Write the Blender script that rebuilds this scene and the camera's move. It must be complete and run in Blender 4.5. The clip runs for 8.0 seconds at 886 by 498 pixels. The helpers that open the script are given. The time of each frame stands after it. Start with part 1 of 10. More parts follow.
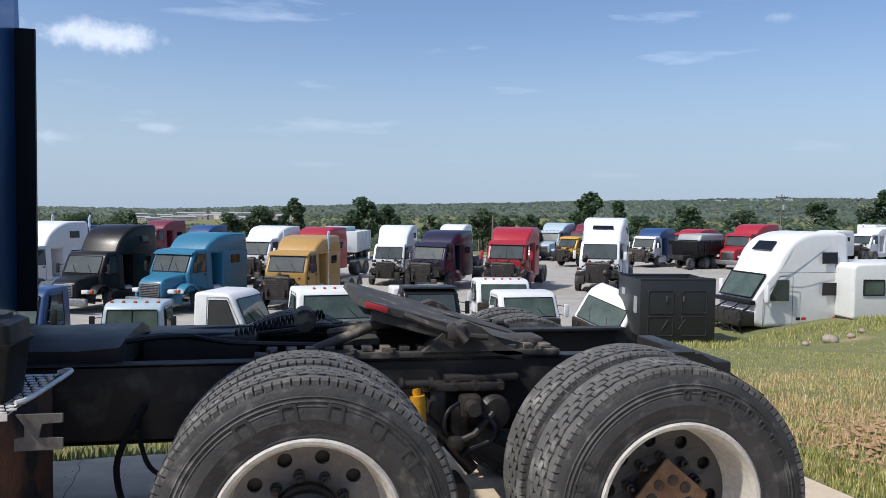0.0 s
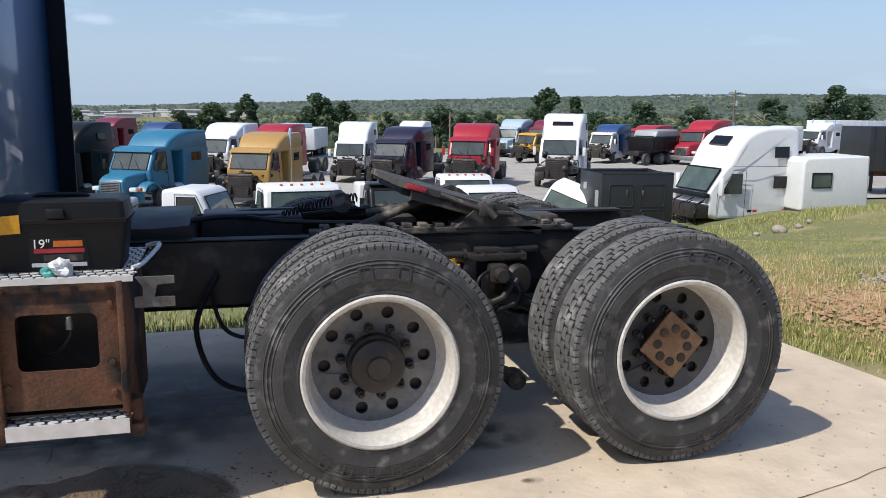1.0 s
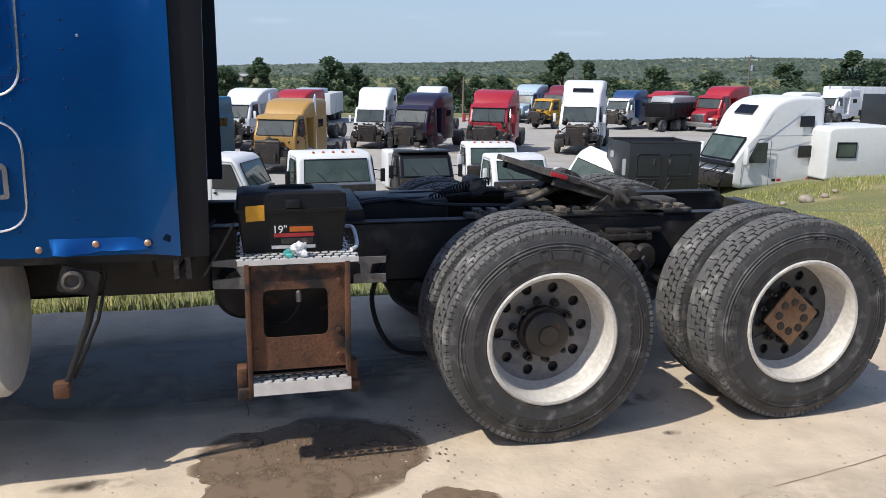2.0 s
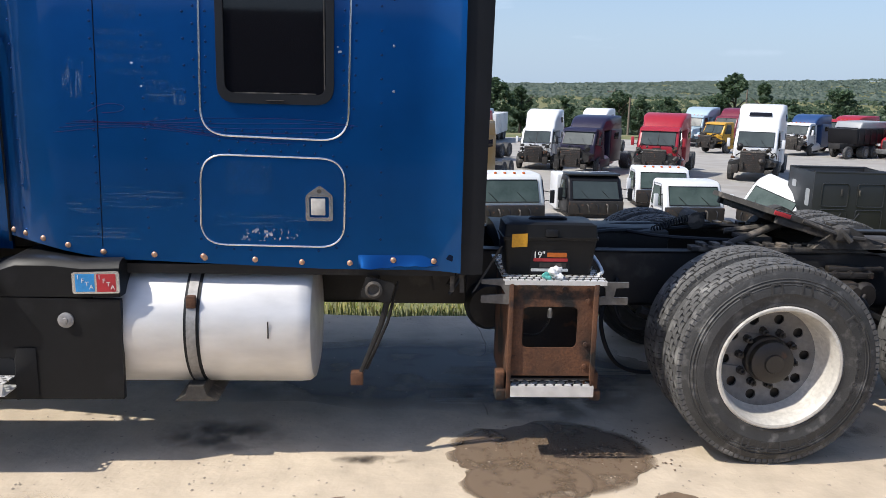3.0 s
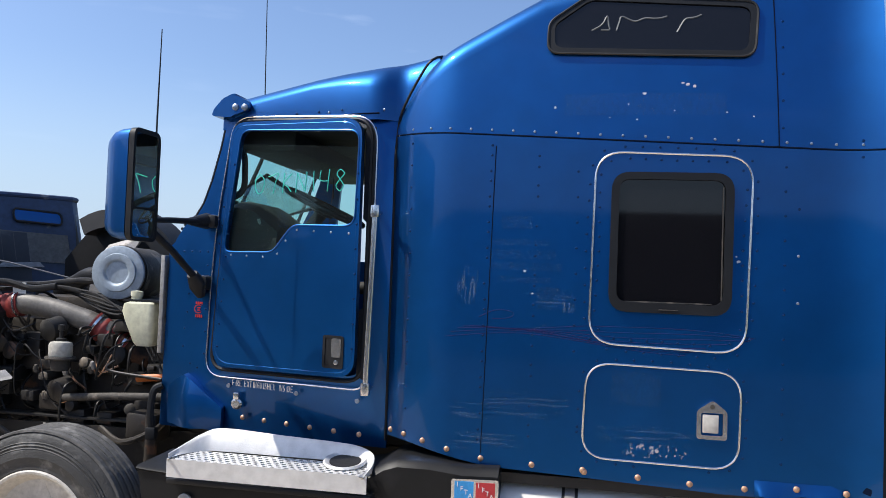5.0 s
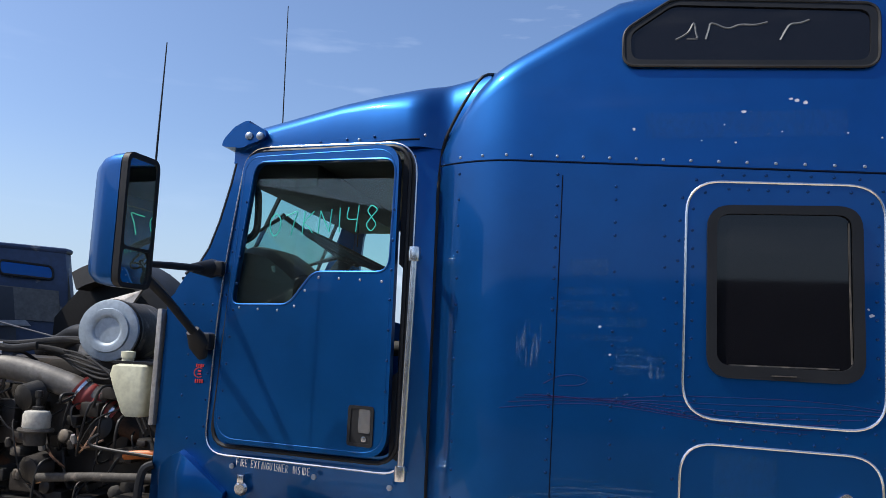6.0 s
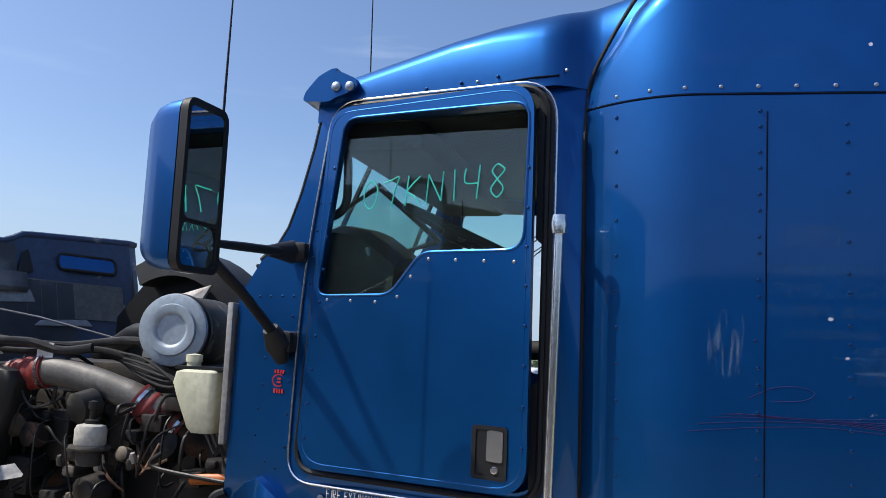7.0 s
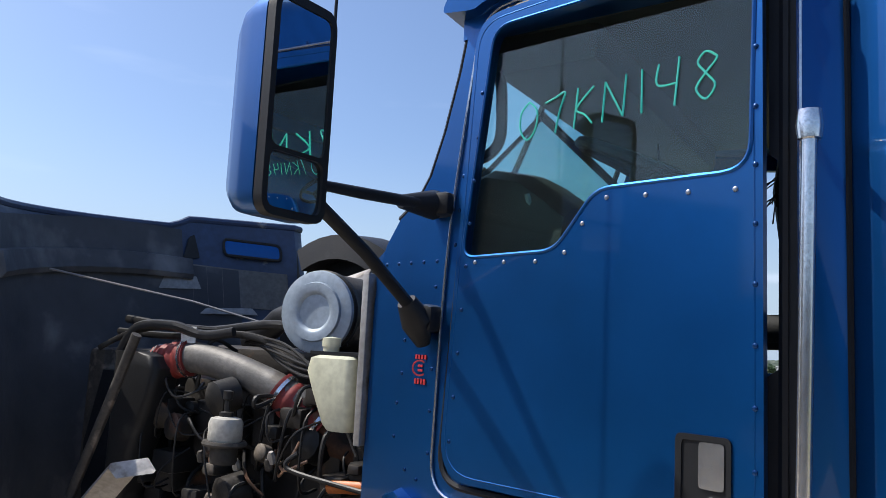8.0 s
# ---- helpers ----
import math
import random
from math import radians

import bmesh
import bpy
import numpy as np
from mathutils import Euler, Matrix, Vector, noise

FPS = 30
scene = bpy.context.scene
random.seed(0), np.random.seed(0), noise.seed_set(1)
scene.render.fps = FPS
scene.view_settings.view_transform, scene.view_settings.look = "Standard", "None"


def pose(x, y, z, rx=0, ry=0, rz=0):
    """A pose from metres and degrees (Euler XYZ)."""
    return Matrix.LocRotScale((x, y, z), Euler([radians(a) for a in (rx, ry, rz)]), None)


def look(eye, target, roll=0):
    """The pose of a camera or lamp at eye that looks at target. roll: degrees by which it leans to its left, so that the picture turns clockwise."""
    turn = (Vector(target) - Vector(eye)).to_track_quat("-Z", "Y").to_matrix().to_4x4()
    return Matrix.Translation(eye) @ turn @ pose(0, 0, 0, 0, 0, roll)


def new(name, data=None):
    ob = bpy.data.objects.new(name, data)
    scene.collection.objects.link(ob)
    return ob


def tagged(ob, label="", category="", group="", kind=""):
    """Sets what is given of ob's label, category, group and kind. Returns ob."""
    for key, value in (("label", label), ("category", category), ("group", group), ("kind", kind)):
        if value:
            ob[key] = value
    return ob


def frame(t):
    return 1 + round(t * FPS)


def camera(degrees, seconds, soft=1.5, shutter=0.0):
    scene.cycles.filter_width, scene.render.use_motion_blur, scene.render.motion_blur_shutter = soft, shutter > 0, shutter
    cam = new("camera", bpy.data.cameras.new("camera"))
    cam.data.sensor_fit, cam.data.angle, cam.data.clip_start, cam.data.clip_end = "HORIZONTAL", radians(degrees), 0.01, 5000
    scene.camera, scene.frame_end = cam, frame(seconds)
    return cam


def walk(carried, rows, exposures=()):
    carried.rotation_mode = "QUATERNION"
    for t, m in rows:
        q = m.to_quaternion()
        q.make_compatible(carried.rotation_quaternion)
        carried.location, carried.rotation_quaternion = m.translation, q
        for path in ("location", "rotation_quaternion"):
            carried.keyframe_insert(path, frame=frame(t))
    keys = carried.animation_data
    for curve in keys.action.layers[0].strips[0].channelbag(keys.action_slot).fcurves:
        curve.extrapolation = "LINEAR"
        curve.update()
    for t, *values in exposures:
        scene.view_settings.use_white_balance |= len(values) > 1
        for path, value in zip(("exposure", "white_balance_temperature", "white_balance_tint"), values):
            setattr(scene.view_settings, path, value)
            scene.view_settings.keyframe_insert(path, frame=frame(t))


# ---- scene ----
cam = camera(59.2, 8.0, soft=0.7)
PATH = [
    (0, (-0.076, -3.725, 1.561), (0.321, -1.767, 1.47), 0.8),
    (0.5, (-0.311, -3.955, 1.528), (0.125, -2.007, 1.403), 0.8),
    (1, (-0.521, -4.072, 1.525), (-0.016, -2.169, 1.176), 0.7),
    (1.2, (-0.674, -4.121, 1.527), (-0.14, -2.235, 1.129), 0.8),
    (2.3, (-1.517, -4.476, 1.756), (-1.103, -2.569, 1.316), 1.0),
    (2.5, (-1.616, -4.595, 1.787), (-1.28, -2.67, 1.36), 1.2),
    (3, (-1.841, -4.748, 1.812), (-1.743, -2.791, 1.413), 1.3),
    (3.5, (-2.18, -4.874, 1.85), (-2.255, -2.904, 1.51), 1.5),
    (4, (-2.41, -4.923, 1.848), (-2.691, -2.954, 1.631), 1.6),
    (4.5, (-2.623, -4.932, 1.87), (-3.005, -2.969, 1.816), 1.9),
    (5, (-2.731, -4.686, 1.856), (-3.123, -2.727, 1.93), 2.0),
    (5.2, (-2.778, -4.551, 1.864), (-3.173, -2.596, 2.001), 2.1),
    (6.3, (-3.146, -3.899, 1.764), (-3.564, -1.96, 2.019), 2.4),
    (6.5, (-3.226, -3.76, 1.746), (-3.64, -1.821, 2.003), 2.5),
    (7, (-3.442, -3.404, 1.787), (-4.019, -1.506, 2.037), 2.3),
    (7.5, (-3.616, -3.106, 1.742), (-4.588, -1.375, 1.986), 2.8),
    (8, (-3.607, -2.703, 1.712), (-4.648, -1.013, 1.955), 2.9),
]
walk(cam, [(t, look(eye, target, roll)) for t, eye, target, roll in PATH],
     [(0, 0.28), (1, 0.38), (2.5, 0.36), (3.0, 0.48), (3.5, 0.54), (4.0, 0.74), (4.5, 0.7), (5.0, 0.6), (6.5, 0.48), (7.5, 0.42), (8, 0.5)])

# ---- world and light ----
SUN = Vector((-0.75, -0.27, 1.0)).normalized()
world = bpy.data.worlds.new("world")
scene.world = world
world.use_nodes = True
wn, wl = world.node_tree.nodes, world.node_tree.links
wn.clear()
w_out, w_bg, w_sky = wn.new("ShaderNodeOutputWorld"), wn.new("ShaderNodeBackground"), wn.new("ShaderNodeTexSky")
w_sky.sky_type, w_sky.sun_disc = "NISHITA", False
w_sky.sun_elevation = math.asin(SUN.z)
w_sky.sun_rotation = math.atan2(SUN.x, SUN.y)
w_sky.air_density, w_sky.dust_density, w_sky.ozone_density = 1.0, 1.9, 3.0
w_bg.inputs["Strength"].default_value = 0.112
# thin fair-weather clouds over the sky
w_co, w_map, w_noise, w_ramp = wn.new("ShaderNodeTexCoord"), wn.new("ShaderNodeMapping"), wn.new("ShaderNodeTexNoise"), wn.new("ShaderNodeValToRGB")
w_map.inputs["Scale"].default_value = (3.0, 3.0, 16.0)
w_map.inputs["Location"].default_value = (0.35, 0.2, 0.4)
w_noise.inputs["Scale"].default_value, w_noise.inputs["Detail"].default_value = 1.6, 7.0
w_ramp.color_ramp.elements[0].position, w_ramp.color_ramp.elements[1].position = 0.60, 0.76
w_mix, w_dim = wn.new("ShaderNodeMix"), wn.new("ShaderNodeMath")
w_mix.data_type, w_dim.operation = "RGBA", "MULTIPLY"
w_dim.inputs[1].default_value = 0.30
w_mix.inputs[7].default_value = (10.5, 10.6, 10.8, 1)
wl.new(w_co.outputs["Generated"], w_map.inputs["Vector"])
wl.new(w_map.outputs["Vector"], w_noise.inputs["Vector"])
wl.new(w_noise.outputs["Fac"], w_ramp.inputs["Fac"])
# the clouds thin out towards the west
w_dir, w_west, w_thin = wn.new("ShaderNodeSeparateXYZ"), wn.new("ShaderNodeMapRange"), wn.new("ShaderNodeMath")
w_west.inputs["From Min"].default_value, w_west.inputs["From Max"].default_value, w_west.inputs["To Min"].default_value = -0.45, 0.0, 0.12
w_thin.operation = "MULTIPLY"
wl.new(w_co.outputs["Generated"], w_dir.inputs[0])
wl.new(w_dir.outputs["X"], w_west.inputs["Value"])
wl.new(w_ramp.outputs["Color"], w_thin.inputs[0])
wl.new(w_west.outputs[0], w_thin.inputs[1])
wl.new(w_thin.outputs[0], w_dim.inputs[0])
wl.new(w_dim.outputs[0], w_mix.inputs[0])
wl.new(w_sky.outputs["Color"], w_mix.inputs[6])
# summer haze low over the horizon
w_sep, w_low, w_haze = wn.new("ShaderNodeSeparateXYZ"), wn.new("ShaderNodeMapRange"), wn.new("ShaderNodeMix")
w_low.interpolation_type = "SMOOTHSTEP"
for k, v in (("From Min", 0.0), ("From Max", 0.26), ("To Min", 0.8), ("To Max", 0.0)):
    w_low.inputs[k].default_value = v
w_haze.data_type = "RGBA"
w_haze.inputs[7].default_value = (3.7, 4.45, 5.1, 1)
wl.new(w_co.outputs["Generated"], w_sep.inputs[0])
wl.new(w_sep.outputs["Z"], w_low.inputs["Value"])
wl.new(w_low.outputs[0], w_haze.inputs[0])
# small fair-weather cumulus low in the north: azimuth, elevation, half width, half height (degrees), cover
w_puffs = w_mix.outputs[2]
w_fray = wn.new("ShaderNodeTexNoise")
w_fray.inputs["Scale"].default_value, w_fray.inputs["Detail"].default_value, w_fray.inputs["Roughness"].default_value = 22.0, 6.0, 0.6
wl.new(w_co.outputs["Generated"], w_fray.inputs["Vector"])
for az, el, half_w, half_h, cover in ((102.3, 11.3, 5.4, 1.15, 0.8), (105.0, 4.6, 2.2, 0.7, 0.55), (98.8, 5.6, 2.1, 0.42, 0.45), (55.7, 13.2, 1.3, 0.5, 0.22), (88.0, 3.4, 3.2, 0.3, 0.22), (66.0, 2.9, 3.4, 0.3, 0.22)):
    ca, sa, ce, se = math.cos(radians(az)), math.sin(radians(az)), math.cos(radians(el)), math.sin(radians(el))
    across, above = wn.new("ShaderNodeVectorMath"), wn.new("ShaderNodeVectorMath")
    away = wn.new("ShaderNodeVectorMath")
    across.operation = above.operation = away.operation = "DOT_PRODUCT"
    across.inputs[1].default_value = (sa / radians(half_w), -ca / radians(half_w), 0)
    above.inputs[1].default_value = (-se * ca / radians(half_h), -se * sa / radians(half_h), ce / radians(half_h))
    away.inputs[1].default_value = (ca * ce, sa * ce, se)
    for n in (across, above, away):
        wl.new(w_co.outputs["Generated"], n.inputs[0])
    put, size, edge, fade, front, puff = wn.new("ShaderNodeCombineXYZ"), wn.new("ShaderNodeVectorMath"), wn.new("ShaderNodeMath"), wn.new("ShaderNodeMapRange"), wn.new("ShaderNodeMath"), wn.new("ShaderNodeMix")
    size.operation, edge.operation, front.operation, puff.data_type = "LENGTH", "MULTIPLY_ADD", "GREATER_THAN", "RGBA"
    wl.new(across.outputs["Value"], put.inputs["X"])
    wl.new(above.outputs["Value"], put.inputs["Y"])
    wl.new(put.outputs[0], size.inputs[0])
    wl.new(w_fray.outputs["Fac"], edge.inputs[0])
    edge.inputs[1].default_value = 2.6
    wl.new(size.outputs["Value"], edge.inputs[2])
    fade.interpolation_type = "SMOOTHSTEP"
    for k, v in (("From Min", 1.35), ("From Max", 2.25), ("To Min", cover), ("To Max", 0.0)):
        fade.inputs[k].default_value = v
    wl.new(edge.outputs[0], fade.inputs["Value"])
    front.inputs[1].default_value = 0.5
    wl.new(away.outputs["Value"], front.inputs[0])
    both = wn.new("ShaderNodeMath")
    both.operation = "MULTIPLY"
    wl.new(fade.outputs[0], both.inputs[0])
    wl.new(front.outputs[0], both.inputs[1])
    wl.new(both.outputs[0], puff.inputs[0])
    wl.new(w_puffs, puff.inputs[6])
    puff.inputs[7].default_value = (7.6, 7.7, 8.0, 1)
    w_puffs = puff.outputs[2]
wl.new(w_puffs, w_haze.inputs[6])
w_tone = wn.new("ShaderNodeMix")
w_tone.data_type, w_tone.blend_type = "RGBA", "MULTIPLY"
w_tone.inputs[0].default_value = 1.0
w_tone.inputs[7].default_value = (0.94, 1.0, 1.12, 1)
wl.new(w_haze.outputs[2], w_tone.inputs[6])
wl.new(w_tone.outputs[2], w_bg.inputs["Color"])
wl.new(w_bg.outputs[0], w_out.inputs["Surface"])

sun = new("sun", bpy.data.lights.new("sun", "SUN"))
sun.data.energy, sun.data.angle, sun.data.color = 3.7, radians(0.53), (1.0, 0.95, 0.87)
sun.matrix_world = look(SUN * 60, (0, 0, 0))


# ---- materials ----
def mat(name, c1, c2=None, scale=4.0, rough=0.5, metal=0.0, coat=0.0, bump=0.0, bscale=60.0, spot=None, spot_scale=2.0, spot_at=0.62, spot_soft=0.08, vary=0.0, rough_vary=0.15, stretch=(1, 1, 1), fine=0.7):
    """A surface with broad and fine variation of colour, optional worn or stained patches, and fine relief."""
    m = bpy.data.materials.new(name)
    m.use_nodes = True
    nt = m.node_tree
    b = nt.nodes["Principled BSDF"]
    link = nt.links.new
    co, mp = nt.nodes.new("ShaderNodeTexCoord"), nt.nodes.new("ShaderNodeMapping")
    mp.inputs["Scale"].default_value = stretch
    link(co.outputs["Object"], mp.inputs["Vector"])

    def tex(sc, detail):
        n = nt.nodes.new("ShaderNodeTexNoise")
        n.inputs["Scale"].default_value, n.inputs["Detail"].default_value = sc, detail
        link(mp.outputs["Vector"], n.inputs["Vector"])
        return n.outputs["Fac"]

    def mixer(fac, a, c):
        n = nt.nodes.new("ShaderNodeMix")
        n.data_type = "RGBA"
        link(fac, n.inputs[0])
        for k, v in ((6, a), (7, c)):
            if isinstance(v, tuple):
                n.inputs[k].default_value = (*v[:3], 1)
            else:
                link(v, n.inputs[k])
        return n.outputs[2]

    def ramp(fac, lo, hi):
        n = nt.nodes.new("ShaderNodeMapRange")
        n.inputs["From Min"].default_value, n.inputs["From Max"].default_value = lo, hi
        link(fac, n.inputs["Value"])
        return n.outputs[0]

    c2 = c2 or tuple(v * 0.82 for v in c1)
    broad, grain = tex(scale, 4), tex(scale * 9, 6)
    col = mixer(ramp(broad, 0.3, 0.7), c1, c2)
    col = mixer(ramp(grain, 0.35, 0.95), col, tuple(v * fine for v in c2))
    if spot:
        col = mixer(ramp(tex(spot_scale, 8), spot_at, spot_at + spot_soft), col, spot)
    if vary:
        info, hsv = nt.nodes.new("ShaderNodeObjectInfo"), nt.nodes.new("ShaderNodeHueSaturation")
        r = nt.nodes.new("ShaderNodeMapRange")
        r.inputs["To Min"].default_value, r.inputs["To Max"].default_value = 1 - vary, 1 + vary
        link(info.outputs["Random"], r.inputs["Value"])
        link(r.outputs[0], hsv.inputs["Value"])
        link(col, hsv.inputs["Color"])
        col = hsv.outputs["Color"]
    link(col, b.inputs["Base Color"])
    rr = nt.nodes.new("ShaderNodeMapRange")
    rr.inputs["To Min"].default_value, rr.inputs["To Max"].default_value = max(0.02, rough - rough_vary * rough), min(1, rough + rough_vary)
    link(tex(scale * 3, 5), rr.inputs["Value"])
    link(rr.outputs[0], b.inputs["Roughness"])
    b.inputs["Metallic"].default_value = metal
    b.inputs["Coat Weight"].default_value = coat
    b.inputs["Coat Roughness"].default_value = 0.06
    if bump:
        bp = nt.nodes.new("ShaderNodeBump")
        bp.inputs["Strength"].default_value, bp.inputs["Distance"].default_value = bump, 0.01
        link(tex(bscale, 5), bp.inputs["Height"])
        link(bp.outputs[0], b.inputs["Normal"])
    return m


def glass(name, tint, gloss=0.05, dust=0.0):
    """A pane: tinted, clear, with a reflection that grows towards grazing."""
    m = bpy.data.materials.new(name)
    m.use_nodes = True
    nt = m.node_tree
    nt.nodes.remove(nt.nodes["Principled BSDF"])
    out = nt.nodes["Material Output"]
    tr, gl, fr, mx = (nt.nodes.new(k) for k in ("ShaderNodeBsdfTransparent", "ShaderNodeBsdfGlossy", "ShaderNodeLayerWeight", "ShaderNodeMixShader"))
    tr.inputs["Color"].default_value = (*tint, 1)
    gl.inputs["Roughness"].default_value = gloss
    fr.inputs["Blend"].default_value = 0.5
    pw, ad = nt.nodes.new("ShaderNodeMath"), nt.nodes.new("ShaderNodeMath")
    pw.operation, pw.inputs[1].default_value = "POWER", 5.0
    ad.operation, ad.inputs[1].default_value, ad.inputs[2].default_value = "MULTIPLY_ADD", 0.95, 0.04
    nt.links.new(fr.outputs["Facing"], pw.inputs[0])
    nt.links.new(pw.outputs[0], ad.inputs[0])
    nt.links.new(ad.outputs[0], mx.inputs[0])
    nt.links.new(tr.outputs[0], mx.inputs[1])
    nt.links.new(gl.outputs[0], mx.inputs[2])
    film, both = nt.nodes.new("ShaderNodeBsdfDiffuse"), nt.nodes.new("ShaderNodeMixShader")
    film.inputs["Color"].default_value = (0.55, 0.55, 0.54, 1)
    both.inputs[0].default_value = dust
    nt.links.new(mx.outputs[0], both.inputs[1])
    nt.links.new(film.outputs[0], both.inputs[2])
    nt.links.new(both.outputs[0], out.inputs["Surface"])
    return m


M_BLUE = mat("blue_paint", (0.002, 0.081, 0.282), (0.002, 0.075, 0.262), 0.8, 0.37, 0.88, 0.4, 0.012, 300, spot=(0.003, 0.088, 0.30), spot_scale=5, spot_at=0.66, spot_soft=0.3, fine=0.88)
M_DARK_GROUND = mat("dark_unseen_ground", (0.045, 0.043, 0.041), (0.06, 0.057, 0.053), 1.5, 0.9, bump=0.3, bscale=80)
M_BLUE_FADED = mat("faded_blue_paint", (0.035, 0.065, 0.14), (0.028, 0.045, 0.095), 3, 0.5, 0.0, 0.1, spot=(0.25, 0.25, 0.24), spot_scale=7, spot_at=0.63)
M_WHITE_SCUFF = mat("bare_scuff", (0.62, 0.66, 0.7), (0.4, 0.46, 0.55), 20, 0.6)
M_PINSTRIPE = mat("dark_red_pinstripe", (0.035, 0.012, 0.06), (0.012, 0.03, 0.13), 6, 0.8)
M_PINSTRIPE.node_tree.nodes["Principled BSDF"].inputs["Specular IOR Level"].default_value = 0.1
M_BLACK = mat("black_plastic", (0.009, 0.0095, 0.0102), (0.014, 0.014, 0.0143), 3, 0.40, bump=0.06, bscale=260, spot=(0.036, 0.036, 0.0365), spot_scale=3.5, spot_at=0.63, spot_soft=0.3)
M_BLACK.node_tree.nodes["Principled BSDF"].inputs["Specular IOR Level"].default_value = 0.22
M_TRIMBLACK = mat("black_rubber_trim", (0.006, 0.007, 0.009), (0.011, 0.012, 0.0145), 6, 0.5, bump=0.05, bscale=150)
M_TRIMBLACK.node_tree.nodes["Principled BSDF"].inputs["Specular IOR Level"].default_value = 0.12
M_RUBBER = mat("tyre_rubber", (0.027, 0.0268, 0.0265), (0.052, 0.051, 0.0495), 7, 0.62, bump=0.35, bscale=70, spot=(0.175, 0.17, 0.16), spot_scale=13, spot_at=0.55, spot_soft=0.24)
M_TREAD = mat("worn_tread_rubber", (0.06, 0.059, 0.058), (0.115, 0.112, 0.108), 9, 0.85, bump=0.35, bscale=90, spot=(0.27, 0.262, 0.245), spot_scale=12, spot_at=0.55, spot_soft=0.22)
M_LETTER = mat("raised_sidewall_mark", (0.024, 0.0238, 0.0235), (0.05, 0.049, 0.048), 12, 0.6, spot=(0.12, 0.117, 0.11), spot_scale=16, spot_at=0.55, spot_soft=0.2)
M_RIM = mat("white_rim_paint", (0.66, 0.63, 0.57), (0.5, 0.47, 0.42), 5, 0.42, bump=0.05, bscale=90, spot=(0.32, 0.22, 0.13), spot_scale=9, spot_at=0.68, spot_soft=0.1)
M_DISC = mat("grimy_wheel_disc", (0.25, 0.24, 0.235), (0.15, 0.145, 0.14), 4, 0.55, spot=(0.07, 0.06, 0.055), spot_scale=5, spot_at=0.56, spot_soft=0.2)
M_DISC_DARK = mat("blackened_wheel_disc", (0.055, 0.053, 0.052), (0.10, 0.095, 0.09), 5, 0.55, spot=(0.13, 0.11, 0.09), spot_scale=6, spot_at=0.6)
M_GREASE = mat("greasy_iron", (0.026, 0.023, 0.021), (0.05, 0.043, 0.037), 7, 0.45, 0.3, bump=0.2, bscale=60, spot=(0.12, 0.06, 0.035), spot_scale=9, spot_at=0.62)
M_RUST = mat("rusted_steel", (0.165, 0.07, 0.033), (0.075, 0.036, 0.02), 9, 0.8, 0.1, bump=0.35, bscale=70, spot=(0.014, 0.012, 0.011), spot_scale=5, spot_at=0.50, spot_soft=0.09)
M_RUSTPLATE = mat("orange_rust_plate", (0.34, 0.21, 0.11), (0.20, 0.10, 0.05), 14, 0.85, bump=0.2, bscale=80)
M_FRAME = mat("black_frame_paint", (0.018, 0.018, 0.0185), (0.038, 0.036, 0.034), 3, 0.42, 0.1, bump=0.10, bscale=80, spot=(0.085, 0.08, 0.072), spot_scale=6, spot_at=0.58, spot_soft=0.25)
M_FRAME.node_tree.nodes["Principled BSDF"].inputs["Specular IOR Level"].default_value = 0.25
M_IRON = mat("dusty_cast_iron", (0.10, 0.09, 0.078), (0.05, 0.046, 0.042), 7, 0.7, 0.35, bump=0.15, bscale=60, spot=(0.2, 0.17, 0.14), spot_scale=9, spot_at=0.58)
M_ALU = mat("tank_aluminium", (0.80, 0.79, 0.77), (0.74, 0.72, 0.69), 1.2, 0.38, 0.35, bump=0.01, bscale=200, spot=(0.62, 0.55, 0.45), spot_scale=2, spot_at=0.60, spot_soft=0.4, stretch=(0.4, 1, 1))
M_STEP = mat("perforated_step_alloy", (0.72, 0.71, 0.69), (0.68, 0.67, 0.65), 2, 0.42, 0.3, bump=0.1, bscale=120, spot=(0.55, 0.52, 0.47), spot_scale=5, spot_at=0.62, spot_soft=0.4)
M_CHROME = mat("bright_trim", (0.78, 0.79, 0.8), (0.68, 0.69, 0.7), 20, 0.16, 0.95)
M_RIVET = mat("blue_painted_rivet", (0.003, 0.05, 0.18), (0.003, 0.04, 0.15), 30, 0.16, 0.6)
M_RIVET_BARE = mat("bare_rivet", (0.36, 0.42, 0.5), (0.25, 0.3, 0.38), 30, 0.35, 0.7)
M_COPPER = mat("weathered_round_bolt", (0.62, 0.36, 0.22), (0.48, 0.3, 0.2), 30, 0.4, 0.5)
M_SEAM = mat("dark_seam", (0.003, 0.008, 0.025), None, 8, 0.8)
M_SEAM.node_tree.nodes["Principled BSDF"].inputs["Specular IOR Level"].default_value = 0.05
M_CABIN = mat("dark_cab_vinyl", (0.012, 0.012, 0.013), (0.02, 0.019, 0.019), 4, 0.65, bump=0.1, bscale=160)
M_CABIN_GREY = mat("grey_dash_plastic", (0.075, 0.078, 0.08), (0.05, 0.052, 0.054), 4, 0.6, bump=0.1, bscale=160)
M_TEAL = mat("teal_paint_marker", (0.03, 0.62, 0.5), None, 30, 0.5)
M_RED = mat("red_plastic", (0.55, 0.035, 0.045), (0.42, 0.03, 0.035), 14, 0.4)
M_HOSE_RED = mat("red_silicone_hose", (0.30, 0.035, 0.03), (0.2, 0.025, 0.022), 16, 0.55, spot=(0.2, 0.14, 0.11), spot_scale=10, spot_at=0.62)
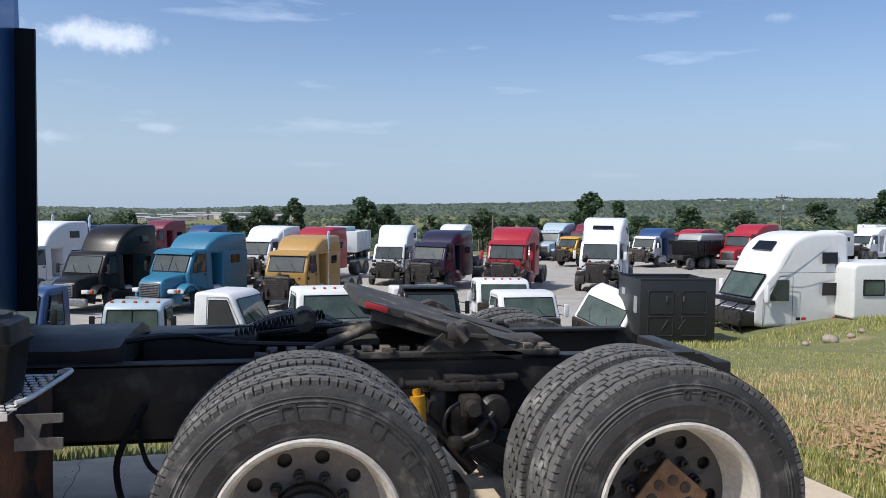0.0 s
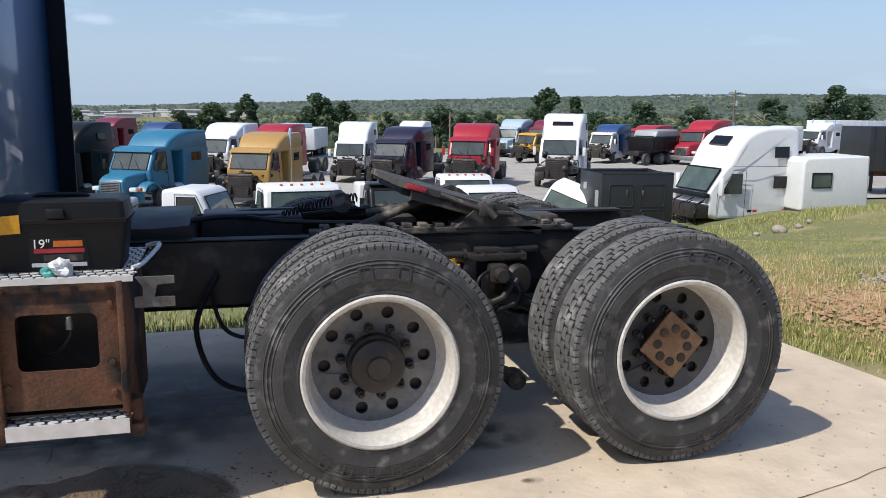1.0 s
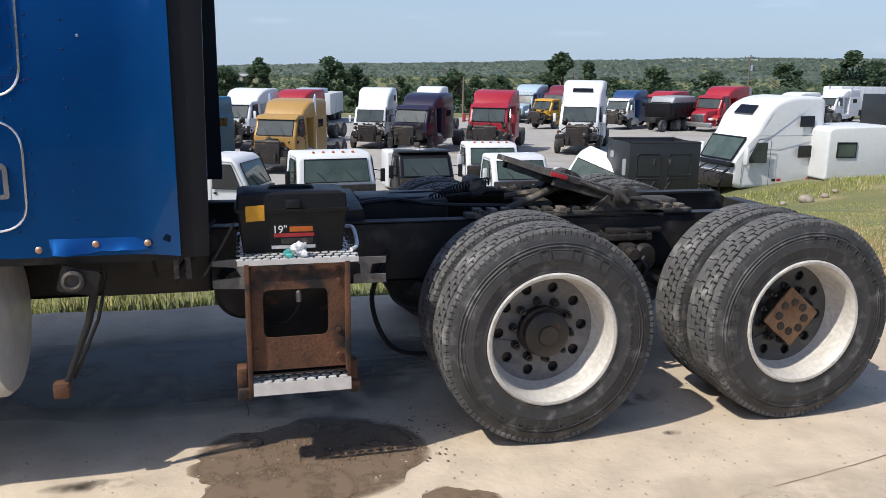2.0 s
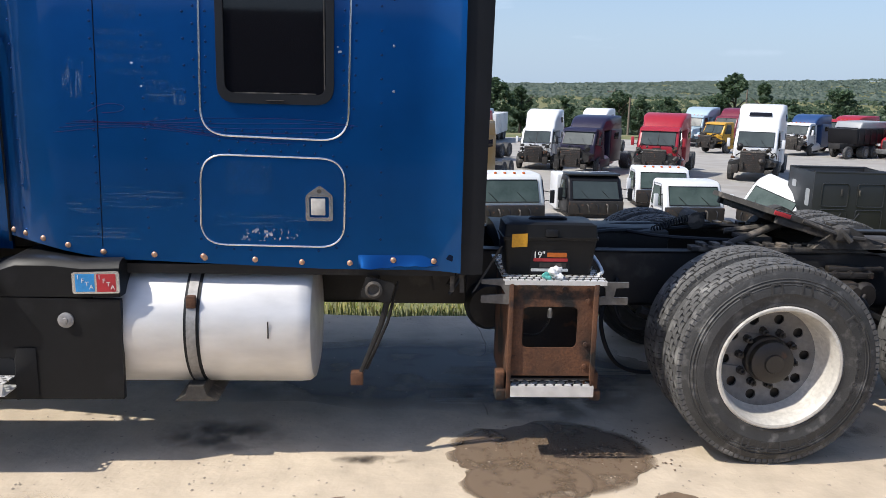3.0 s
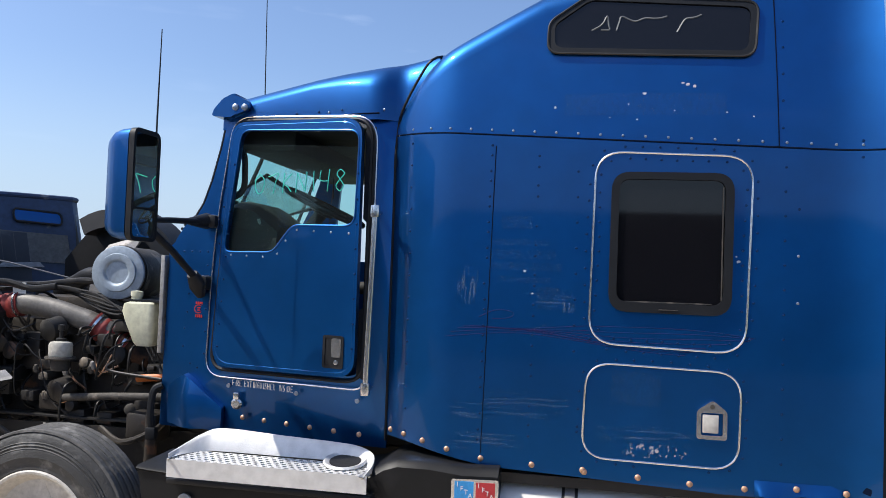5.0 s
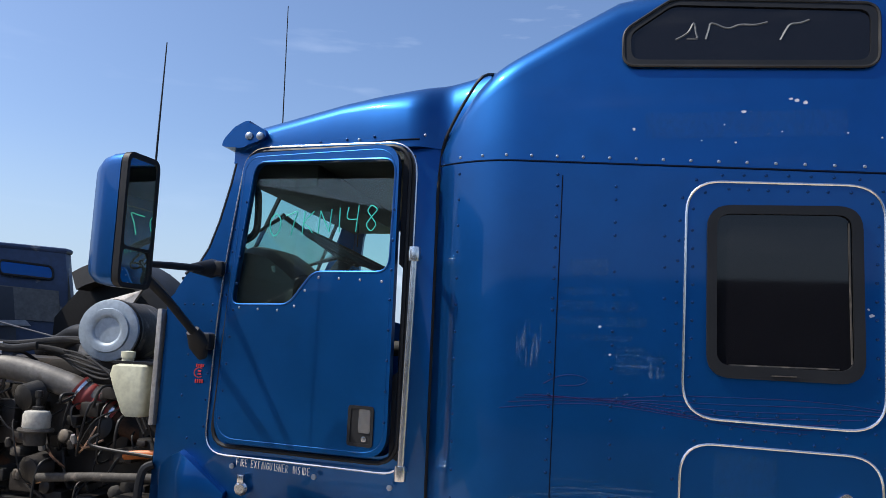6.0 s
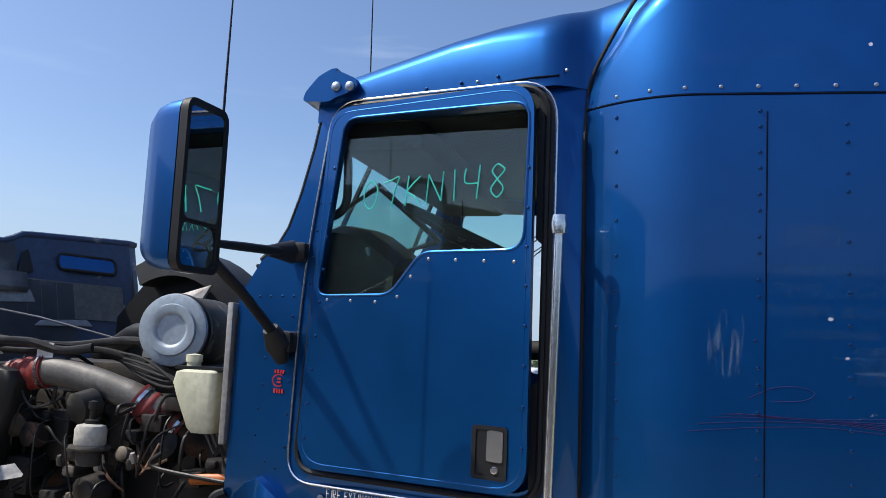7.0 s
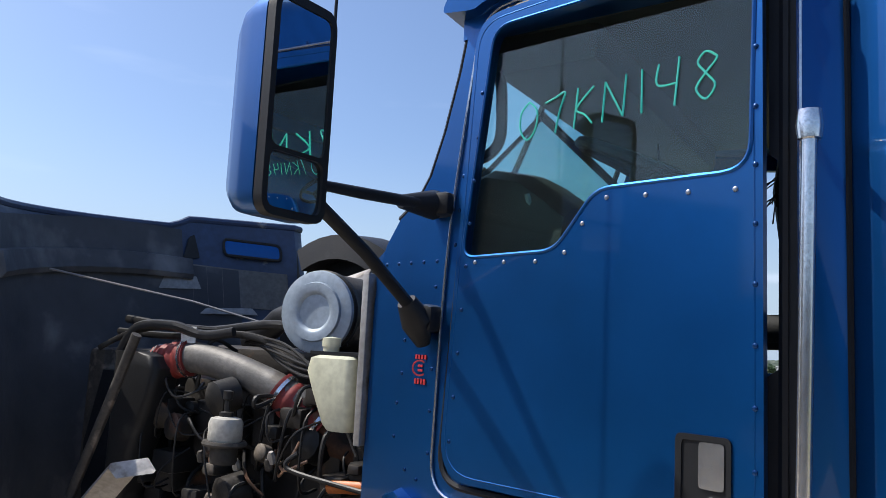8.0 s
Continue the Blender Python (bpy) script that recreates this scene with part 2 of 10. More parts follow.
M_PIPE = mat("dusty_alloy_pipe", (0.40, 0.39, 0.38), (0.27, 0.26, 0.25), 5, 0.5, 0.5, bump=0.1, bscale=90, spot=(0.14, 0.12, 0.1), spot_scale=7, spot_at=0.6)
M_CHARGE = mat("dull_alloy_pipe", (0.19, 0.18, 0.17), (0.115, 0.11, 0.103), 5, 0.55, 0.3, bump=0.1, bscale=90, spot=(0.08, 0.07, 0.06), spot_scale=7, spot_at=0.6)
M_CLEANER = mat("grey_painted_can", (0.40, 0.47, 0.54), (0.33, 0.39, 0.45), 4, 0.45, 0.2, spot=(0.3, 0.32, 0.34), spot_scale=8, spot_at=0.62)
M_BOTTLE = mat("yellowed_plastic_tank", (0.66, 0.66, 0.50), (0.58, 0.57, 0.42), 4, 0.45, spot=(0.5, 0.36, 0.12), spot_scale=7, spot_at=0.68)
M_YELLOW = mat("yellow_paint", (0.72, 0.36, 0.02), (0.62, 0.3, 0.02), 9, 0.45, spot=(0.2, 0.14, 0.06), spot_scale=9, spot_at=0.66)
M_BOWL = mat("grimy_white_plastic", (0.56, 0.545, 0.49), (0.38, 0.355, 0.31), 6, 0.5, spot=(0.12, 0.1, 0.08), spot_scale=9, spot_at=0.58, spot_soft=0.15)
M_ORANGE = mat("orange_plastic", (0.7, 0.17, 0.02), None, 9, 0.45)
M_PAPER = mat("white_print", (0.78, 0.78, 0.76), (0.7, 0.7, 0.68), 9, 0.6)
M_STICKBLUE = mat("blue_sticker", (0.04, 0.32, 0.72), None, 12, 0.45)
M_HOODIN = mat("dusty_hood_fibreglass", (0.036, 0.040, 0.049), (0.072, 0.078, 0.089), 2.6, 0.75, bump=0.5, bscale=14, spot=(0.20, 0.20, 0.205), spot_scale=2.6, spot_at=0.57, spot_soft=0.2)
M_GLASS = glass("door_glass", (0.74, 0.93, 0.9), 0.01, 0.008)
M_GLASS_CLEAR = glass("windscreen_glass", (0.86, 0.95, 0.94), 0.01, 0.006)
M_TINT = mat("dark_tinted_glass", (0.006, 0.006, 0.008), (0.008, 0.008, 0.01), 2, 0.03, rough_vary=0.02)
M_MIRROR = mat("mirror_glass", (0.72, 0.75, 0.78), (0.7, 0.73, 0.76), 2, 0.02, 1.0, rough_vary=0.01)
M_CONCRETE = mat("dusty_concrete", (0.60, 0.50, 0.375), (0.50, 0.41, 0.305), 0.55, 0.88, bump=0.5, bscale=28, spot=(0.40, 0.33, 0.25), spot_scale=1.3, spot_at=0.58, spot_soft=0.25)
M_OIL = mat("oil_stained_dirt", (0.15, 0.10, 0.065), (0.25, 0.18, 0.125), 3, 0.72, bump=0.35, bscale=50, spot=(0.05, 0.035, 0.024), spot_scale=4, spot_at=0.55)
M_GRAVEL = mat("pale_gravel_yard", (0.385, 0.362, 0.325), (0.325, 0.306, 0.277), 0.09, 0.92, bump=0.3, bscale=10, spot=(0.285, 0.262, 0.23), spot_scale=0.25, spot_at=0.6)
M_STONE = mat("loose_stone", (0.42, 0.36, 0.29), (0.3, 0.25, 0.2), 12, 0.9, vary=0.3)
M_SOIL = mat("grassland", (0.11, 0.135, 0.042), (0.18, 0.17, 0.065), 0.35, 0.95, bump=0.3, bscale=14, spot=(0.30, 0.235, 0.125), spot_scale=0.5, spot_at=0.56, spot_soft=0.2)
M_WALL = mat("dark_metal_siding", (0.045, 0.047, 0.05), (0.038, 0.04, 0.043), 0.7, 0.6)
M_TINT.node_tree.nodes["Principled BSDF"].inputs["Specular IOR Level"].default_value = 0.4
M_TRIMBLACK.node_tree.nodes["Principled BSDF"].inputs["Specular IOR Level"].default_value = 0.3


def rubbed(name, colour, amount, scale, stretch, lo=0.45, hi=0.75, plane=(1, 0, 1), edge=(0.62, 0.3)):
    """A rubbed patch over the paint: broken streaks that fade out towards the patch's edge."""
    m = bpy.data.materials.new(name)
    m.use_nodes = True
    nt = m.node_tree
    b, out, link = nt.nodes["Principled BSDF"], nt.nodes["Material Output"], nt.links.new
    b.inputs["Base Color"].default_value, b.inputs["Roughness"].default_value = (*colour, 1), 0.55
    co, mp, nz, rg = (nt.nodes.new(k) for k in ("ShaderNodeTexCoord", "ShaderNodeMapping", "ShaderNodeTexNoise", "ShaderNodeMapRange"))
    mp.inputs["Scale"].default_value = stretch
    nz.inputs["Scale"].default_value, nz.inputs["Detail"].default_value = scale, 7
    rg.inputs["From Min"].default_value, rg.inputs["From Max"].default_value, rg.inputs["To Max"].default_value = lo, hi, amount
    link(co.outputs["Object"], mp.inputs["Vector"])
    link(mp.outputs["Vector"], nz.inputs["Vector"])
    link(nz.outputs["Fac"], rg.inputs["Value"])
    sub, ln, fade, mul = (nt.nodes.new(k) for k in ("ShaderNodeVectorMath", "ShaderNodeVectorMath", "ShaderNodeMapRange", "ShaderNodeMath"))
    sub.operation, ln.operation, mul.operation = "SUBTRACT", "LENGTH", "MULTIPLY"
    sub.inputs[1].default_value = (0.5, 0.5, 0.5)
    fade.inputs["From Min"].default_value, fade.inputs["From Max"].default_value = edge
    link(co.outputs["Generated"], sub.inputs[0])
    flat = nt.nodes.new("ShaderNodeVectorMath")
    flat.operation, flat.inputs[1].default_value = "MULTIPLY", plane
    link(sub.outputs[0], flat.inputs[0])
    link(flat.outputs[0], ln.inputs[0])
    link(ln.outputs["Value"], fade.inputs["Value"])
    link(fade.outputs[0], mul.inputs[0])
    link(rg.outputs[0], mul.inputs[1])
    tr, mx = nt.nodes.new("ShaderNodeBsdfTransparent"), nt.nodes.new("ShaderNodeMixShader")
    link(mul.outputs[0], mx.inputs[0])
    link(tr.outputs[0], mx.inputs[1])
    link(b.outputs[0], mx.inputs[2])
    link(mx.outputs[0], out.inputs["Surface"])
    return m


M_RUB_UP = rubbed("rubbed_paint_upright", (0.16, 0.27, 0.42), 0.30, 26, (2.6, 1, 0.35), 0.5, 0.8)
M_RUB_ALONG = rubbed("rubbed_paint_lengthwise", (0.14, 0.25, 0.40), 0.20, 26, (0.16, 1, 3.2), 0.5, 0.8)
M_GHOST = rubbed("ghost_of_old_decal", (0.07, 0.15, 0.30), 0.05, 45, (1.5, 1, 0.8), 0.35, 0.7, edge=(0.75, 0.68))
M_PEELED = rubbed("peeled_decal", (0.5, 0.55, 0.62), 0.5, 48, (1.6, 1, 1), 0.55, 0.64)
M_GHOSTLY = mat("pale_grey_stroke", (0.16, 0.165, 0.17), (0.08, 0.085, 0.09), 20, 0.5)
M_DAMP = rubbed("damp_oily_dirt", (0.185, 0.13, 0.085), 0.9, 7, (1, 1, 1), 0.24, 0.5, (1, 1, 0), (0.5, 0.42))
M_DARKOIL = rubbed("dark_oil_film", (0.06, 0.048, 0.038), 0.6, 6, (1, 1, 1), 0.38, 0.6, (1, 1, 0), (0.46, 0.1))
# painted shade for the concrete below the chassis
M_TRUCK_SHADE = rubbed("shade_darkened_concrete", (0.13, 0.115, 0.10), 0.85, 3, (1, 1, 1), 0.2, 0.5, (1, 1, 0), (0.5, 0.3))
M_DUSTY = rubbed("pale_dust_film", (0.62, 0.53, 0.40), 0.5, 3, (1, 1, 1), 0.4, 0.65, (1, 1, 0), (0.5, 0.2))


# ---- mesh helpers ----
SHAPE = [None]


def part(name, bm, material, parent=None, label="", smooth=True):
    """Links a bmesh as one mesh object, under a thing or a part."""
    if SHAPE[0]:
        for v in bm.verts:
            v.co = SHAPE[0](v.co)
    me = bpy.data.meshes.new(name)
    bmesh.ops.recalc_face_normals(bm, faces=bm.faces[:])
    bm.to_mesh(me)
    bm.free()
    if smooth:
        me.shade_smooth()
        me.set_sharp_from_angle(angle=radians(38))
    me.materials.append(material)
    ob = new(name, me)
    if parent is not None:
        ob.parent = parent
    if label:
        tagged(ob, label)
    return ob


def thing(name, label, category, group="", kind="", at=None):
    ob = new(name)
    ob.empty_display_size = 0.1
    if at is not None:
        ob.matrix_world = at
    return tagged(ob, label, category, group, kind)


def repeat(ob, name, parent, m):
    """One more part on the same mesh."""
    o = new(name, ob.data)
    o.parent = parent
    if SHAPE[0]:
        m = Matrix.Translation(SHAPE[0](m.translation) - m.translation) @ m
    o.matrix_basis = m
    return o


def box(bm, x0, x1, y0, y1, z0, z1, bevel=0.0, m=None, seg=2):
    vs = [bm.verts.new((x, y, z)) for x in (x0, x1) for y in (y0, y1) for z in (z0, z1)]
    fs = [bm.faces.new([vs[i] for i in q]) for q in ((0, 1, 3, 2), (4, 6, 7, 5), (0, 4, 5, 1), (2, 3, 7, 6), (0, 2, 6, 4), (1, 5, 7, 3))]
    if m is not None:
        for v in vs:
            v.co = m @ v.co
    if bevel:
        es = list({e for f in fs for e in f.edges})
        bmesh.ops.bevel(bm, geom=es, offset=bevel, segments=seg, profile=0.5, affect="EDGES")
    return bm


def ring_frame(d):
    d = d.normalized()
    a = d.cross(Vector((0, 0, 1)))
    if a.length < 1e-3:
        a = d.cross(Vector((1, 0, 0)))
    a.normalize()
    return a, d.cross(a).normalized()


def rod(bm, pts, r, seg=8, closed=False, ends=None):
    """A tube along a line of points; r is one radius or one for each point."""
    pts = [Vector(p) for p in pts]
    n = len(pts)
    rs = r if isinstance(r, (list, tuple)) else [r] * n
    rings, a = [], None
    for i, p in enumerate(pts):
        if closed:
            d = pts[(i + 1) % n] - pts[i - 1]
        else:
            d = pts[min(i + 1, n - 1)] - pts[max(i - 1, 0)]
        d.normalize()
        if a is None:
            a, b = ring_frame(d)
        else:
            a = a - d * a.dot(d)
            a.normalize()
        b = d.cross(a)
        rings.append([bm.verts.new(p + (a * math.cos(t) + b * math.sin(t)) * rs[i]) for t in (2 * math.pi * k / seg for k in range(seg))])
    pairs = list(zip(rings, rings[1:])) + ([(rings[-1], rings[0])] if closed else [])
    for p, q in pairs:
        for k in range(seg):
            bm.faces.new((p[k], p[(k + 1) % seg], q[(k + 1) % seg], q[k]))
    if not closed:
        bm.faces.new(rings[0][::-1])
        bm.faces.new(rings[-1])
    return bm


def smooth_line(pts, k=6):
    """A rounded line through points."""
    pts = [Vector(p) for p in pts]
    out = []
    for i in range(len(pts) - 1):
        p0, p1, p2, p3 = pts[max(i - 1, 0)], pts[i], pts[i + 1], pts[min(i + 2, len(pts) - 1)]
        for j in range(k):
            t = j / k
            out.append(0.5 * (2 * p1 + (p2 - p0) * t + (2 * p0 - 5 * p1 + 4 * p2 - p3) * t * t + (3 * p1 - p0 - 3 * p2 + p3) * t ** 3))
    return out + [pts[-1]]


def lathe(bm, prof, at=(0, 0, 0), axis=(0, 1, 0), seg=32, closed=False):
    """Turns a profile of (radius, distance along the axis) round an axis."""
    d = Vector(axis).normalized()
    a, b = ring_frame(d)
    at = Vector(at)
    rings = []
    for r, h in prof:
        if r < 1e-6:
            rings.append([bm.verts.new(at + d * h)])
        else:
            rings.append([bm.verts.new(at + d * h + (a * math.cos(t) + b * math.sin(t)) * r) for t in (2 * math.pi * k / seg for k in range(seg))])
    for p, q in list(zip(rings, rings[1:])) + ([(rings[-1], rings[0])] if closed else []):
        for k in range(seg):
            k1 = (k + 1) % seg
            if len(p) == 1 and len(q) == 1:
                continue
            if len(p) == 1:
                bm.faces.new((p[0], q[k1], q[k]))
            elif len(q) == 1:
                bm.faces.new((p[k], p[k1], q[0]))
            else:
                bm.faces.new((p[k], p[k1], q[k1], q[k]))
    return bm


def loft(bm, rings, caps=True, closed=True):
    vs = [[bm.verts.new(p) for p in ring] for ring in rings]
    n = len(vs[0])
    for p, q in zip(vs, vs[1:]):
        for k in range(n if closed else n - 1):
            bm.faces.new((p[k], p[(k + 1) % n], q[(k + 1) % n], q[k]))
    if caps:
        bm.faces.new(vs[0][::-1])
        bm.faces.new(vs[-1])
    return bm


def rounded(pts, r, k=5):
    """A polygon with its corners rounded; r is one radius or one for each corner."""
    out, n = [], len(pts)
    for i in range(n):
        p, a, b = Vector(pts[i]), Vector(pts[i - 1]), Vector(pts[(i + 1) % n])
        ri = r[i] if isinstance(r, (list, tuple)) else r
        if ri <= 0:
            out.append(tuple(p))
            continue
        da, db = (a - p), (b - p)
        ca = min(ri, da.length * 0.49, db.length * 0.49)
        s, e = p + da.normalized() * ca, p + db.normalized() * ca
        for j in range(k + 1):
            t = j / k
            out.append(tuple(s * (1 - t) ** 2 + p * 2 * t * (1 - t) + e * t * t))
    return out


def sheet(bm, outer, holes, to3d, thick):
    """A plate of a flat outline with holes; to3d(u, v, depth) puts it in place."""
    from mathutils.geometry import tessellate_polygon
    loops = [outer, *holes]
    flat = [p for lp in loops for p in lp]
    tris = tessellate_polygon([[Vector((p[0], p[1], 0)) for p in lp] for lp in loops])
    front = [bm.verts.new(to3d(p[0], p[1], 0)) for p in flat]
    back = [bm.verts.new(to3d(p[0], p[1], thick)) for p in flat]
    for t in tris:
        if len(set(t)) == 3:
            bm.faces.new([front[i] for i in t])
            bm.faces.new([back[i] for i in t[::-1]])
    base = 0
    for lp in loops:
        n = len(lp)
        for i in range(n):
            a, b = base + i, base + (i + 1) % n
            bm.faces.new((front[a], front[b], back[b], back[a]))
        base += n
    return bm


def prism(bm, prof, half, axis="x", taper=None, bevel=0.0):
    """A body from a side profile of (u, z), spread to both sides; taper(u, z) scales the half width."""
    sides = []
    for s in (-1, 1):
        ring = []
        for u, z in prof:
            w = s * half * (taper(u, z) if taper else 1)
            ring.append(bm.verts.new((w, u, z) if axis == "x" else (u, w, z)))
        sides.append(ring)
    n = len(prof)
    fs = [bm.faces.new(sides[0]), bm.faces.new(sides[1][::-1])]
    for i in range(n):
        fs.append(bm.faces.new((sides[0][i], sides[1][i], sides[1][(i + 1) % n], sides[0][(i + 1) % n])))
    if bevel:
        es = list({e for f in fs for e in f.edges})
        bmesh.ops.bevel(bm, geom=es, offset=bevel, segments=3, profile=0.5, affect="EDGES")
    return bm


def B():
    return bmesh.new()


def lettering(name, text, size, m, material, parent, label="", depth=0.001):
    cu = bpy.data.curves.new(name, "FONT")
    cu.body, cu.size, cu.extrude, cu.align_x, cu.align_y = text, size, depth, "CENTER", "CENTER"
    cu.materials.append(material)
    ob = new(name, cu)
    ob.parent = parent
    if SHAPE[0]:
        m = Matrix.Translation(SHAPE[0](m.translation) - m.translation) @ m
    ob.matrix_basis = m
    if label:
        tagged(ob, label)
    return ob


# ---- ground, yard and distance ----
def smooth01(t):
    t = min(1.0, max(0.0, t))
    return t * t * (3 - 2 * t)


def height(x, y):
    """The lie of the land: a level pad, a bank down to the yard, then a valley and far hills."""
    if y < 1.2:
        z = 0.0
    elif y < 19.7:
        t = (y - 1.2) / 18.5
        z = -2.5 * (t - 0.05 * math.sin(math.pi * 2 * t) / math.pi)
    elif y < 75:
        z = -2.5 - 0.35 * (y - 19.7) / 55.3
    elif y < 260:
        z = -2.85 - 13.5 * smooth01((y - 75) / 185)
    else:
        t = min(1.0, (y - 260) / 1800)
        z = -16.35 + (24.0 + 0.033 * max(-300, min(x, 1500))) * smooth01(t) + 5 * t * noise.noise((x / 420, y / 380, 0)) + 2.5 * noise.noise((x / 90, y / 110, 3))
    if 8 < y < 27 and x > 13:
        z += 0.72 * smooth01((x - 13.2) / 6.2) * smooth01((y - 8) / 8) * (1 - smooth01((y - 22) / 5))
    if 1.5 < y < 19 or x > 3.5:
        z += 0.05 * noise.noise((x / 1.7, y / 1.7, 7)) * (1 if y < 75 else 0)
    return z


def spaced(lo, hi, fine_lo, fine_hi, step, grow=1.16):
    out = list(np.arange(fine_lo, fine_hi + 1e-6, step))
    s, v = step, fine_hi
    while v < hi:
        s *= grow
        v += s
        out.append(v)
    s, v = step, fine_lo
    while v > lo:
        s *= grow
        v -= s
        out.insert(0, v)
    return out


def sheet_over(name, xs, ys, lift, material, label, cut=None):
    bm = B()
    vs = [[bm.verts.new((x, y, height(x, y) + lift)) for x in xs] for y in ys]
    for j in range(len(ys) - 1):
        for i in range(len(xs) - 1):
            if cut and not cut((xs[i] + xs[i + 1]) / 2, (ys[j] + ys[j + 1]) / 2):
                continue
            bm.faces.new((vs[j][i], vs[j][i + 1], vs[j + 1][i + 1], vs[j + 1][i]))
    bmesh.ops.delete(bm, geom=[v for v in bm.verts if not v.link_faces], context="VERTS")
    return tagged(part(name, bm, material), label, kind="structure")


ground = sheet_over("ground", spaced(-4200, 4200, -30, 60, 1.5), spaced(-900, 4200, -12, 80, 1.0), -0.035, M_SOIL, "grassy ground falling away to a wooded valley")
yard = sheet_over("yard", spaced(-110, 130, -60, 70, 2.0), list(np.arange(17.6, 80, 0.8)), 0.02, M_GRAVEL, "pale dusty gravel truck yard",
                  cut=lambda x, y: y > 20.5 + 1.1 * noise.noise((x / 5, 0, 2)) + (2.2 if x > 9 else -1.5) and y < 77 + 2 * noise.noise((x / 9, 4, 2)))

# the pad that the truck stands on
bm = B()
pad_edge = [(3.0 + 0.05 * math.sin(y * 2.3) - 0.21 * (y - 0.3) + (0.0 if y < 0.6 else 0.4 * (y - 0.6)), y) for y in np.arange(-30, 1.5, 0.5)]
pad_back = [(x, 1.42 + 0.10 * noise.noise((x / 1.3, 0, 5)) + 0.05 * noise.noise((x / 0.3, 1, 5))) for x in np.arange(2.6, -26, -0.25)]
sheet(bm, pad_edge + pad_back + [(-26, -30)], [], lambda u, v, d: Vector((u, v, -d)), 0.14)
tagged(part("pavement", bm, M_CONCRETE, smooth=False), "dusty tan concrete pad with stains and grit", kind="structure")

# unseen dark sheet behind the camera, added to cut light bounced onto the truck
bm = sheet(B(), [(-26, -29.9), (8.6, -29.9), (3.9, -5.4), (0.0, -5.2), (-8.0, -5.3), (-26, -5.2)], [], lambda u, v, d: Vector((u, v, 0.005 - d)), 0.004)
tagged(part("road", bm, M_DARK_GROUND, smooth=False), "unseen dark ground beside the pad, added to cut bounced light", kind="structure")

# cracks across the pad
bm = B()
for pts in ([(-1.3, 1.4), (-1.25, 0.6), (-1.42, 0.1), (-1.35, -0.6)], [(3.0, -1.2), (1.9, -1.55), (0.4, -1.9), (-0.6, -2.6)], [(-6, -1.9), (-4.2, -1.6), (-2.9, -1.75), (-2.1, -1.5)]):
    line = [p + Vector((0.02 * noise.noise((p.x * 9, p.y * 9, 1)), 0.02 * noise.noise((p.x * 9, p.y * 9, 2)), 0)) for p in smooth_line([(*p, 0.002) for p in pts], 12)]
    for a, b in zip(line, line[1:]):
        n = Vector((-(b - a).y, (b - a).x, 0)).normalized() * 0.003
        bm.faces.new([bm.verts.new(v) for v in (a - n, b - n, b + n, a + n)])
tagged(part("pavement_crack", bm, M_OIL), "dark hairline cracks in the concrete pad", kind="structure")


# lays stains, and also the painted shade below the truck
def stain(name, cx, cy, rx, ry, seed, label, lift=0.004, material=M_DAMP):
    bm = B()
    out = []
    for k in range(120):
        t = 2 * math.pi * k / 120
        r = 1.12 + 0.35 * noise.noise((math.cos(t) * 1.4, math.sin(t) * 1.4, seed)) + 0.15 * noise.noise((math.cos(t) * 4, math.sin(t) * 5, seed))
        out.append((cx + rx * r * math.cos(t), cy + ry * r * math.sin(t)))
    sheet(bm, out, [], lambda u, v, d: Vector((u, v, lift - d)), 0.003)
    return tagged(part(name, bm, material, smooth=False), label, kind="structure")


stain("oil_stain", -1.08, -1.06, 0.50, 0.34, 3, "brown oily dirt stain on the concrete pad", 0.004, M_DAMP)
stain("oil_stain", -1.24, -1.36, 0.30, 0.20, 21, "damp brown run at the front of the oil stain", 0.0065, M_DAMP)
# shade of the truck, painted as a broad darker patch on the pad
stain("oil_stain", -1.75, 0.12, 1.7, 0.62, 31, "concrete darkened with painted shade under the parked truck", 0.0025, M_TRUCK_SHADE)
stain("oil_stain", -0.56, -1.62, 0.15, 0.12, 9, "small dark oil spot on the concrete pad", 0.004, M_DAMP)
stain("oil_stain", -2.0, -1.14, 0.2, 0.05, 12, "thin dark oil streak on the concrete pad", 0.004, M_DARKOIL)
stain("oil_stain", -1.0, -0.2, 0.6, 0.5, 16, "black oil soaked into the concrete under the frame", 0.0055, M_DARKOIL)
stain("oil_stain", -2.8, -0.85, 0.35, 0.2, 18, "black oil drips under the fuel tank", 0.004, M_DARKOIL)
stain("oil_stain", 0.55, -0.75, 0.3, 0.14, 19, "oil drips between the drive wheels", 0.004, M_DARKOIL)
stain("oil_stain", 0.64, -1.22, 0.05, 0.03, 14, "small dark drip on the concrete pad", 0.004, M_DARKOIL)
stain("oil_stain", -3.6, -1.9, 0.9, 0.4, 24, "pale dust drifted over the concrete pad", 0.004, M_DUSTY)
stain("oil_stain", 0.9, -2.0, 1.0, 0.35, 26, "pale dust drifted over the concrete pad", 0.004, M_DUSTY)

rnd = random.Random(4)
M_CRUMB = mat("brown_crumbs", (0.20, 0.13, 0.08), (0.11, 0.075, 0.05), 30, 0.9)


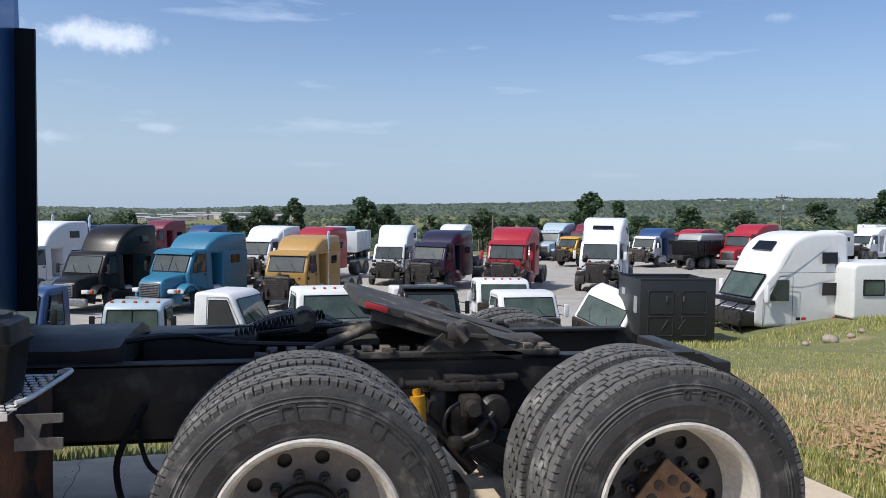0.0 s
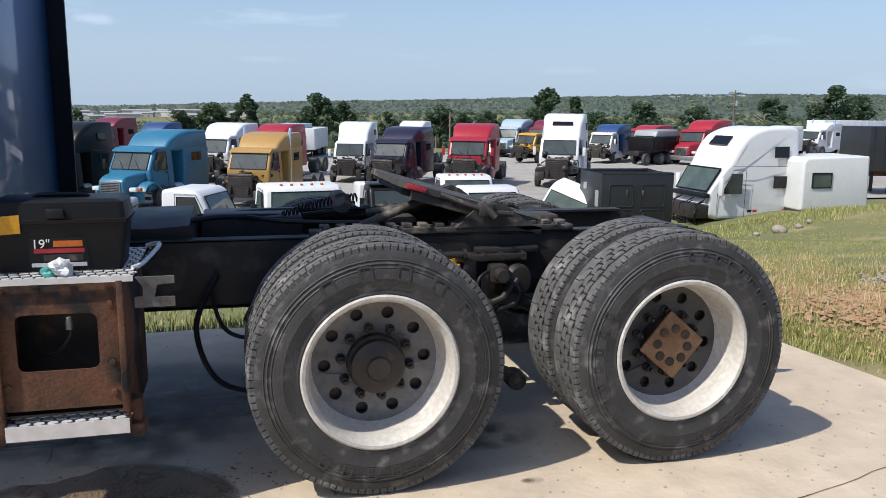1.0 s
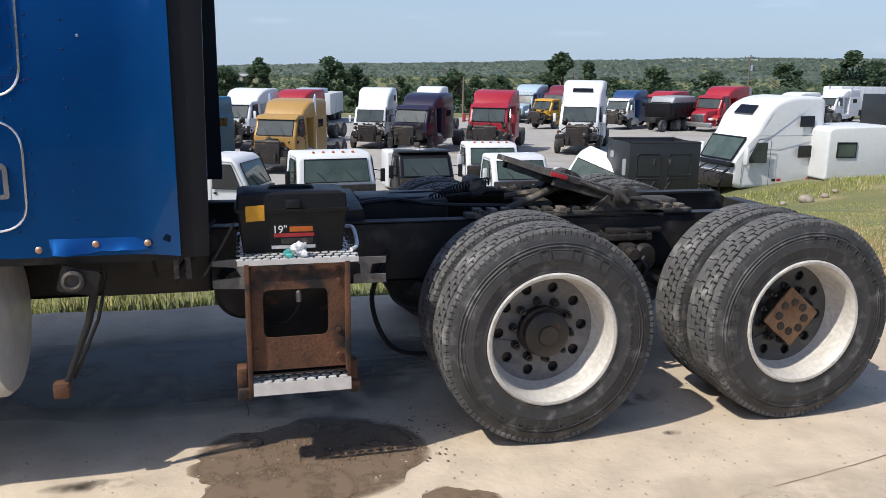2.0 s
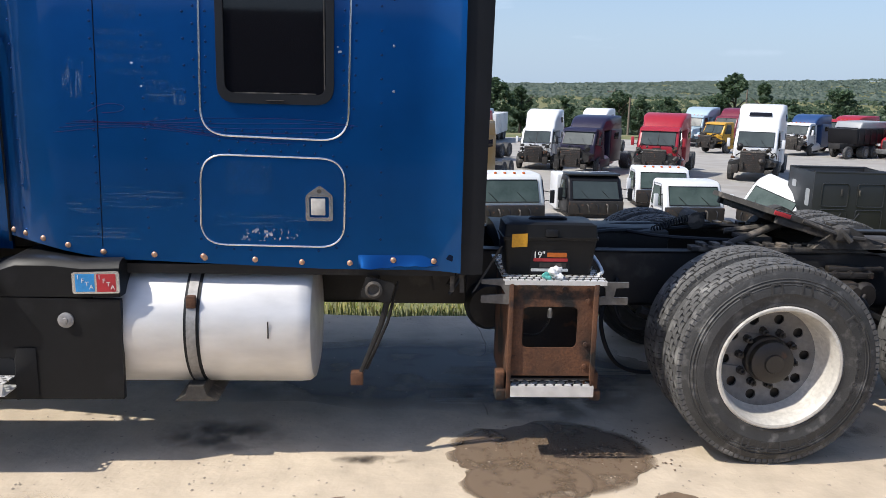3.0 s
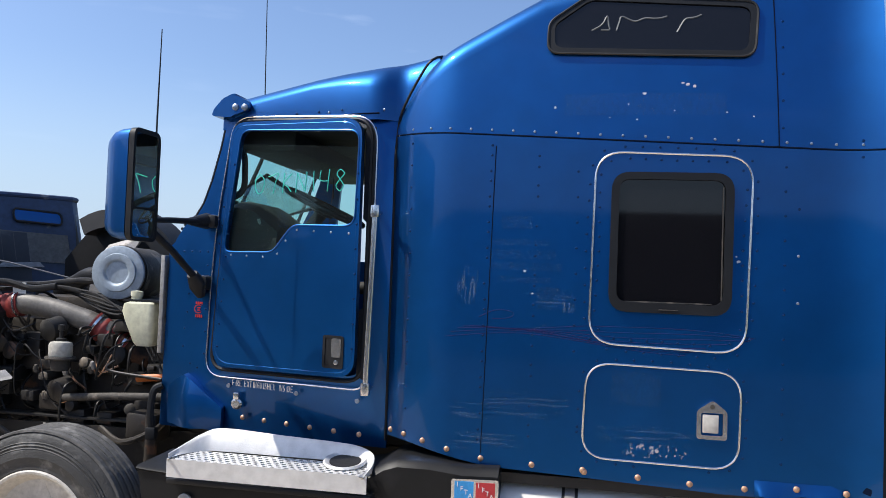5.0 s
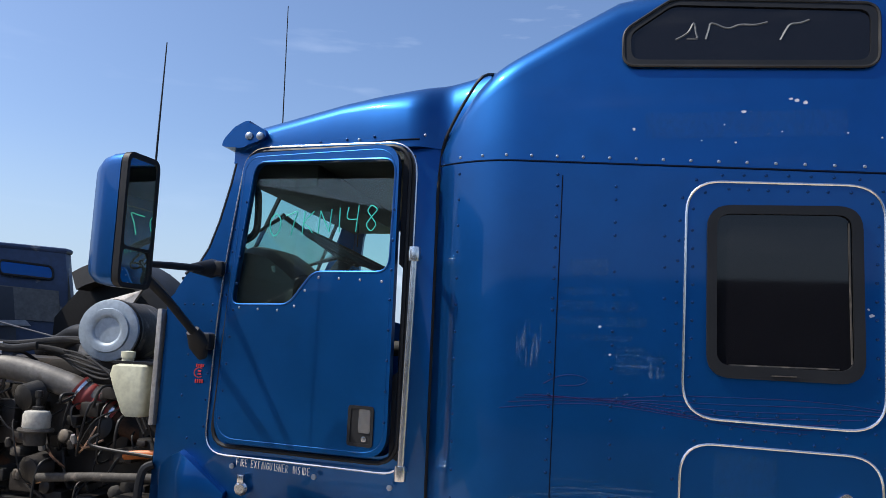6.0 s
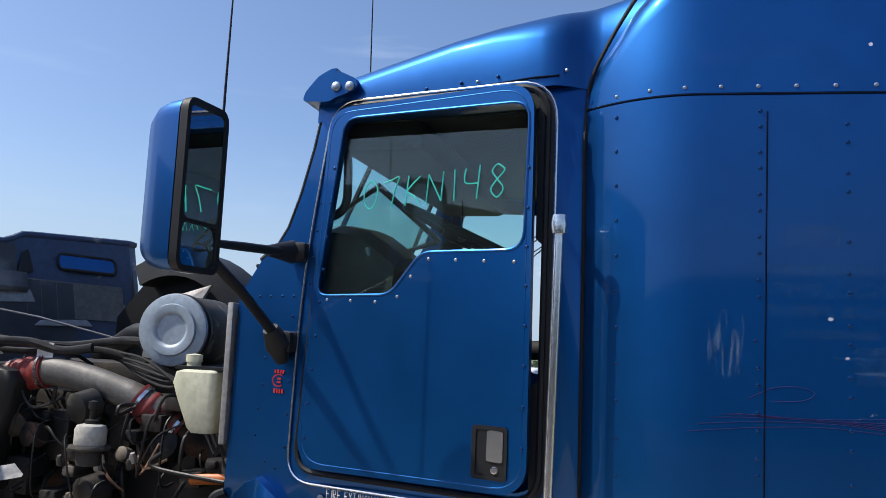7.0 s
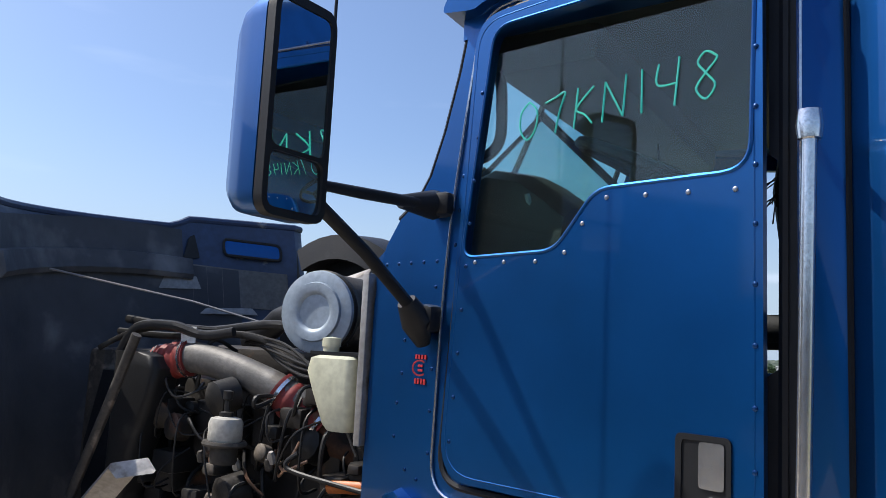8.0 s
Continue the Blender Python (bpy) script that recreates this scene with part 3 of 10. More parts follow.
def pebble_field(name, n, spread, lift, size, label, material=M_STONE):
    """Loose stones, each a squashed, uneven lump."""
    verts, faces = [], []
    base = [(1, 0, 0), (0.3, 0.9, 0.1), (-0.8, 0.5, 0), (-0.7, -0.6, 0), (0.4, -0.9, 0), (0.1, 0, 0.8), (0, 0, -0.5)]
    tri = [(0, 1, 5), (1, 2, 5), (2, 3, 5), (3, 4, 5), (4, 0, 5), (1, 0, 6), (2, 1, 6), (3, 2, 6), (4, 3, 6), (0, 4, 6)]
    for _ in range(n):
        x, y = spread()
        s, a = size * rnd.uniform(0.4, 1.5), rnd.uniform(0, 6.28)
        o = len(verts)
        z = lift(x, y)
        for p in base:
            q = [c * rnd.uniform(0.75, 1.2) for c in p]
            verts.append((x + s * (q[0] * math.cos(a) - q[1] * math.sin(a)), y + s * (q[0] * math.sin(a) + q[1] * math.cos(a)), z + s * q[2] * 0.7))
        faces += [tuple(i + o for i in t) for t in tri]
    me = bpy.data.meshes.new(name)
    me.from_pydata(verts, [], faces)
    me.materials.append(material)
    return tagged(new(name, me), label, "gravel", kind="stuff")


pebble_field("grit", 2600, lambda: (rnd.uniform(-6, 3), rnd.uniform(-3.4, -0.6) if rnd.random() < 0.8 else rnd.uniform(-0.6, 1.4)), lambda x, y: 0.003, 0.0065, "small loose grit scattered on the concrete")
pebble_field("crumbled_dirt", 900, lambda: (rnd.gauss(-0.95, 0.22), rnd.gauss(-1.02, 0.12)), lambda x, y: 0.006, 0.006, "brown crumbled dirt lying on the oil stain", M_CRUMB)
pebble_field("gravel_pile", 900, lambda: (rnd.gauss(6.9, 0.6), rnd.gauss(2.1, 0.5)), lambda x, y: height(x, y) + 0.12 * math.exp(-((x - 6.9) ** 2 + (y - 2.1) ** 2) / 0.6) - 0.02, 0.026, "spill of pale crushed stone in the grass")
bm = B()
for x, y, s in ((14.6, 15.0, 0.22), (15.4, 15.2, 0.12), (13.9, 15.1, 0.10), (16.1, 15.6, 0.10)):
    b2 = bmesh.ops.create_icosphere(bm, subdivisions=2, radius=s)
    for v in b2["verts"]:
        v.co *= 1 + 0.3 * noise.noise(v.co * 4)
        v.co.z *= 0.7
        v.co += Vector((x, y, height(x, y) + s * 0.3))
tagged(part("field_stones", bm, M_STONE), "pale limestone rocks lying in the grass", "rock", kind="stuff")


def blade_material(name, c1, c2, c3, thin=0.0):
    m = mat(name, c1)
    nt = m.node_tree
    geo, ramp = nt.nodes.new("ShaderNodeNewGeometry"), nt.nodes.new("ShaderNodeValToRGB")
    e = ramp.color_ramp.elements
    e[0].color, e[1].color = (*c1, 1), (*c3, 1)
    mid = ramp.color_ramp.elements.new(0.55)
    mid.color = (*c2, 1)
    nt.links.new(geo.outputs["Random Per Island"], ramp.inputs["Fac"])
    b = nt.nodes["Principled BSDF"]
    nt.links.new(ramp.outputs["Color"], b.inputs["Base Color"])
    b.inputs["Roughness"].default_value = 0.7
    if thin:
        tl, mx = nt.nodes.new("ShaderNodeBsdfTranslucent"), nt.nodes.new("ShaderNodeMixShader")
        mx.inputs[0].default_value = thin
        nt.links.new(ramp.outputs["Color"], tl.inputs["Color"])
        nt.links.new(b.outputs[0], mx.inputs[1])
        nt.links.new(tl.outputs[0], mx.inputs[2])
        nt.links.new(mx.outputs[0], nt.nodes["Material Output"].inputs["Surface"])
    return m


M_GRASS = blade_material("grass_blades", (0.15, 0.205, 0.04), (0.30, 0.30, 0.09), (0.50, 0.42, 0.20))
M_STRAW = blade_material("dry_grass_blades", (0.34, 0.24, 0.10), (0.50, 0.37, 0.18), (0.62, 0.50, 0.31))
M_LITTER = mat("brown_litter", (0.26, 0.13, 0.06), (0.38, 0.26, 0.15), 9, 0.9)


def grass(name, n, spread, tall, wide, material, label):
    verts, faces = [], []
    for _ in range(n):
        x, y = spread()
        h, w, a, b = tall * rnd.uniform(0.35, 1.3), wide * rnd.uniform(0.6, 1.4), rnd.uniform(0, 6.28), rnd.uniform(0, 6.28)
        far = 1 + 0.06 * max(0, y - 3)
        w *= far
        z, o = height(x, y) - 0.04, len(verts)
        dx, dy, lx, ly = w * math.cos(a), w * math.sin(a), h * 0.5 * math.cos(b) * rnd.random(), h * 0.5 * math.sin(b) * rnd.random()
        verts += [(x - dx, y - dy, z), (x + dx, y + dy, z), (x + dx * 0.7 + lx * 0.35, y + dy * 0.7 + ly * 0.35, z + h * 0.6), (x - dx * 0.7 + lx * 0.35, y - dy * 0.7 + ly * 0.35, z + h * 0.6), (x + lx, y + ly, z + h)]
        faces += [(o, o + 1, o + 2, o + 3), (o + 3, o + 2, o + 4)]
    me = bpy.data.meshes.new(name)
    me.from_pydata(verts, [], faces)
    me.materials.append(material)
    return tagged(new(name, me), label, "grass", kind="stuff")


def bank():
    while True:
        y = 0.2 + 18.5 * rnd.random() ** 1.6
        x = rnd.uniform(2.7, 6 + y * 1.05)
        if x > 3.1 - 0.21 * (y - 0.3) or y > 1.4:
            return x, y


def bank_dry():
    """The worn, dried-out part of the bank next to the pad."""
    while True:
        y = rnd.uniform(-2.5, 7.0)
        x = 3.4 - 0.21 * (y - 0.3) + abs(rnd.gauss(0, 2.2))
        if x > 3.15 - 0.21 * (y - 0.3) or y > 1.6:
            return x, y


def tufts(n, spread, r):
    """Places that gather into clumps."""
    spots = [spread() for _ in range(n)]

    def pick():
        x, y = rnd.choice(spots)
        return x + rnd.gauss(0, r), y + rnd.gauss(0, r)
    return pick


grass("grass", 80000, bank, 0.04, 0.004, M_GRASS, "rough mown green grass on the bank")
grass("grass", 30000, tufts(420, bank_dry, 0.22), 0.06, 0.0035, M_STRAW, "dry straw-coloured grass beside the pad")
grass("grass", 7000, tufts(150, bank_dry, 0.1), 0.11, 0.0035, M_STRAW, "taller dry grass tufts beside the pad")
grass("grass", 5000, tufts(60, lambda: (lambda y: (3.2 - 0.21 * (y - 0.3) + rnd.random() * 0.35, y))(rnd.uniform(-2.0, 1.2)), 0.07), 0.08, 0.004, M_GRASS, "green weeds along the edge of the pad")
pebble_field("rubble", 2600, lambda: (rnd.gauss(4.7, 0.55), rnd.gauss(0.75, 0.55)), lambda x, y: height(x, y) - 0.005, 0.022, "pale broken rubble and brown soil in the dry grass", M_LITTER)
pebble_field("dead_leaf_litter", 2200, bank_dry, lambda x, y: height(x, y) - 0.02, 0.014, "rusty brown litter in the dry grass", M_LITTER)
grass("grass", 26000, lambda: (rnd.uniform(-13, 4), 1.45 + 4.5 * rnd.random() ** 2), 0.075, 0.006, M_GRASS, "green grass edge behind the truck")
grass("weeds", 6000, tufts(130, lambda: (rnd.uniform(7, 22), rnd.uniform(15.5, 18.6)), 0.3), 0.14, 0.006, M_GRASS, "green weeds along the row of old cabs")

# a plain workshop wall behind the camera closes the place
bm = B()
box(bm, -40, 30, -17.3, -17, 0, 3.6)
tagged(part("wall_south", bm, M_WALL, smooth=False), "unseen plain dark metal-sided wall, there for its reflection", kind="structure")
# unseen wall added to the west to darken reflections in the door and glass
bm = box(B(), -14.3, -14, -11, -3.6, 0, 4.6)
tagged(part("wall_west", bm, M_WALL, smooth=False), "unseen plain dark metal-sided wall, there for its reflection", kind="structure")


# ---- trees and woods ----
M_LEAF = blade_material("leaves", (0.058, 0.10, 0.052), (0.078, 0.125, 0.064), (0.10, 0.145, 0.076), 0.45)
# distance haze is painted into the next two leaf colours by paling them
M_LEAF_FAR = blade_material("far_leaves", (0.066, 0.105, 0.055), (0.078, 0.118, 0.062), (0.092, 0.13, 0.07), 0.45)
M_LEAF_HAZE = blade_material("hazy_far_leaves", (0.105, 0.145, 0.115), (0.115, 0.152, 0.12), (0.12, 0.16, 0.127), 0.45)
M_BARK = mat("bark", (0.09, 0.07, 0.05), (0.05, 0.04, 0.03), 5, 0.95, bump=0.3, bscale=30)


def leaf_cloud(rng, lobes, n, size, facing=None):
    verts, faces = [], []
    for _ in range(n):
        c, r = lobes[rng.randrange(len(lobes))]
        d = Vector((rng.gauss(0, 1), rng.gauss(0, 1), rng.gauss(0, 1))).normalized()
        p = Vector(c) + Vector((d.x * r[0], d.y * r[1], d.z * r[2])) * (0.55 + 0.5 * rng.random())
        d = Vector((rng.gauss(0, 1), rng.gauss(0, 1), rng.gauss(0.6, 1)))
        a, b = ring_frame(Vector(facing) + d * 0.36 if facing else d)
        s = size * rng.uniform(0.5, 1.4)
        o = len(verts)
        verts += [tuple(p + a * s), tuple(p + b * s * 0.7), tuple(p - a * s), tuple(p - b * s * 0.7)]
        faces.append((o, o + 1, o + 2, o + 3))
    return verts, faces


def tree(x, y, top, wide, seed, label, n=4600):
    rng = random.Random(seed)
    z0 = height(x, y)
    h = top - z0
    t = thing("tree", label, "tree", at=pose(x, y, z0))
    bm = B()
    rod(bm, [(0, 0, -0.2), (0.05, 0.03, h * 0.25), (0.12, -0.05, h * 0.55), (0.05, 0.0, h * 0.8)], [0.035 * h, 0.028 * h, 0.016 * h, 0.006 * h], 8)
    for _ in range(7):
        a, z = rng.uniform(0, 6.28), h * rng.uniform(0.25, 0.6)
        e = Vector((math.cos(a) * wide * 0.38, math.sin(a) * wide * 0.38, z + h * rng.uniform(0.12, 0.3)))
        rod(bm, [(0.06, 0, z), e * 0.55 + Vector((0, 0, z * 0.45)), e], [0.014 * h, 0.009 * h, 0.003 * h], 6)
    part("trunk", bm, M_BARK, t)
    lobes = []
    for _ in range(30):
        a, zz = rng.uniform(0, 6.28), rng.random()
        rr = wide * 0.42 * (1 - 0.75 * abs(zz - 0.35)) * rng.uniform(0.2, 1)
        s = wide * rng.uniform(0.06, 0.15)
        lobes.append(((math.cos(a) * rr, math.sin(a) * rr, h * (0.2 + 0.72 * zz)), (s, s, s * 0.8)))
    lobes.append(((0, 0, h * 0.92), (wide * 0.12, wide * 0.12, h * 0.09)))
    v, f = leaf_cloud(rng, lobes, n, 0.03 * h)
    me = bpy.data.meshes.new("crown")
    me.from_pydata(v, [], f)
    me.materials.append(M_LEAF)
    new("crown", me).parent = t
    return t


for x, y, top, wide, s in ((-3.2, 110, 2.2, 8.0, 1), (1.2, 112, 3.5, 5.0, 2), (-7.5, 108, 1.2, 6, 17), (10.9, 112, 3.8, 7.5, 3), (15.6, 116, 2.6, 5.0, 4), (20.6, 108, 1.3, 4, 5), (28.6, 108, 2.3, 6.5, 6), (33.0, 112, 1.2, 5, 18), (46.4, 110, 5.2, 7.5, 7), (51.6, 112, 4.0, 5.5, 8),
                           (-21.6, 108, 1.1, 9, 9), (-28.0, 112, 0.9, 9, 10), (86.5, 110, 4.3, 9, 11), (99.0, 110, 6.5, 11, 12), (76.0, 116, 2.8, 8, 13), (66.5, 116, 3.2, 11, 14), (38.5, 116, 1.6, 7, 15), (105, 112, 5.0, 10, 16), (60, 120, 1.6, 8, 19)):
    tree(x, y, top, wide, s, "broadleaf tree with a dense dark green crown")

rng = random.Random(11)
verts, faces = [], []
for k in range(4300):
    d = 118 + 900 * rng.random() ** 1.6
    a = rng.uniform(-0.55, 1.05)
    x, y = d * math.sin(a), d * math.cos(a)
    if d > 640 and -0.19 < a < 0.02:
        continue
    z = height(x, y)
    h = rng.uniform(2.5, 4.5) if d < 230 else rng.uniform(4, 8.5)
    w = h * rng.uniform(0.6, 1.0)
    lobes = [((x + rng.gauss(0, w * 0.3), y + rng.gauss(0, w * 0.3), z + h * rng.uniform(0.25, 0.8)), (w * 0.33, w * 0.33, h * 0.2)) for _ in range(5)]
    v, f = leaf_cloud(rng, lobes, 100 if d < 350 else 60, 0.075 * h if d < 350 else 0.12 * h, (-0.2, -0.75, 0.6))
    o = len(verts)
    verts += v
    faces += [tuple(i + o for i in q) for q in f]
me = bpy.data.meshes.new("woods")
me.from_pydata(verts, [], faces)
me.materials.append(M_LEAF_FAR)
tagged(new("woods", me), "dense green woodland filling the valley", "woodland", kind="stuff")
verts, faces = [], []
for k in range(3400):
    d = 1010 + 1500 * rng.random()
    a = rng.uniform(-0.6, 1.1)
    x, y = d * math.sin(a), d * math.cos(a)
    z, h = height(x, y), rng.uniform(4, 8)
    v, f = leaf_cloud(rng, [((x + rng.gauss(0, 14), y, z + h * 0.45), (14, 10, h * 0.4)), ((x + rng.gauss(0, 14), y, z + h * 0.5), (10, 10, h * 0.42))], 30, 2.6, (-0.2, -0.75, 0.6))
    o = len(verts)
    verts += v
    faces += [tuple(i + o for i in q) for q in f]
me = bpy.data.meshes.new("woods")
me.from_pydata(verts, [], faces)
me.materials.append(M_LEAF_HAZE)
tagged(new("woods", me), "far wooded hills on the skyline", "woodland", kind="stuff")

# pale sheds of a far town
M_SHED = mat("pale_shed_wall", (0.5, 0.47, 0.43), (0.4, 0.37, 0.34), 0.1, 0.8, vary=0.25)
M_SHEDROOF = mat("grey_shed_roof", (0.4, 0.4, 0.41), (0.3, 0.3, 0.3), 0.1, 0.6)
for k in range(18):
    a, d = -0.175 + 0.185 * k / 18 + rng.gauss(0, 0.004), rng.uniform(880, 980)
    x, y = d * math.sin(a), d * math.cos(a)
    w, h = rng.uniform(6, 16), rng.uniform(3.5, 7)
    hs = thing("far_building", "pale low building of a far town", "building", "far town", at=pose(x, y, height(x, y), 0, 0, rng.uniform(-30, 30)))
    bm = B()
    box(bm, -w, w, -4, 4, -1, h)
    part("wall", bm, M_SHED, hs, smooth=False)
    bm = B()
    prism(bm, [(-4.4, h), (4.4, h), (0, h + 1.3)], w + 0.4, "x")
    part("roof", bm, M_SHEDROOF, hs, smooth=False)
    for q in range(3):
        bm = B()
        box(bm, -w * 0.7 + q * w * 0.6, -w * 0.7 + q * w * 0.6 + 1.1, -4.06, -4.0, 0.8, 2.0)
        part("window", bm, M_TINT, hs, smooth=False)

# utility poles
M_POLE = mat("weathered_pole_wood", (0.22, 0.18, 0.14), (0.15, 0.12, 0.09), 6, 0.9)


def utility_pole(x, y, top, arms=True):
    z = height(x, y)
    p = thing("utility_pole", "grey weathered wooden utility pole", "utility pole", "poles behind the yard", at=pose(x, y, z))
    bm = B()
    rod(bm, [(0, 0, -0.3), (0, 0, top - z)], [0.16, 0.11], 10)
    part("shaft", bm, M_POLE, p)
    if arms:
        bm = B()
        box(bm, -1.1, 1.1, -0.06, 0.06, top - z - 0.55, top - z - 0.4, 0.01)
        part("crossarm", bm, M_POLE, p)
        for q in (-1.0, -0.5, 0.5, 1.0):
            bm = B()
            lathe(bm, [(0, -0.02), (0.05, 0), (0.06, 0.08), (0.03, 0.16), (0, 0.18)], (q, 0, top - z - 0.4), (0, 0, 1), 8)
            part("insulator", bm, M_IRON, p)
        bm = B()
        lathe(bm, [(0, 0), (0.22, 0.02), (0.24, 0.8), (0.1, 0.9), (0, 0.9)], (0.34, -0.1, top - z - 2.6), (0, 0, 1), 12)
        part("transformer", bm, M_CLEANER, p)


utility_pole(80.5, 112, 5.5)
utility_pole(26.8, 96, 1.4, False)
utility_pole(29.0, 112, 2.6)
utility_pole(56, 128, 3.3, False)


# ---- the blue semi truck: forward is -x, its driver's side faces the camera ----
truck = thing("semi_truck", "blue conventional sleeper semi truck with its hood tilted open", "truck")


# wheels
def tyre_mesh(bm, R, w, rim):
    """A truck tyre, lying round the y axis, from y = 0 (outer side) to y = w."""
    prof = [(rim - 0.006, 0.045), (rim + 0.004, 0.018), (rim + 0.02, 0.010), (rim + 0.034, 0.014), (rim + 0.06, 0.004), (rim + 0.075, 0.002), (rim + 0.079, 0.0005), (rim + 0.083, 0.002), (rim + 0.11, 0.0), (R - 0.095, 0.004), (R - 0.092, 0.0015), (R - 0.088, 0.0055), (R - 0.08, 0.006), (R - 0.077, 0.003), (R - 0.073, 0.009), (R - 0.066, 0.011), (R - 0.063, 0.008), (R - 0.06, 0.014), (R - 0.045, 0.018), (R - 0.022, 0.028), (R - 0.012, 0.04)]
    prof += [(R - 0.012, w / 2)] + [(r, w - y) for r, y in prof[::-1]]
    return lathe(bm, prof, seg=72)


def tread_mesh(bm, R, w, n=52):
    """Tread blocks round the tyre: chevron blocks in the middle ribs, solid shoulder ribs with small notches."""
    for k, (a, b) in enumerate([(0.032, 0.066), (0.073, 0.106), (0.113, 0.146), (0.153, 0.187), (0.194, w - 0.032)]):
        side = k in (0, 4)
        top = R - (0.004 if side else 0.0)
        m = n if not side else n // 2
        for i in range(m):
            t0 = 2 * math.pi * (i + 0.37 * k) / m
            pitch = 2 * math.pi / m * (0.85 if not side else 0.96)
            rows = []
            for f, z in ((0, -0.005), (0.5, 0.005), (1, -0.005)):
                t = t0 + pitch * f
                za, zb = (0 if k == 0 else z), (0 if k == 4 else z)
                rows.append([bm.verts.new((r * math.sin(t), y, r * math.cos(t))) for r, y in ((R - 0.016, a + za), (top, a + za), (top, b + zb), (R - 0.016, b + zb))])
            for p, q in zip(rows, rows[1:]):
                for j in range(3):
                    bm.faces.new((p[j], p[j + 1], q[j + 1], q[j]))
            bm.faces.new(rows[0])
            bm.faces.new(rows[2][::-1])
    for a, b, r1 in ((0.024, 0.032, R - 0.012), (w - 0.024, w - 0.032, R - 0.012)):
        for i in range(2 * n):
            t0 = 2 * math.pi * i / (2 * n)
            t1 = t0 + 2 * math.pi / (2 * n) * 0.78
            v = [bm.verts.new((r * math.sin(t), y, r * math.cos(t))) for t in (t0, t1) for r, y in ((R - 0.03, a), (r1, a), (R - 0.005, b), (R - 0.03, b))]
            for f in ((0, 1, 5, 4), (1, 2, 6, 5), (0, 3, 2, 1), (4, 5, 6, 7)):
                bm.faces.new([v[j] for j in f])
    return bm


def sidewall_marks(wl_ob, marks):
    """Raised plain bars on the sidewall where it is lettered: (start angle, step, count, width, height, radius)."""
    for a0, step, n, wd, ht, rad in marks:
        w, h = wd * 0.42, ht / 2
        outl = rounded([(-w, -h), (w, -h), (w, h), (-w, h)], min(w, h) * 0.3, 2)
        first = None
        for i in range(n):
            m = Matrix.Rotation(radians(a0 + step * i), 4, "Y")
            if first is None:
                first = part("sidewall_mark", sheet(B(), outl, [[(u * 0.62, v * 0.7) for u, v in outl]], lambda u, v, d: Vector((u, -0.0012 + d, rad + v)), 0.0115), M_LETTER, wl_ob, "raised black sidewall marking", smooth=False)
                first.matrix_basis = m
            else:
                repeat(first, "sidewall_mark", wl_ob, m)


def rib_mesh(bm, R, w):
    """Five plain ribs round a steer tyre, with grooves between them."""
    for a, b in ((0.026, 0.064), (0.071, 0.108), (0.115, 0.150), (0.157, 0.194), (0.201, w - 0.026)):
        lathe(bm, [(R - 0.014, a), (R - 0.003, a + 0.002), (R, a + 0.006), (R, b - 0.006), (R - 0.003, b - 0.002), (R - 0.014, b)], seg=72)
    return bm


TYRE = {}


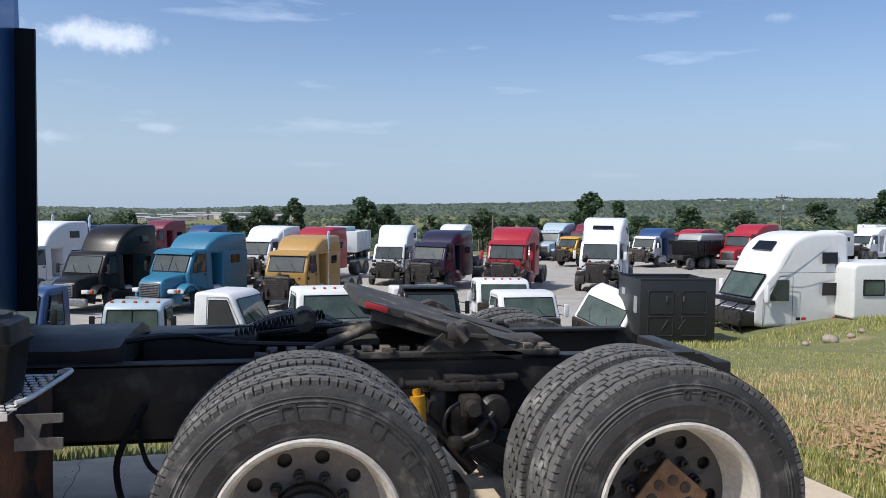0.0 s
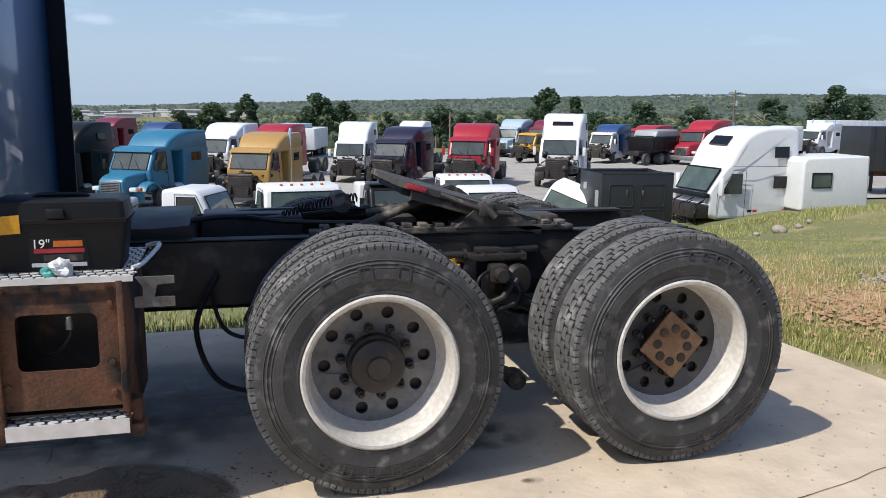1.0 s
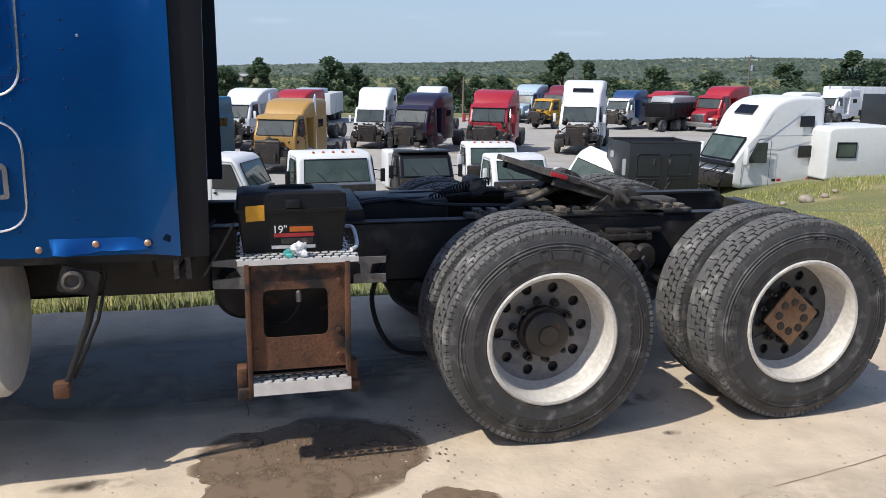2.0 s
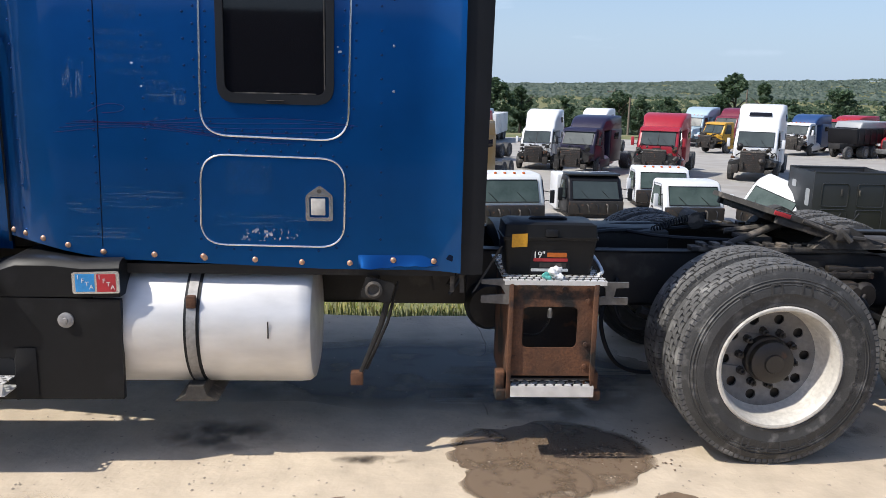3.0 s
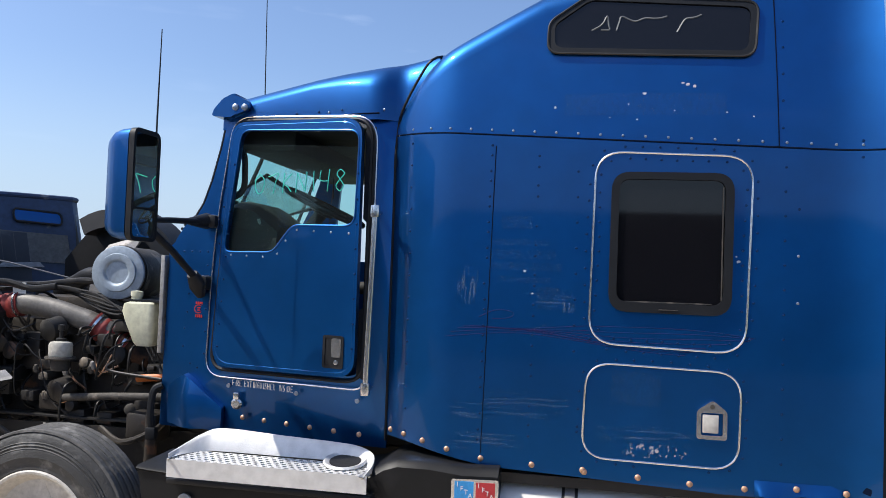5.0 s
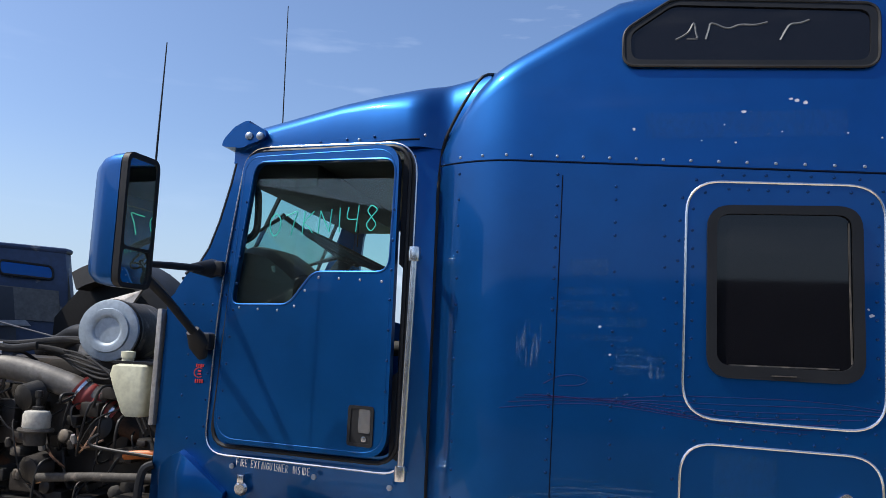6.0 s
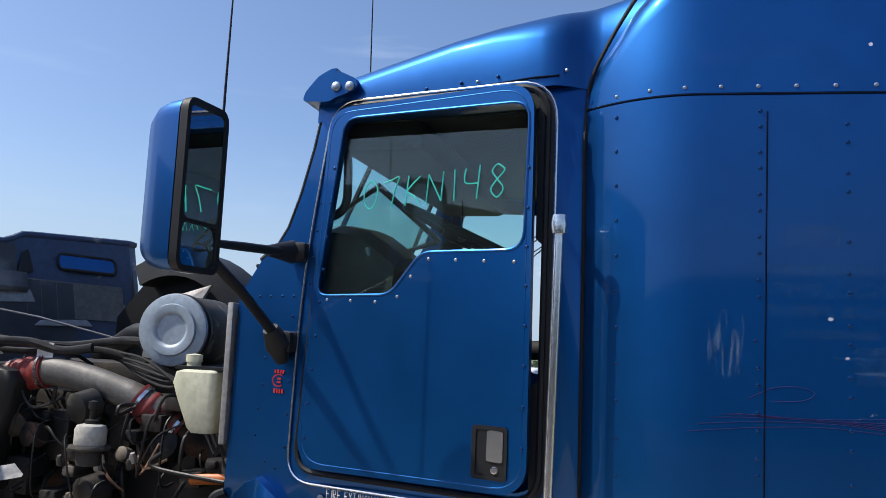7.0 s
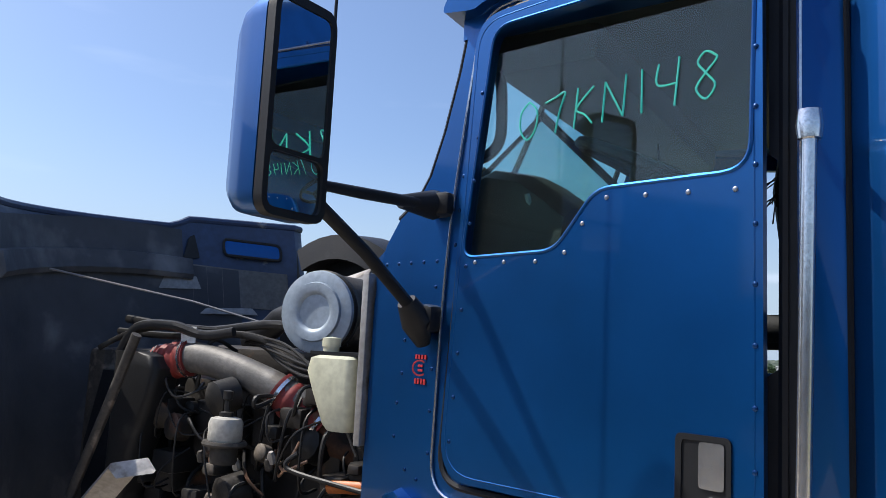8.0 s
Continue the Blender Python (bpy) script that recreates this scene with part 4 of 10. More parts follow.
def wheel(x, y, z, R, rim, w, parent, style, outward=-1, turn=0.0, steer=0.0, marks=()):
    """A wheel with its tyre; y is the outer sidewall. style: dish (outer dual), inner (hidden dual) or steer."""
    m = pose(x, y, z, 0, turn, 0 if outward < 0 else 180) if not steer else pose(x, y, z, 0, 0, steer) @ pose(0, 0, 0, 0, turn, 0)
    bm = B()
    if style == "dish":
        lathe(bm, [(rim + 0.012, 0.02), (rim + 0.014, 0.012), (rim + 0.006, 0.006), (rim - 0.006, 0.008), (rim - 0.012, 0.02), (rim - 0.02, 0.035), (rim - 0.027, 0.09), (rim - 0.03, 0.155), (rim - 0.05, 0.185), (rim - 0.04, 0.195), (rim + 0.005, 0.19)], seg=64)
    else:
        lathe(bm, [(rim + 0.012, 0.02), (rim + 0.014, 0.012), (rim + 0.006, 0.006), (rim - 0.006, 0.008), (rim - 0.014, 0.02), (rim - 0.03, 0.05), (rim - 0.05, 0.075), (rim - 0.04, 0.09), (rim + 0.004, 0.06)], seg=64)
    wl_ob = part("wheel", bm, M_RIM, parent, "wheel with a white painted steel rim")
    wl_ob.matrix_basis = m
    key = (R, rim, w, style == "steer")
    if key not in TYRE:
        bm = tyre_mesh(B(), R, w, rim)
        a = part("tyre", bm, M_RUBBER, wl_ob, "worn black rubber truck tyre")
        b = part("tread", rib_mesh(B(), R, w) if style == "steer" else tread_mesh(B(), R, w), M_TREAD, wl_ob, "smooth ribbed steer tread" if style == "steer" else "worn blocky drive tread", smooth=False)
        TYRE[key] = (a, b)
    else:
        a, b = TYRE[key]
        repeat(a, "tyre", wl_ob, Matrix())
        repeat(b, "tread", wl_ob, Matrix())
    if marks:
        sidewall_marks(wl_ob, marks)
    if style == "inner":
        bm = lathe(B(), [(0, 0.1), (rim - 0.02, 0.1), (rim - 0.02, 0.13), (0, 0.13)], seg=40)
        part("disc", bm, M_DISC_DARK, wl_ob)
        return wl_ob
    if style == "steer":
        depth, face, mt = 0.07, rim - 0.05, M_RIM
    else:
        depth, face, mt = 0.175, rim - 0.045, (M_DISC if style == "dish" and x < 0.6 else M_DISC_DARK)
    holes = []
    nh, rh, hr = (2, face - 0.045, 0.032) if style == "steer" else (10, face - 0.05, 0.026)
    for k in range(nh):
        t = 2 * math.pi * (k + 0.3) / nh
        c = (rh * math.cos(t), rh * math.sin(t))
        holes.append([(c[0] + hr * (1.35 if nh == 2 else 1.0) * math.cos(s) * 1.0, c[1] + hr * math.sin(s)) for s in (2 * math.pi * q / 14 for q in range(14))])
    outer = [(face * 1.02 * math.cos(s), face * 1.02 * math.sin(s)) for s in (2 * math.pi * q / 48 for q in range(48))]
    bm = sheet(B(), outer, holes, lambda u, v, d: Vector((u, depth + d + 0.02 * (1 - min(1, (u * u + v * v) / face ** 2)), v)), 0.012)
    part("disc", bm, mt, wl_ob, "grimy wheel disc with round hand holes")
    # dark drum behind the hand holes
    bm = lathe(B(), [(0, depth + 0.035), (face * 0.98, depth + 0.035), (face * 0.98, depth + 0.1), (0, depth + 0.1)], seg=32)
    part("brake_drum", bm, M_GREASE, wl_ob)
    if style == "steer":
        bm = lathe(B(), [(0.13, depth), (0.105, depth - 0.02), (0.095, depth - 0.06), (0.06, depth - 0.07), (0.055, depth - 0.105), (0.0, depth - 0.112)], seg=28)
        part("hub", bm, M_GREASE, wl_ob, "greasy black hub cap")
        nr, nut = 0.143, M_RUST
    else:
        if x > 0.6:
            bm = lathe(B(), [(0.12, depth), (0.115, depth - 0.05), (0.0, depth - 0.055)], seg=28)
            part("hub", bm, M_GREASE, wl_ob)
            bm = box(B(), -0.112, 0.112, depth - 0.072, depth - 0.056, -0.112, 0.112, 0.008, Matrix.Rotation(radians(60), 4, "Y"))
            pl = part("hub_plate", bm, M_RUSTPLATE, wl_ob, "square rusty orange plate bolted over the hub")
            for k in range(8):
                t = 2 * math.pi * k / 8 + 0.3
                bm = lathe(B(), [(0, -0.004), (0.021, -0.004), (0.021, 0.006)], (0.075 * math.cos(t), depth - 0.073, 0.075 * math.sin(t)), seg=10)
                part("bolt_hole", bm, M_GREASE, wl_ob)
        else:
            bm = lathe(B(), [(0.118, depth + 0.01), (0.118, depth - 0.035), (0.108, depth - 0.045), (0.108, depth - 0.085), (0.095, depth - 0.095), (0.05, depth - 0.1), (0.045, depth - 0.11), (0, depth - 0.11)], seg=32)
            part("hub", bm, M_GREASE, wl_ob, "greasy black hub with a rusty centre")
        nr, nut = 0.143, M_GREASE
    for k in range(10):
        t = 2 * math.pi * k / 10
        bm = lathe(B(), [(0.021, 0.004), (0.021, -0.012), (0.0165, -0.016), (0.0165, -0.04), (0.009, -0.043), (0.008, -0.058), (0, -0.06)], (nr * math.cos(t), depth + 0.006, nr * math.sin(t)), seg=8)
        part("wheel_nut", bm, nut, wl_ob)
    return wl_ob


R_DRIVE, RIM = 0.515, 0.302
for x, trn, mk in ((0.0, 8, [(-38, 21, 5, 0.07, 0.06, 0.405), (150, 14, 5, 0.05, 0.05, 0.41), (70, 6, 9, 0.02, 0.022, 0.385)]), (1.32, -20, [(140, 9, 6, 0.034, 0.04, 0.41), (20, 9, 8, 0.028, 0.034, 0.42), (250, 11, 7, 0.032, 0.038, 0.41)])):
    wheel(x, -1.22, R_DRIVE, R_DRIVE, RIM, 0.265, truck, "dish", -1, trn, marks=mk)
    wheel(x, -0.92, R_DRIVE, R_DRIVE, RIM, 0.28, truck, "inner")
    wheel(x, 1.22, 0.48, 0.48, 0.285, 0.265, truck, "dish", 1, trn)
    wheel(x, 0.895, 0.48, 0.48, 0.285, 0.265, truck, "inner", 1)
wheel(-5.45, -1.25, 0.515, 0.515, RIM, 0.265, truck, "steer", -1, 62)
wheel(-5.45, 1.25, 0.515, 0.515, RIM, 0.265, truck, "steer", 1, 10)

# chassis
for s in (-1, 1):
    prof = [(-6.9, 0.62), (-6.9, 0.88), (-1.2, 0.93), (1.83, 0.925), (2.165, 0.72), (2.165, 0.66), (1.95, 0.61), (1.4, 0.61)]
    bm = B()
    for y0, y1 in ((0.405, 0.425),):
        ring = [[(u, s * y, z) for u, z in prof] for y in (y0, y1)]
        loft(bm, ring)
    for z0, z1 in ((0.92, 0.935), (0.615, 0.63)):
        box(bm, -6.9, 1.8 if z0 > 0.8 else 1.5, s * 0.34 if s > 0 else -0.425, 0.425 if s > 0 else -0.34, z0, z1, 0.003)
    part("frame_rail", bm, M_FRAME, truck, "black painted steel frame rail", smooth=False)
for x in (-5.9, -4.6, -3.2, -1.8, -0.62, 0.66, 1.95):
    bm = box(B(), x - 0.05, x + 0.05, -0.405, 0.405, 0.64, 0.88, 0.01)
    part("crossmember", bm, M_FRAME, truck)
for x in (0.0, 1.32):
    bm = rod(B(), [(x, -1.0, 0.515), (x, -0.2, 0.515), (x, 0.2, 0.515), (x, 1.0, 0.515)], [0.07, 0.08, 0.08, 0.07], 14)
    lathe(bm, [(0, -0.2), (0.14, -0.17), (0.2, -0.06), (0.2, 0.06), (0.14, 0.17), (0, 0.2)], (x, 0, 0.515), (1, 0, 0), 24)
    part("axle", bm, M_GREASE, truck, "greasy drive axle")
    for s in (-1, 1):
        bm = lathe(B(), [(0.0, 0), (0.1, 0), (0.125, 0.04), (0.11, 0.09), (0.125, 0.14), (0.1, 0.2), (0, 0.2)], (x + 0.32, s * 0.5, 0.52), (0, 0, 1), 20)
        part("air_spring", bm, M_RUBBER, truck)
        bm = rod(B(), smooth_line([(x - 0.5, s * 0.5, 0.6), (x - 0.2, s * 0.5, 0.47), (x + 0.1, s * 0.5, 0.43), (x + 0.45, s * 0.5, 0.48)], 4), 0.035, 8)
        part("suspension_arm", bm, M_FRAME, truck)
        bm = lathe(B(), [(0, 0), (0.09, 0), (0.09, 0.12), (0.07, 0.15), (0.07, 0.17), (0.09, 0.2), (0.09, 0.28), (0.05, 0.32), (0, 0.32)], (x + 0.14, s * 0.56, 0.55), (0.2, 0, 1), 18)
        part("brake_chamber", bm, M_GREASE, truck)
# hanger brackets and linkages between the drive wheels
for s in (-1, 1):
    bm = box(B(), 0.50, 0.86, s * 0.45 - 0.05, s * 0.45 + 0.05, 0.80, 0.835, 0.006)
    box(bm, 0.53, 0.6, s * 0.45 - 0.045, s * 0.45 + 0.045, 0.56, 0.82, 0.01)
    box(bm, 0.62, 0.7, s * 0.47 - 0.03, s * 0.47 + 0.03, 0.6, 0.74, 0.012)
    part("suspension_hanger", bm, M_GREASE, truck, "greasy cast suspension hanger")
    bm = rod(B(), [(0.47, s * 0.5, 0.72), (0.6, s * 0.5, 0.6), (0.72, s * 0.5, 0.46)], 0.03, 10)
    rod(bm, [(0.5, s * 0.58, 0.63), (0.5, s * 0.44, 0.63)], 0.05, 12)
    rod(bm, [(0.64, s * 0.62, 0.40), (0.64, s * 0.44, 0.40)], 0.045, 12)
    part("torque_rod", bm, M_GREASE, truck)
    bm = rod(B(), [(0.467, s * 0.535, 0.80), (0.482, s * 0.535, 0.56)], 0.036, 14)
    sh = part("shock_absorber", bm, M_YELLOW, truck, "bright yellow shock absorber")
    bm = rod(B(), [(0.462, s * 0.535, 0.83), (0.467, s * 0.535, 0.80)], 0.02, 12)
    part("shock_rod", bm, M_YELLOW, sh)
    bm = rod(B(), [(0.402, s * 0.535, 0.845), (0.522, s * 0.535, 0.845)], 0.018, 10)
    rod(bm, [(0.392, s * 0.535, 0.845), (0.407, s * 0.535, 0.845)], 0.03, 10)
    rod(bm, [(0.517, s * 0.535, 0.845), (0.532, s * 0.535, 0.845)], 0.03, 10)
    part("shock_mount", bm, M_FRAME, sh)
# levelling valve, hoses and brackets hung on the frame between the drive wheels
bm = box(B(), 0.60, 0.93, -0.475, -0.428, 0.835, 0.865, 0.006)
for x in (0.64, 0.73, 0.84):
    lathe(bm, [(0, 0.03), (0.017, 0.03), (0.017, 0.012), (0.026, 0.01), (0.026, 0)], (x, -0.475, 0.82), (0, -1, 0), 8)
bracket = part("valve_bracket", bm, M_GREASE, truck, "greasy bracket plate bolted under the frame's top flange")
bm = box(B(), 0.655, 0.745, -0.56, -0.475, 0.70, 0.79, 0.014)
lathe(bm, [(0, 0.05), (0.03, 0.05), (0.036, 0.02), (0.036, 0)], (0.70, -0.56, 0.745), (0, -1, 0), 14)
part("levelling_valve", bm, M_GREASE, truck, "grimy air levelling valve")
bm = rod(B(), smooth_line([(0.74, -0.53, 0.72), (0.80, -0.56, 0.66), (0.775, -0.57, 0.60), (0.70, -0.57, 0.575), (0.655, -0.56, 0.54)], 6), [0.013] * 25, 8)
part("air_hose", bm, M_TRIMBLACK, truck, "thick black air hose")
bm = rod(B(), smooth_line([(0.66, -0.52, 0.76), (0.60, -0.55, 0.73), (0.585, -0.55, 0.66), (0.62, -0.54, 0.60)], 6), 0.009, 8)
part("air_hose", bm, M_TRIMBLACK, truck, "thick black air hose")
bm = lathe(B(), [(0, 0), (0.055, 0), (0.07, 0.02), (0.07, 0.05), (0.078, 0.055), (0.078, 0.07), (0.06, 0.09), (0, 0.095)], (0.80, -0.44, 0.70), (0.2, -1, 0.1), 18)
part("brake_chamber", bm, M_GREASE, truck)
bm = rod(B(), [(0.80, -0.53, 0.71), (0.71, -0.57, 0.63), (0.63, -0.57, 0.60)], 0.016, 8)
box(bm, 0.60, 0.66, -0.60, -0.54, 0.575, 0.625, 0.012)
part("slack_adjuster", bm, M_GREASE, truck, "grimy slack adjuster arm")
bm = rod(B(), smooth_line([(0.56, -0.50, 0.30), (0.66, -0.54, 0.27), (0.75, -0.54, 0.24), (0.80, -0.53, 0.19)], 5), 0.03, 8)
lathe(bm, [(0, -0.05), (0.045, -0.05), (0.05, -0.03), (0.05, 0.03), (0.045, 0.05), (0, 0.05)], (0.80, -0.53, 0.20), (0, 1, 0), 14)
part("anchor_arm", bm, M_IRON, truck, "dusty cast arm with a rubber bush")
# rear mud flap bracket scrap by the last tyre
bm = loft(B(), [[Vector((1.72 + 0.13 * t, y, 0.22 - 0.2 * t + 0.05 * t * t + d)) for y, d in ((-0.9, 0), (-0.62, 0), (-0.62, 0.008), (-0.9, 0.008))] for t in (0, 0.3, 0.6, 0.9, 1.0)])
part("mud_flap_stub", bm, M_IRON, truck, "torn grey mud flap piece behind the wheel")

# fifth wheel, slide rails and deck clutter
for s in (-1, 1):
    bm = box(B(), -0.2, 1.13, s * 0.40 - 0.04, s * 0.40 + 0.04, 0.937, 0.965, 0.005)
    rail = part("slide_rail", bm, M_IRON, truck, "dusty toothed fifth wheel slide rail")
    for k in range(16):
        x = -0.15 + k * 0.08
        bm = box(B(), x, x + 0.045, s * 0.385 - 0.035, s * 0.385 + 0.035, 0.965, 0.985, 0.004)
        part("tooth", bm, M_IRON, rail, smooth=False)
    for k in range(8):
        bm = lathe(B(), [(0.017, 0), (0.017, 0.016), (0, 0.018)], (-0.12 + k * 0.165, s * 0.435, 0.965), (0, 0, 1), 6)
        part("bolt", bm, M_IRON, rail, smooth=False)
tilt = pose(0.64, 0, 1.06, 0, 16, 0)
out = rounded([(-0.43, -0.40), (-0.38, -0.45), (0.15, -0.45), (0.47, -0.36), (0.47, -0.06), (0.1, -0.05), (0.02, 0.0), (0.1, 0.05), (0.47, 0.06), (0.47, 0.36), (0.15, 0.45), (-0.38, 0.45), (-0.43, 0.40)], 0.05, 4)
bm = sheet(B(), out, [], lambda u, v, d: tilt @ Vector((u, v, 0.02 - d)), 0.032)
fifth = part("fifth_wheel_plate", bm, M_IRON, truck, "tilted rusty greasy fifth wheel plate")
bm = B()
for y in (-0.42, -0.2, 0.2, 0.42):
    box(bm, -0.36, 0.34, y - 0.02, y + 0.02, -0.055, -0.012, 0.006, tilt)
box(bm, -0.38, -0.32, -0.3, 0.3, -0.05, -0.012, 0.008, tilt)
part("rib", bm, M_IRON, fifth)
bm = box(B(), -0.40, -0.30, -0.458, -0.448, -0.008, 0.016, 0.002, tilt)
part("red_mark", bm, M_RED, fifth, "small red marker on the plate's edge")
for s in (-1, 1):
    bm = loft(B(), [[(x, s * y, z) for x, z in ((0.5, 0.965), (0.9, 0.965), (0.76, 1.07), (0.7, 1.095), (0.62, 1.07))] for y in (0.36, 0.46)])
    br = part("plate_bracket", bm, M_IRON, truck, "cast fifth wheel bracket")
    bm = rod(B(), [(0.69, s * 0.34, 1.05), (0.69, s * 0.49, 1.05)], 0.035, 12)
    part("pivot_pin", bm, M_IRON, br)
bm = rod(B(), smooth_line([(0.42, -0.47, 1.13), (0.55, -0.50, 1.08), (0.66, -0.50, 1.045), (0.78, -0.49, 1.03)], 5), 0.014, 8)
box(bm, 0.60, 0.68, -0.52, -0.47, 1.02, 1.09, 0.012)
rod(bm, [(0.62, -0.5, 1.09), (0.68, -0.53, 1.02)], 0.016, 8)
part("release_handle", bm, M_IRON, truck)
for bm in (rod(B(), [(0.05, -0.36, 0.97), (0.42, -0.28, 1.10)], 0.022, 10), rod(B(), [(0.12, -0.1, 1.0), (0.5, -0.16, 1.06)], 0.02, 8), box(B(), 0.16, 0.34, -0.30, -0.12, 0.97, 1.0, 0.008), box(B(), 0.86, 1.08, -0.36, -0.2, 0.97, 1.005, 0.01), rod(B(), [(0.02, 0.1, 1.03), (0.02, 0.28, 1.03)], 0.055, 14)):
    part("slider_linkage", bm, M_IRON, truck, "dusty piece of the slider lock linkage")
# coiled air line lying over the frame
pts = []
for i in range(260):
    t = i / 259
    a = t * 2 * math.pi * 20
    c = Vector((-0.30 + 0.42 * t, -0.02 + 0.22 * t, 0.985 + 0.02 * math.sin(t * 3) + 0.06 * t))
    pts.append(c + Vector((0.0, 0.022 * math.cos(a), 0.022 * math.sin(a))))
part("coiled_air_line", rod(B(), pts, 0.005, 5), M_TRIMBLACK, truck, "black coiled air line draped over the frame")
bm = rod(B(), smooth_line([(-1.0, -0.3, 0.95), (-0.7, -0.2, 1.0), (-0.45, -0.05, 0.99), (-0.2, 0.1, 0.97), (0.1, 0.12, 1.0)], 6), 0.014, 7)
rod(bm, smooth_line([(-1.0, -0.1, 0.95), (-0.6, -0.02, 0.99), (-0.3, -0.2, 0.98), (0.1, -0.25, 0.97)], 6), 0.012, 7)
rod(bm, smooth_line([(-0.9, 0.25, 0.94), (-0.4, 0.22, 0.98), (0.2, 0.3, 0.97), (0.6, 0.15, 0.98)], 6), 0.013, 7)
part("air_hose", bm, M_TRIMBLACK, truck, "black air hoses along the frame")
bm = rod(B(), smooth_line([(-0.62, -0.46, 0.78), (-0.72, -0.52, 0.55), (-0.62, -0.56, 0.30), (-0.36, -0.55, 0.26), (-0.2, -0.5, 0.42)], 7), 0.013, 7)
rod(bm, smooth_line([(-0.66, -0.46, 0.74), (-0.6, -0.5, 0.54), (-0.46, -0.52, 0.5), (-0.3, -0.48, 0.62)], 7), 0.010, 7)
part("hanging_hose", bm, M_TRIMBLACK, truck, "black hose hanging below the frame")
# deck plate between the frame rails behind the sleeper, with a loose cover
bm = loft(B(), [[(x, y, z + 0.02 * noise.noise((x * 4, y * 4, 1)) + d) for x, d in ((-1.3, 0), (-1.1, 0), (-0.9, 0), (-0.74, 0), (-0.72, -0.11), (-1.3, -0.11))] for y, z in ((-0.36, 0.985), (-0.2, 1.015), (0, 1.02), (0.2, 1.015), (0.36, 0.985))])
part("battery_cover", bm, M_FRAME, truck, "dented black cover over the frame")
bm = box(B(), -0.70, -0.2, -0.05, 0.34, 0.86, 0.985, 0.012)
part("valve_box", bm, M_FRAME, truck)

# rusty step box
bm = sheet(B(), rounded([(-1.335, 0.47), (-0.925, 0.47), (-0.935, 0.93), (-1.335, 0.93)], 0.012, 2), [rounded([(-1.275, 0.612), (-1.012, 0.612), (-1.012, 0.815), (-1.275, 0.815)], 0.03, 4)], lambda u, v, d: Vector((u, -1.2 + d, v)), 0.006)
step = part("step_box", bm, M_RUST, truck, "rusty steel step box with a square opening")
for x in (-1.333, -0.927):
    part("side_plate", box(B(), x - 0.005, x + 0.005, -1.2, -0.62, 0.36, 0.935, 0.002), M_RUST, step)
part("corner_angle", box(B(), -0.942, -0.92, -1.222, -1.2, 0.45, 0.93, 0.003), M_RUST, step)
part("corner_angle", box(B(), -1.345, -1.325, -1.222, -1.2, 0.36, 0.93, 0.003), M_RUST, step)
bm = box(B(), -1.33, -0.93, -0.95, -0.94, 0.40, 0.92)
box(bm, -1.33, -0.93, -1.19, -0.64, 0.445, 0.452)
rod(bm, smooth_line([(-1.25, -1.05, 0.63), (-1.18, -1.08, 0.64), (-1.13, -1.08, 0.70), (-1.12, -1.08, 0.76)], 5), 0.006, 6)
part("box_lining", bm, M_GREASE, step)
bm = lathe(B(), [(0, 0), (0.012, 0), (0.012, 0.03), (0.008, 0.045), (0, 0.045)], (-1.125, -1.09, 0.73), (0, 0, 1), 10)
part("plug", bm, M_PIPE, step)
for x, z in ((-0.968, 0.90), (-0.968, 0.845), (-0.968, 0.63), (-0.968, 0.52), (-1.31, 0.905), (-1.2, 0.905), (-1.08, 0.905), (-1.31, 0.56)):
    part("bolt", lathe(B(), [(0.013, 0.002), (0.012, -0.007), (0, -0.01)], (x, -1.2, z), (0, 1, 0), 8), M_RUST, step)


def perforated(bm, u0, u1, v0, v1, nu, nv, to3d, thick, r):
    holes = []
    for j in range(nv):
        for i in range(nu):
            cu = u0 + (u1 - u0) * (i + 0.5 + (0.25 if j % 2 else -0.2)) / nu
            cv = v0 + (v1 - v0) * (j + 0.5) / nv
            holes.append([(cu + r * 1.25 * math.cos(s), cv + r * math.sin(s)) for s in (2 * math.pi * q / 8 for q in range(8))])
    return sheet(bm, [(u0, v0), (u1, v0), (u1, v1), (u0, v1)], holes, to3d, thick)


bm = perforated(B(), -1.37, -0.885, -1.215, -0.62, 14, 14, lambda u, v, d: Vector((u, v, 0.945 - d)), 0.004, 0.0125)
box(bm, -1.37, -0.885, -1.22, -1.214, 0.925, 0.946)
part("top_step", bm, M_STEP, step, "perforated bare alloy top step plate", smooth=False)
bm = perforated(B(), -1.325, -0.922, -1.225, -1.07, 9, 4, lambda u, v, d: Vector((u, v, 0.425 - d)), 0.004, 0.0145)
sheet(bm, [(-1.325, 0.372), (-0.922, 0.372), (-0.922, 0.426), (-1.325, 0.426)], [], lambda u, v, d: Vector((u, -1.231 + d, v)), 0.006)
part("lower_step", bm, M_STEP, step, "perforated bare alloy lower step", smooth=False)
for x0, x1 in ((-1.39, -1.335), (-0.925, -0.875)):
    bm = box(B(), x0, x1, -1.19, -1.08, 0.335, 0.39, 0.01)
    box(bm, x0, x1 - 0.012, -1.17, -1.1, 0.37, 0.475, 0.006)
    part("step_bracket", bm, M_RUST, step)
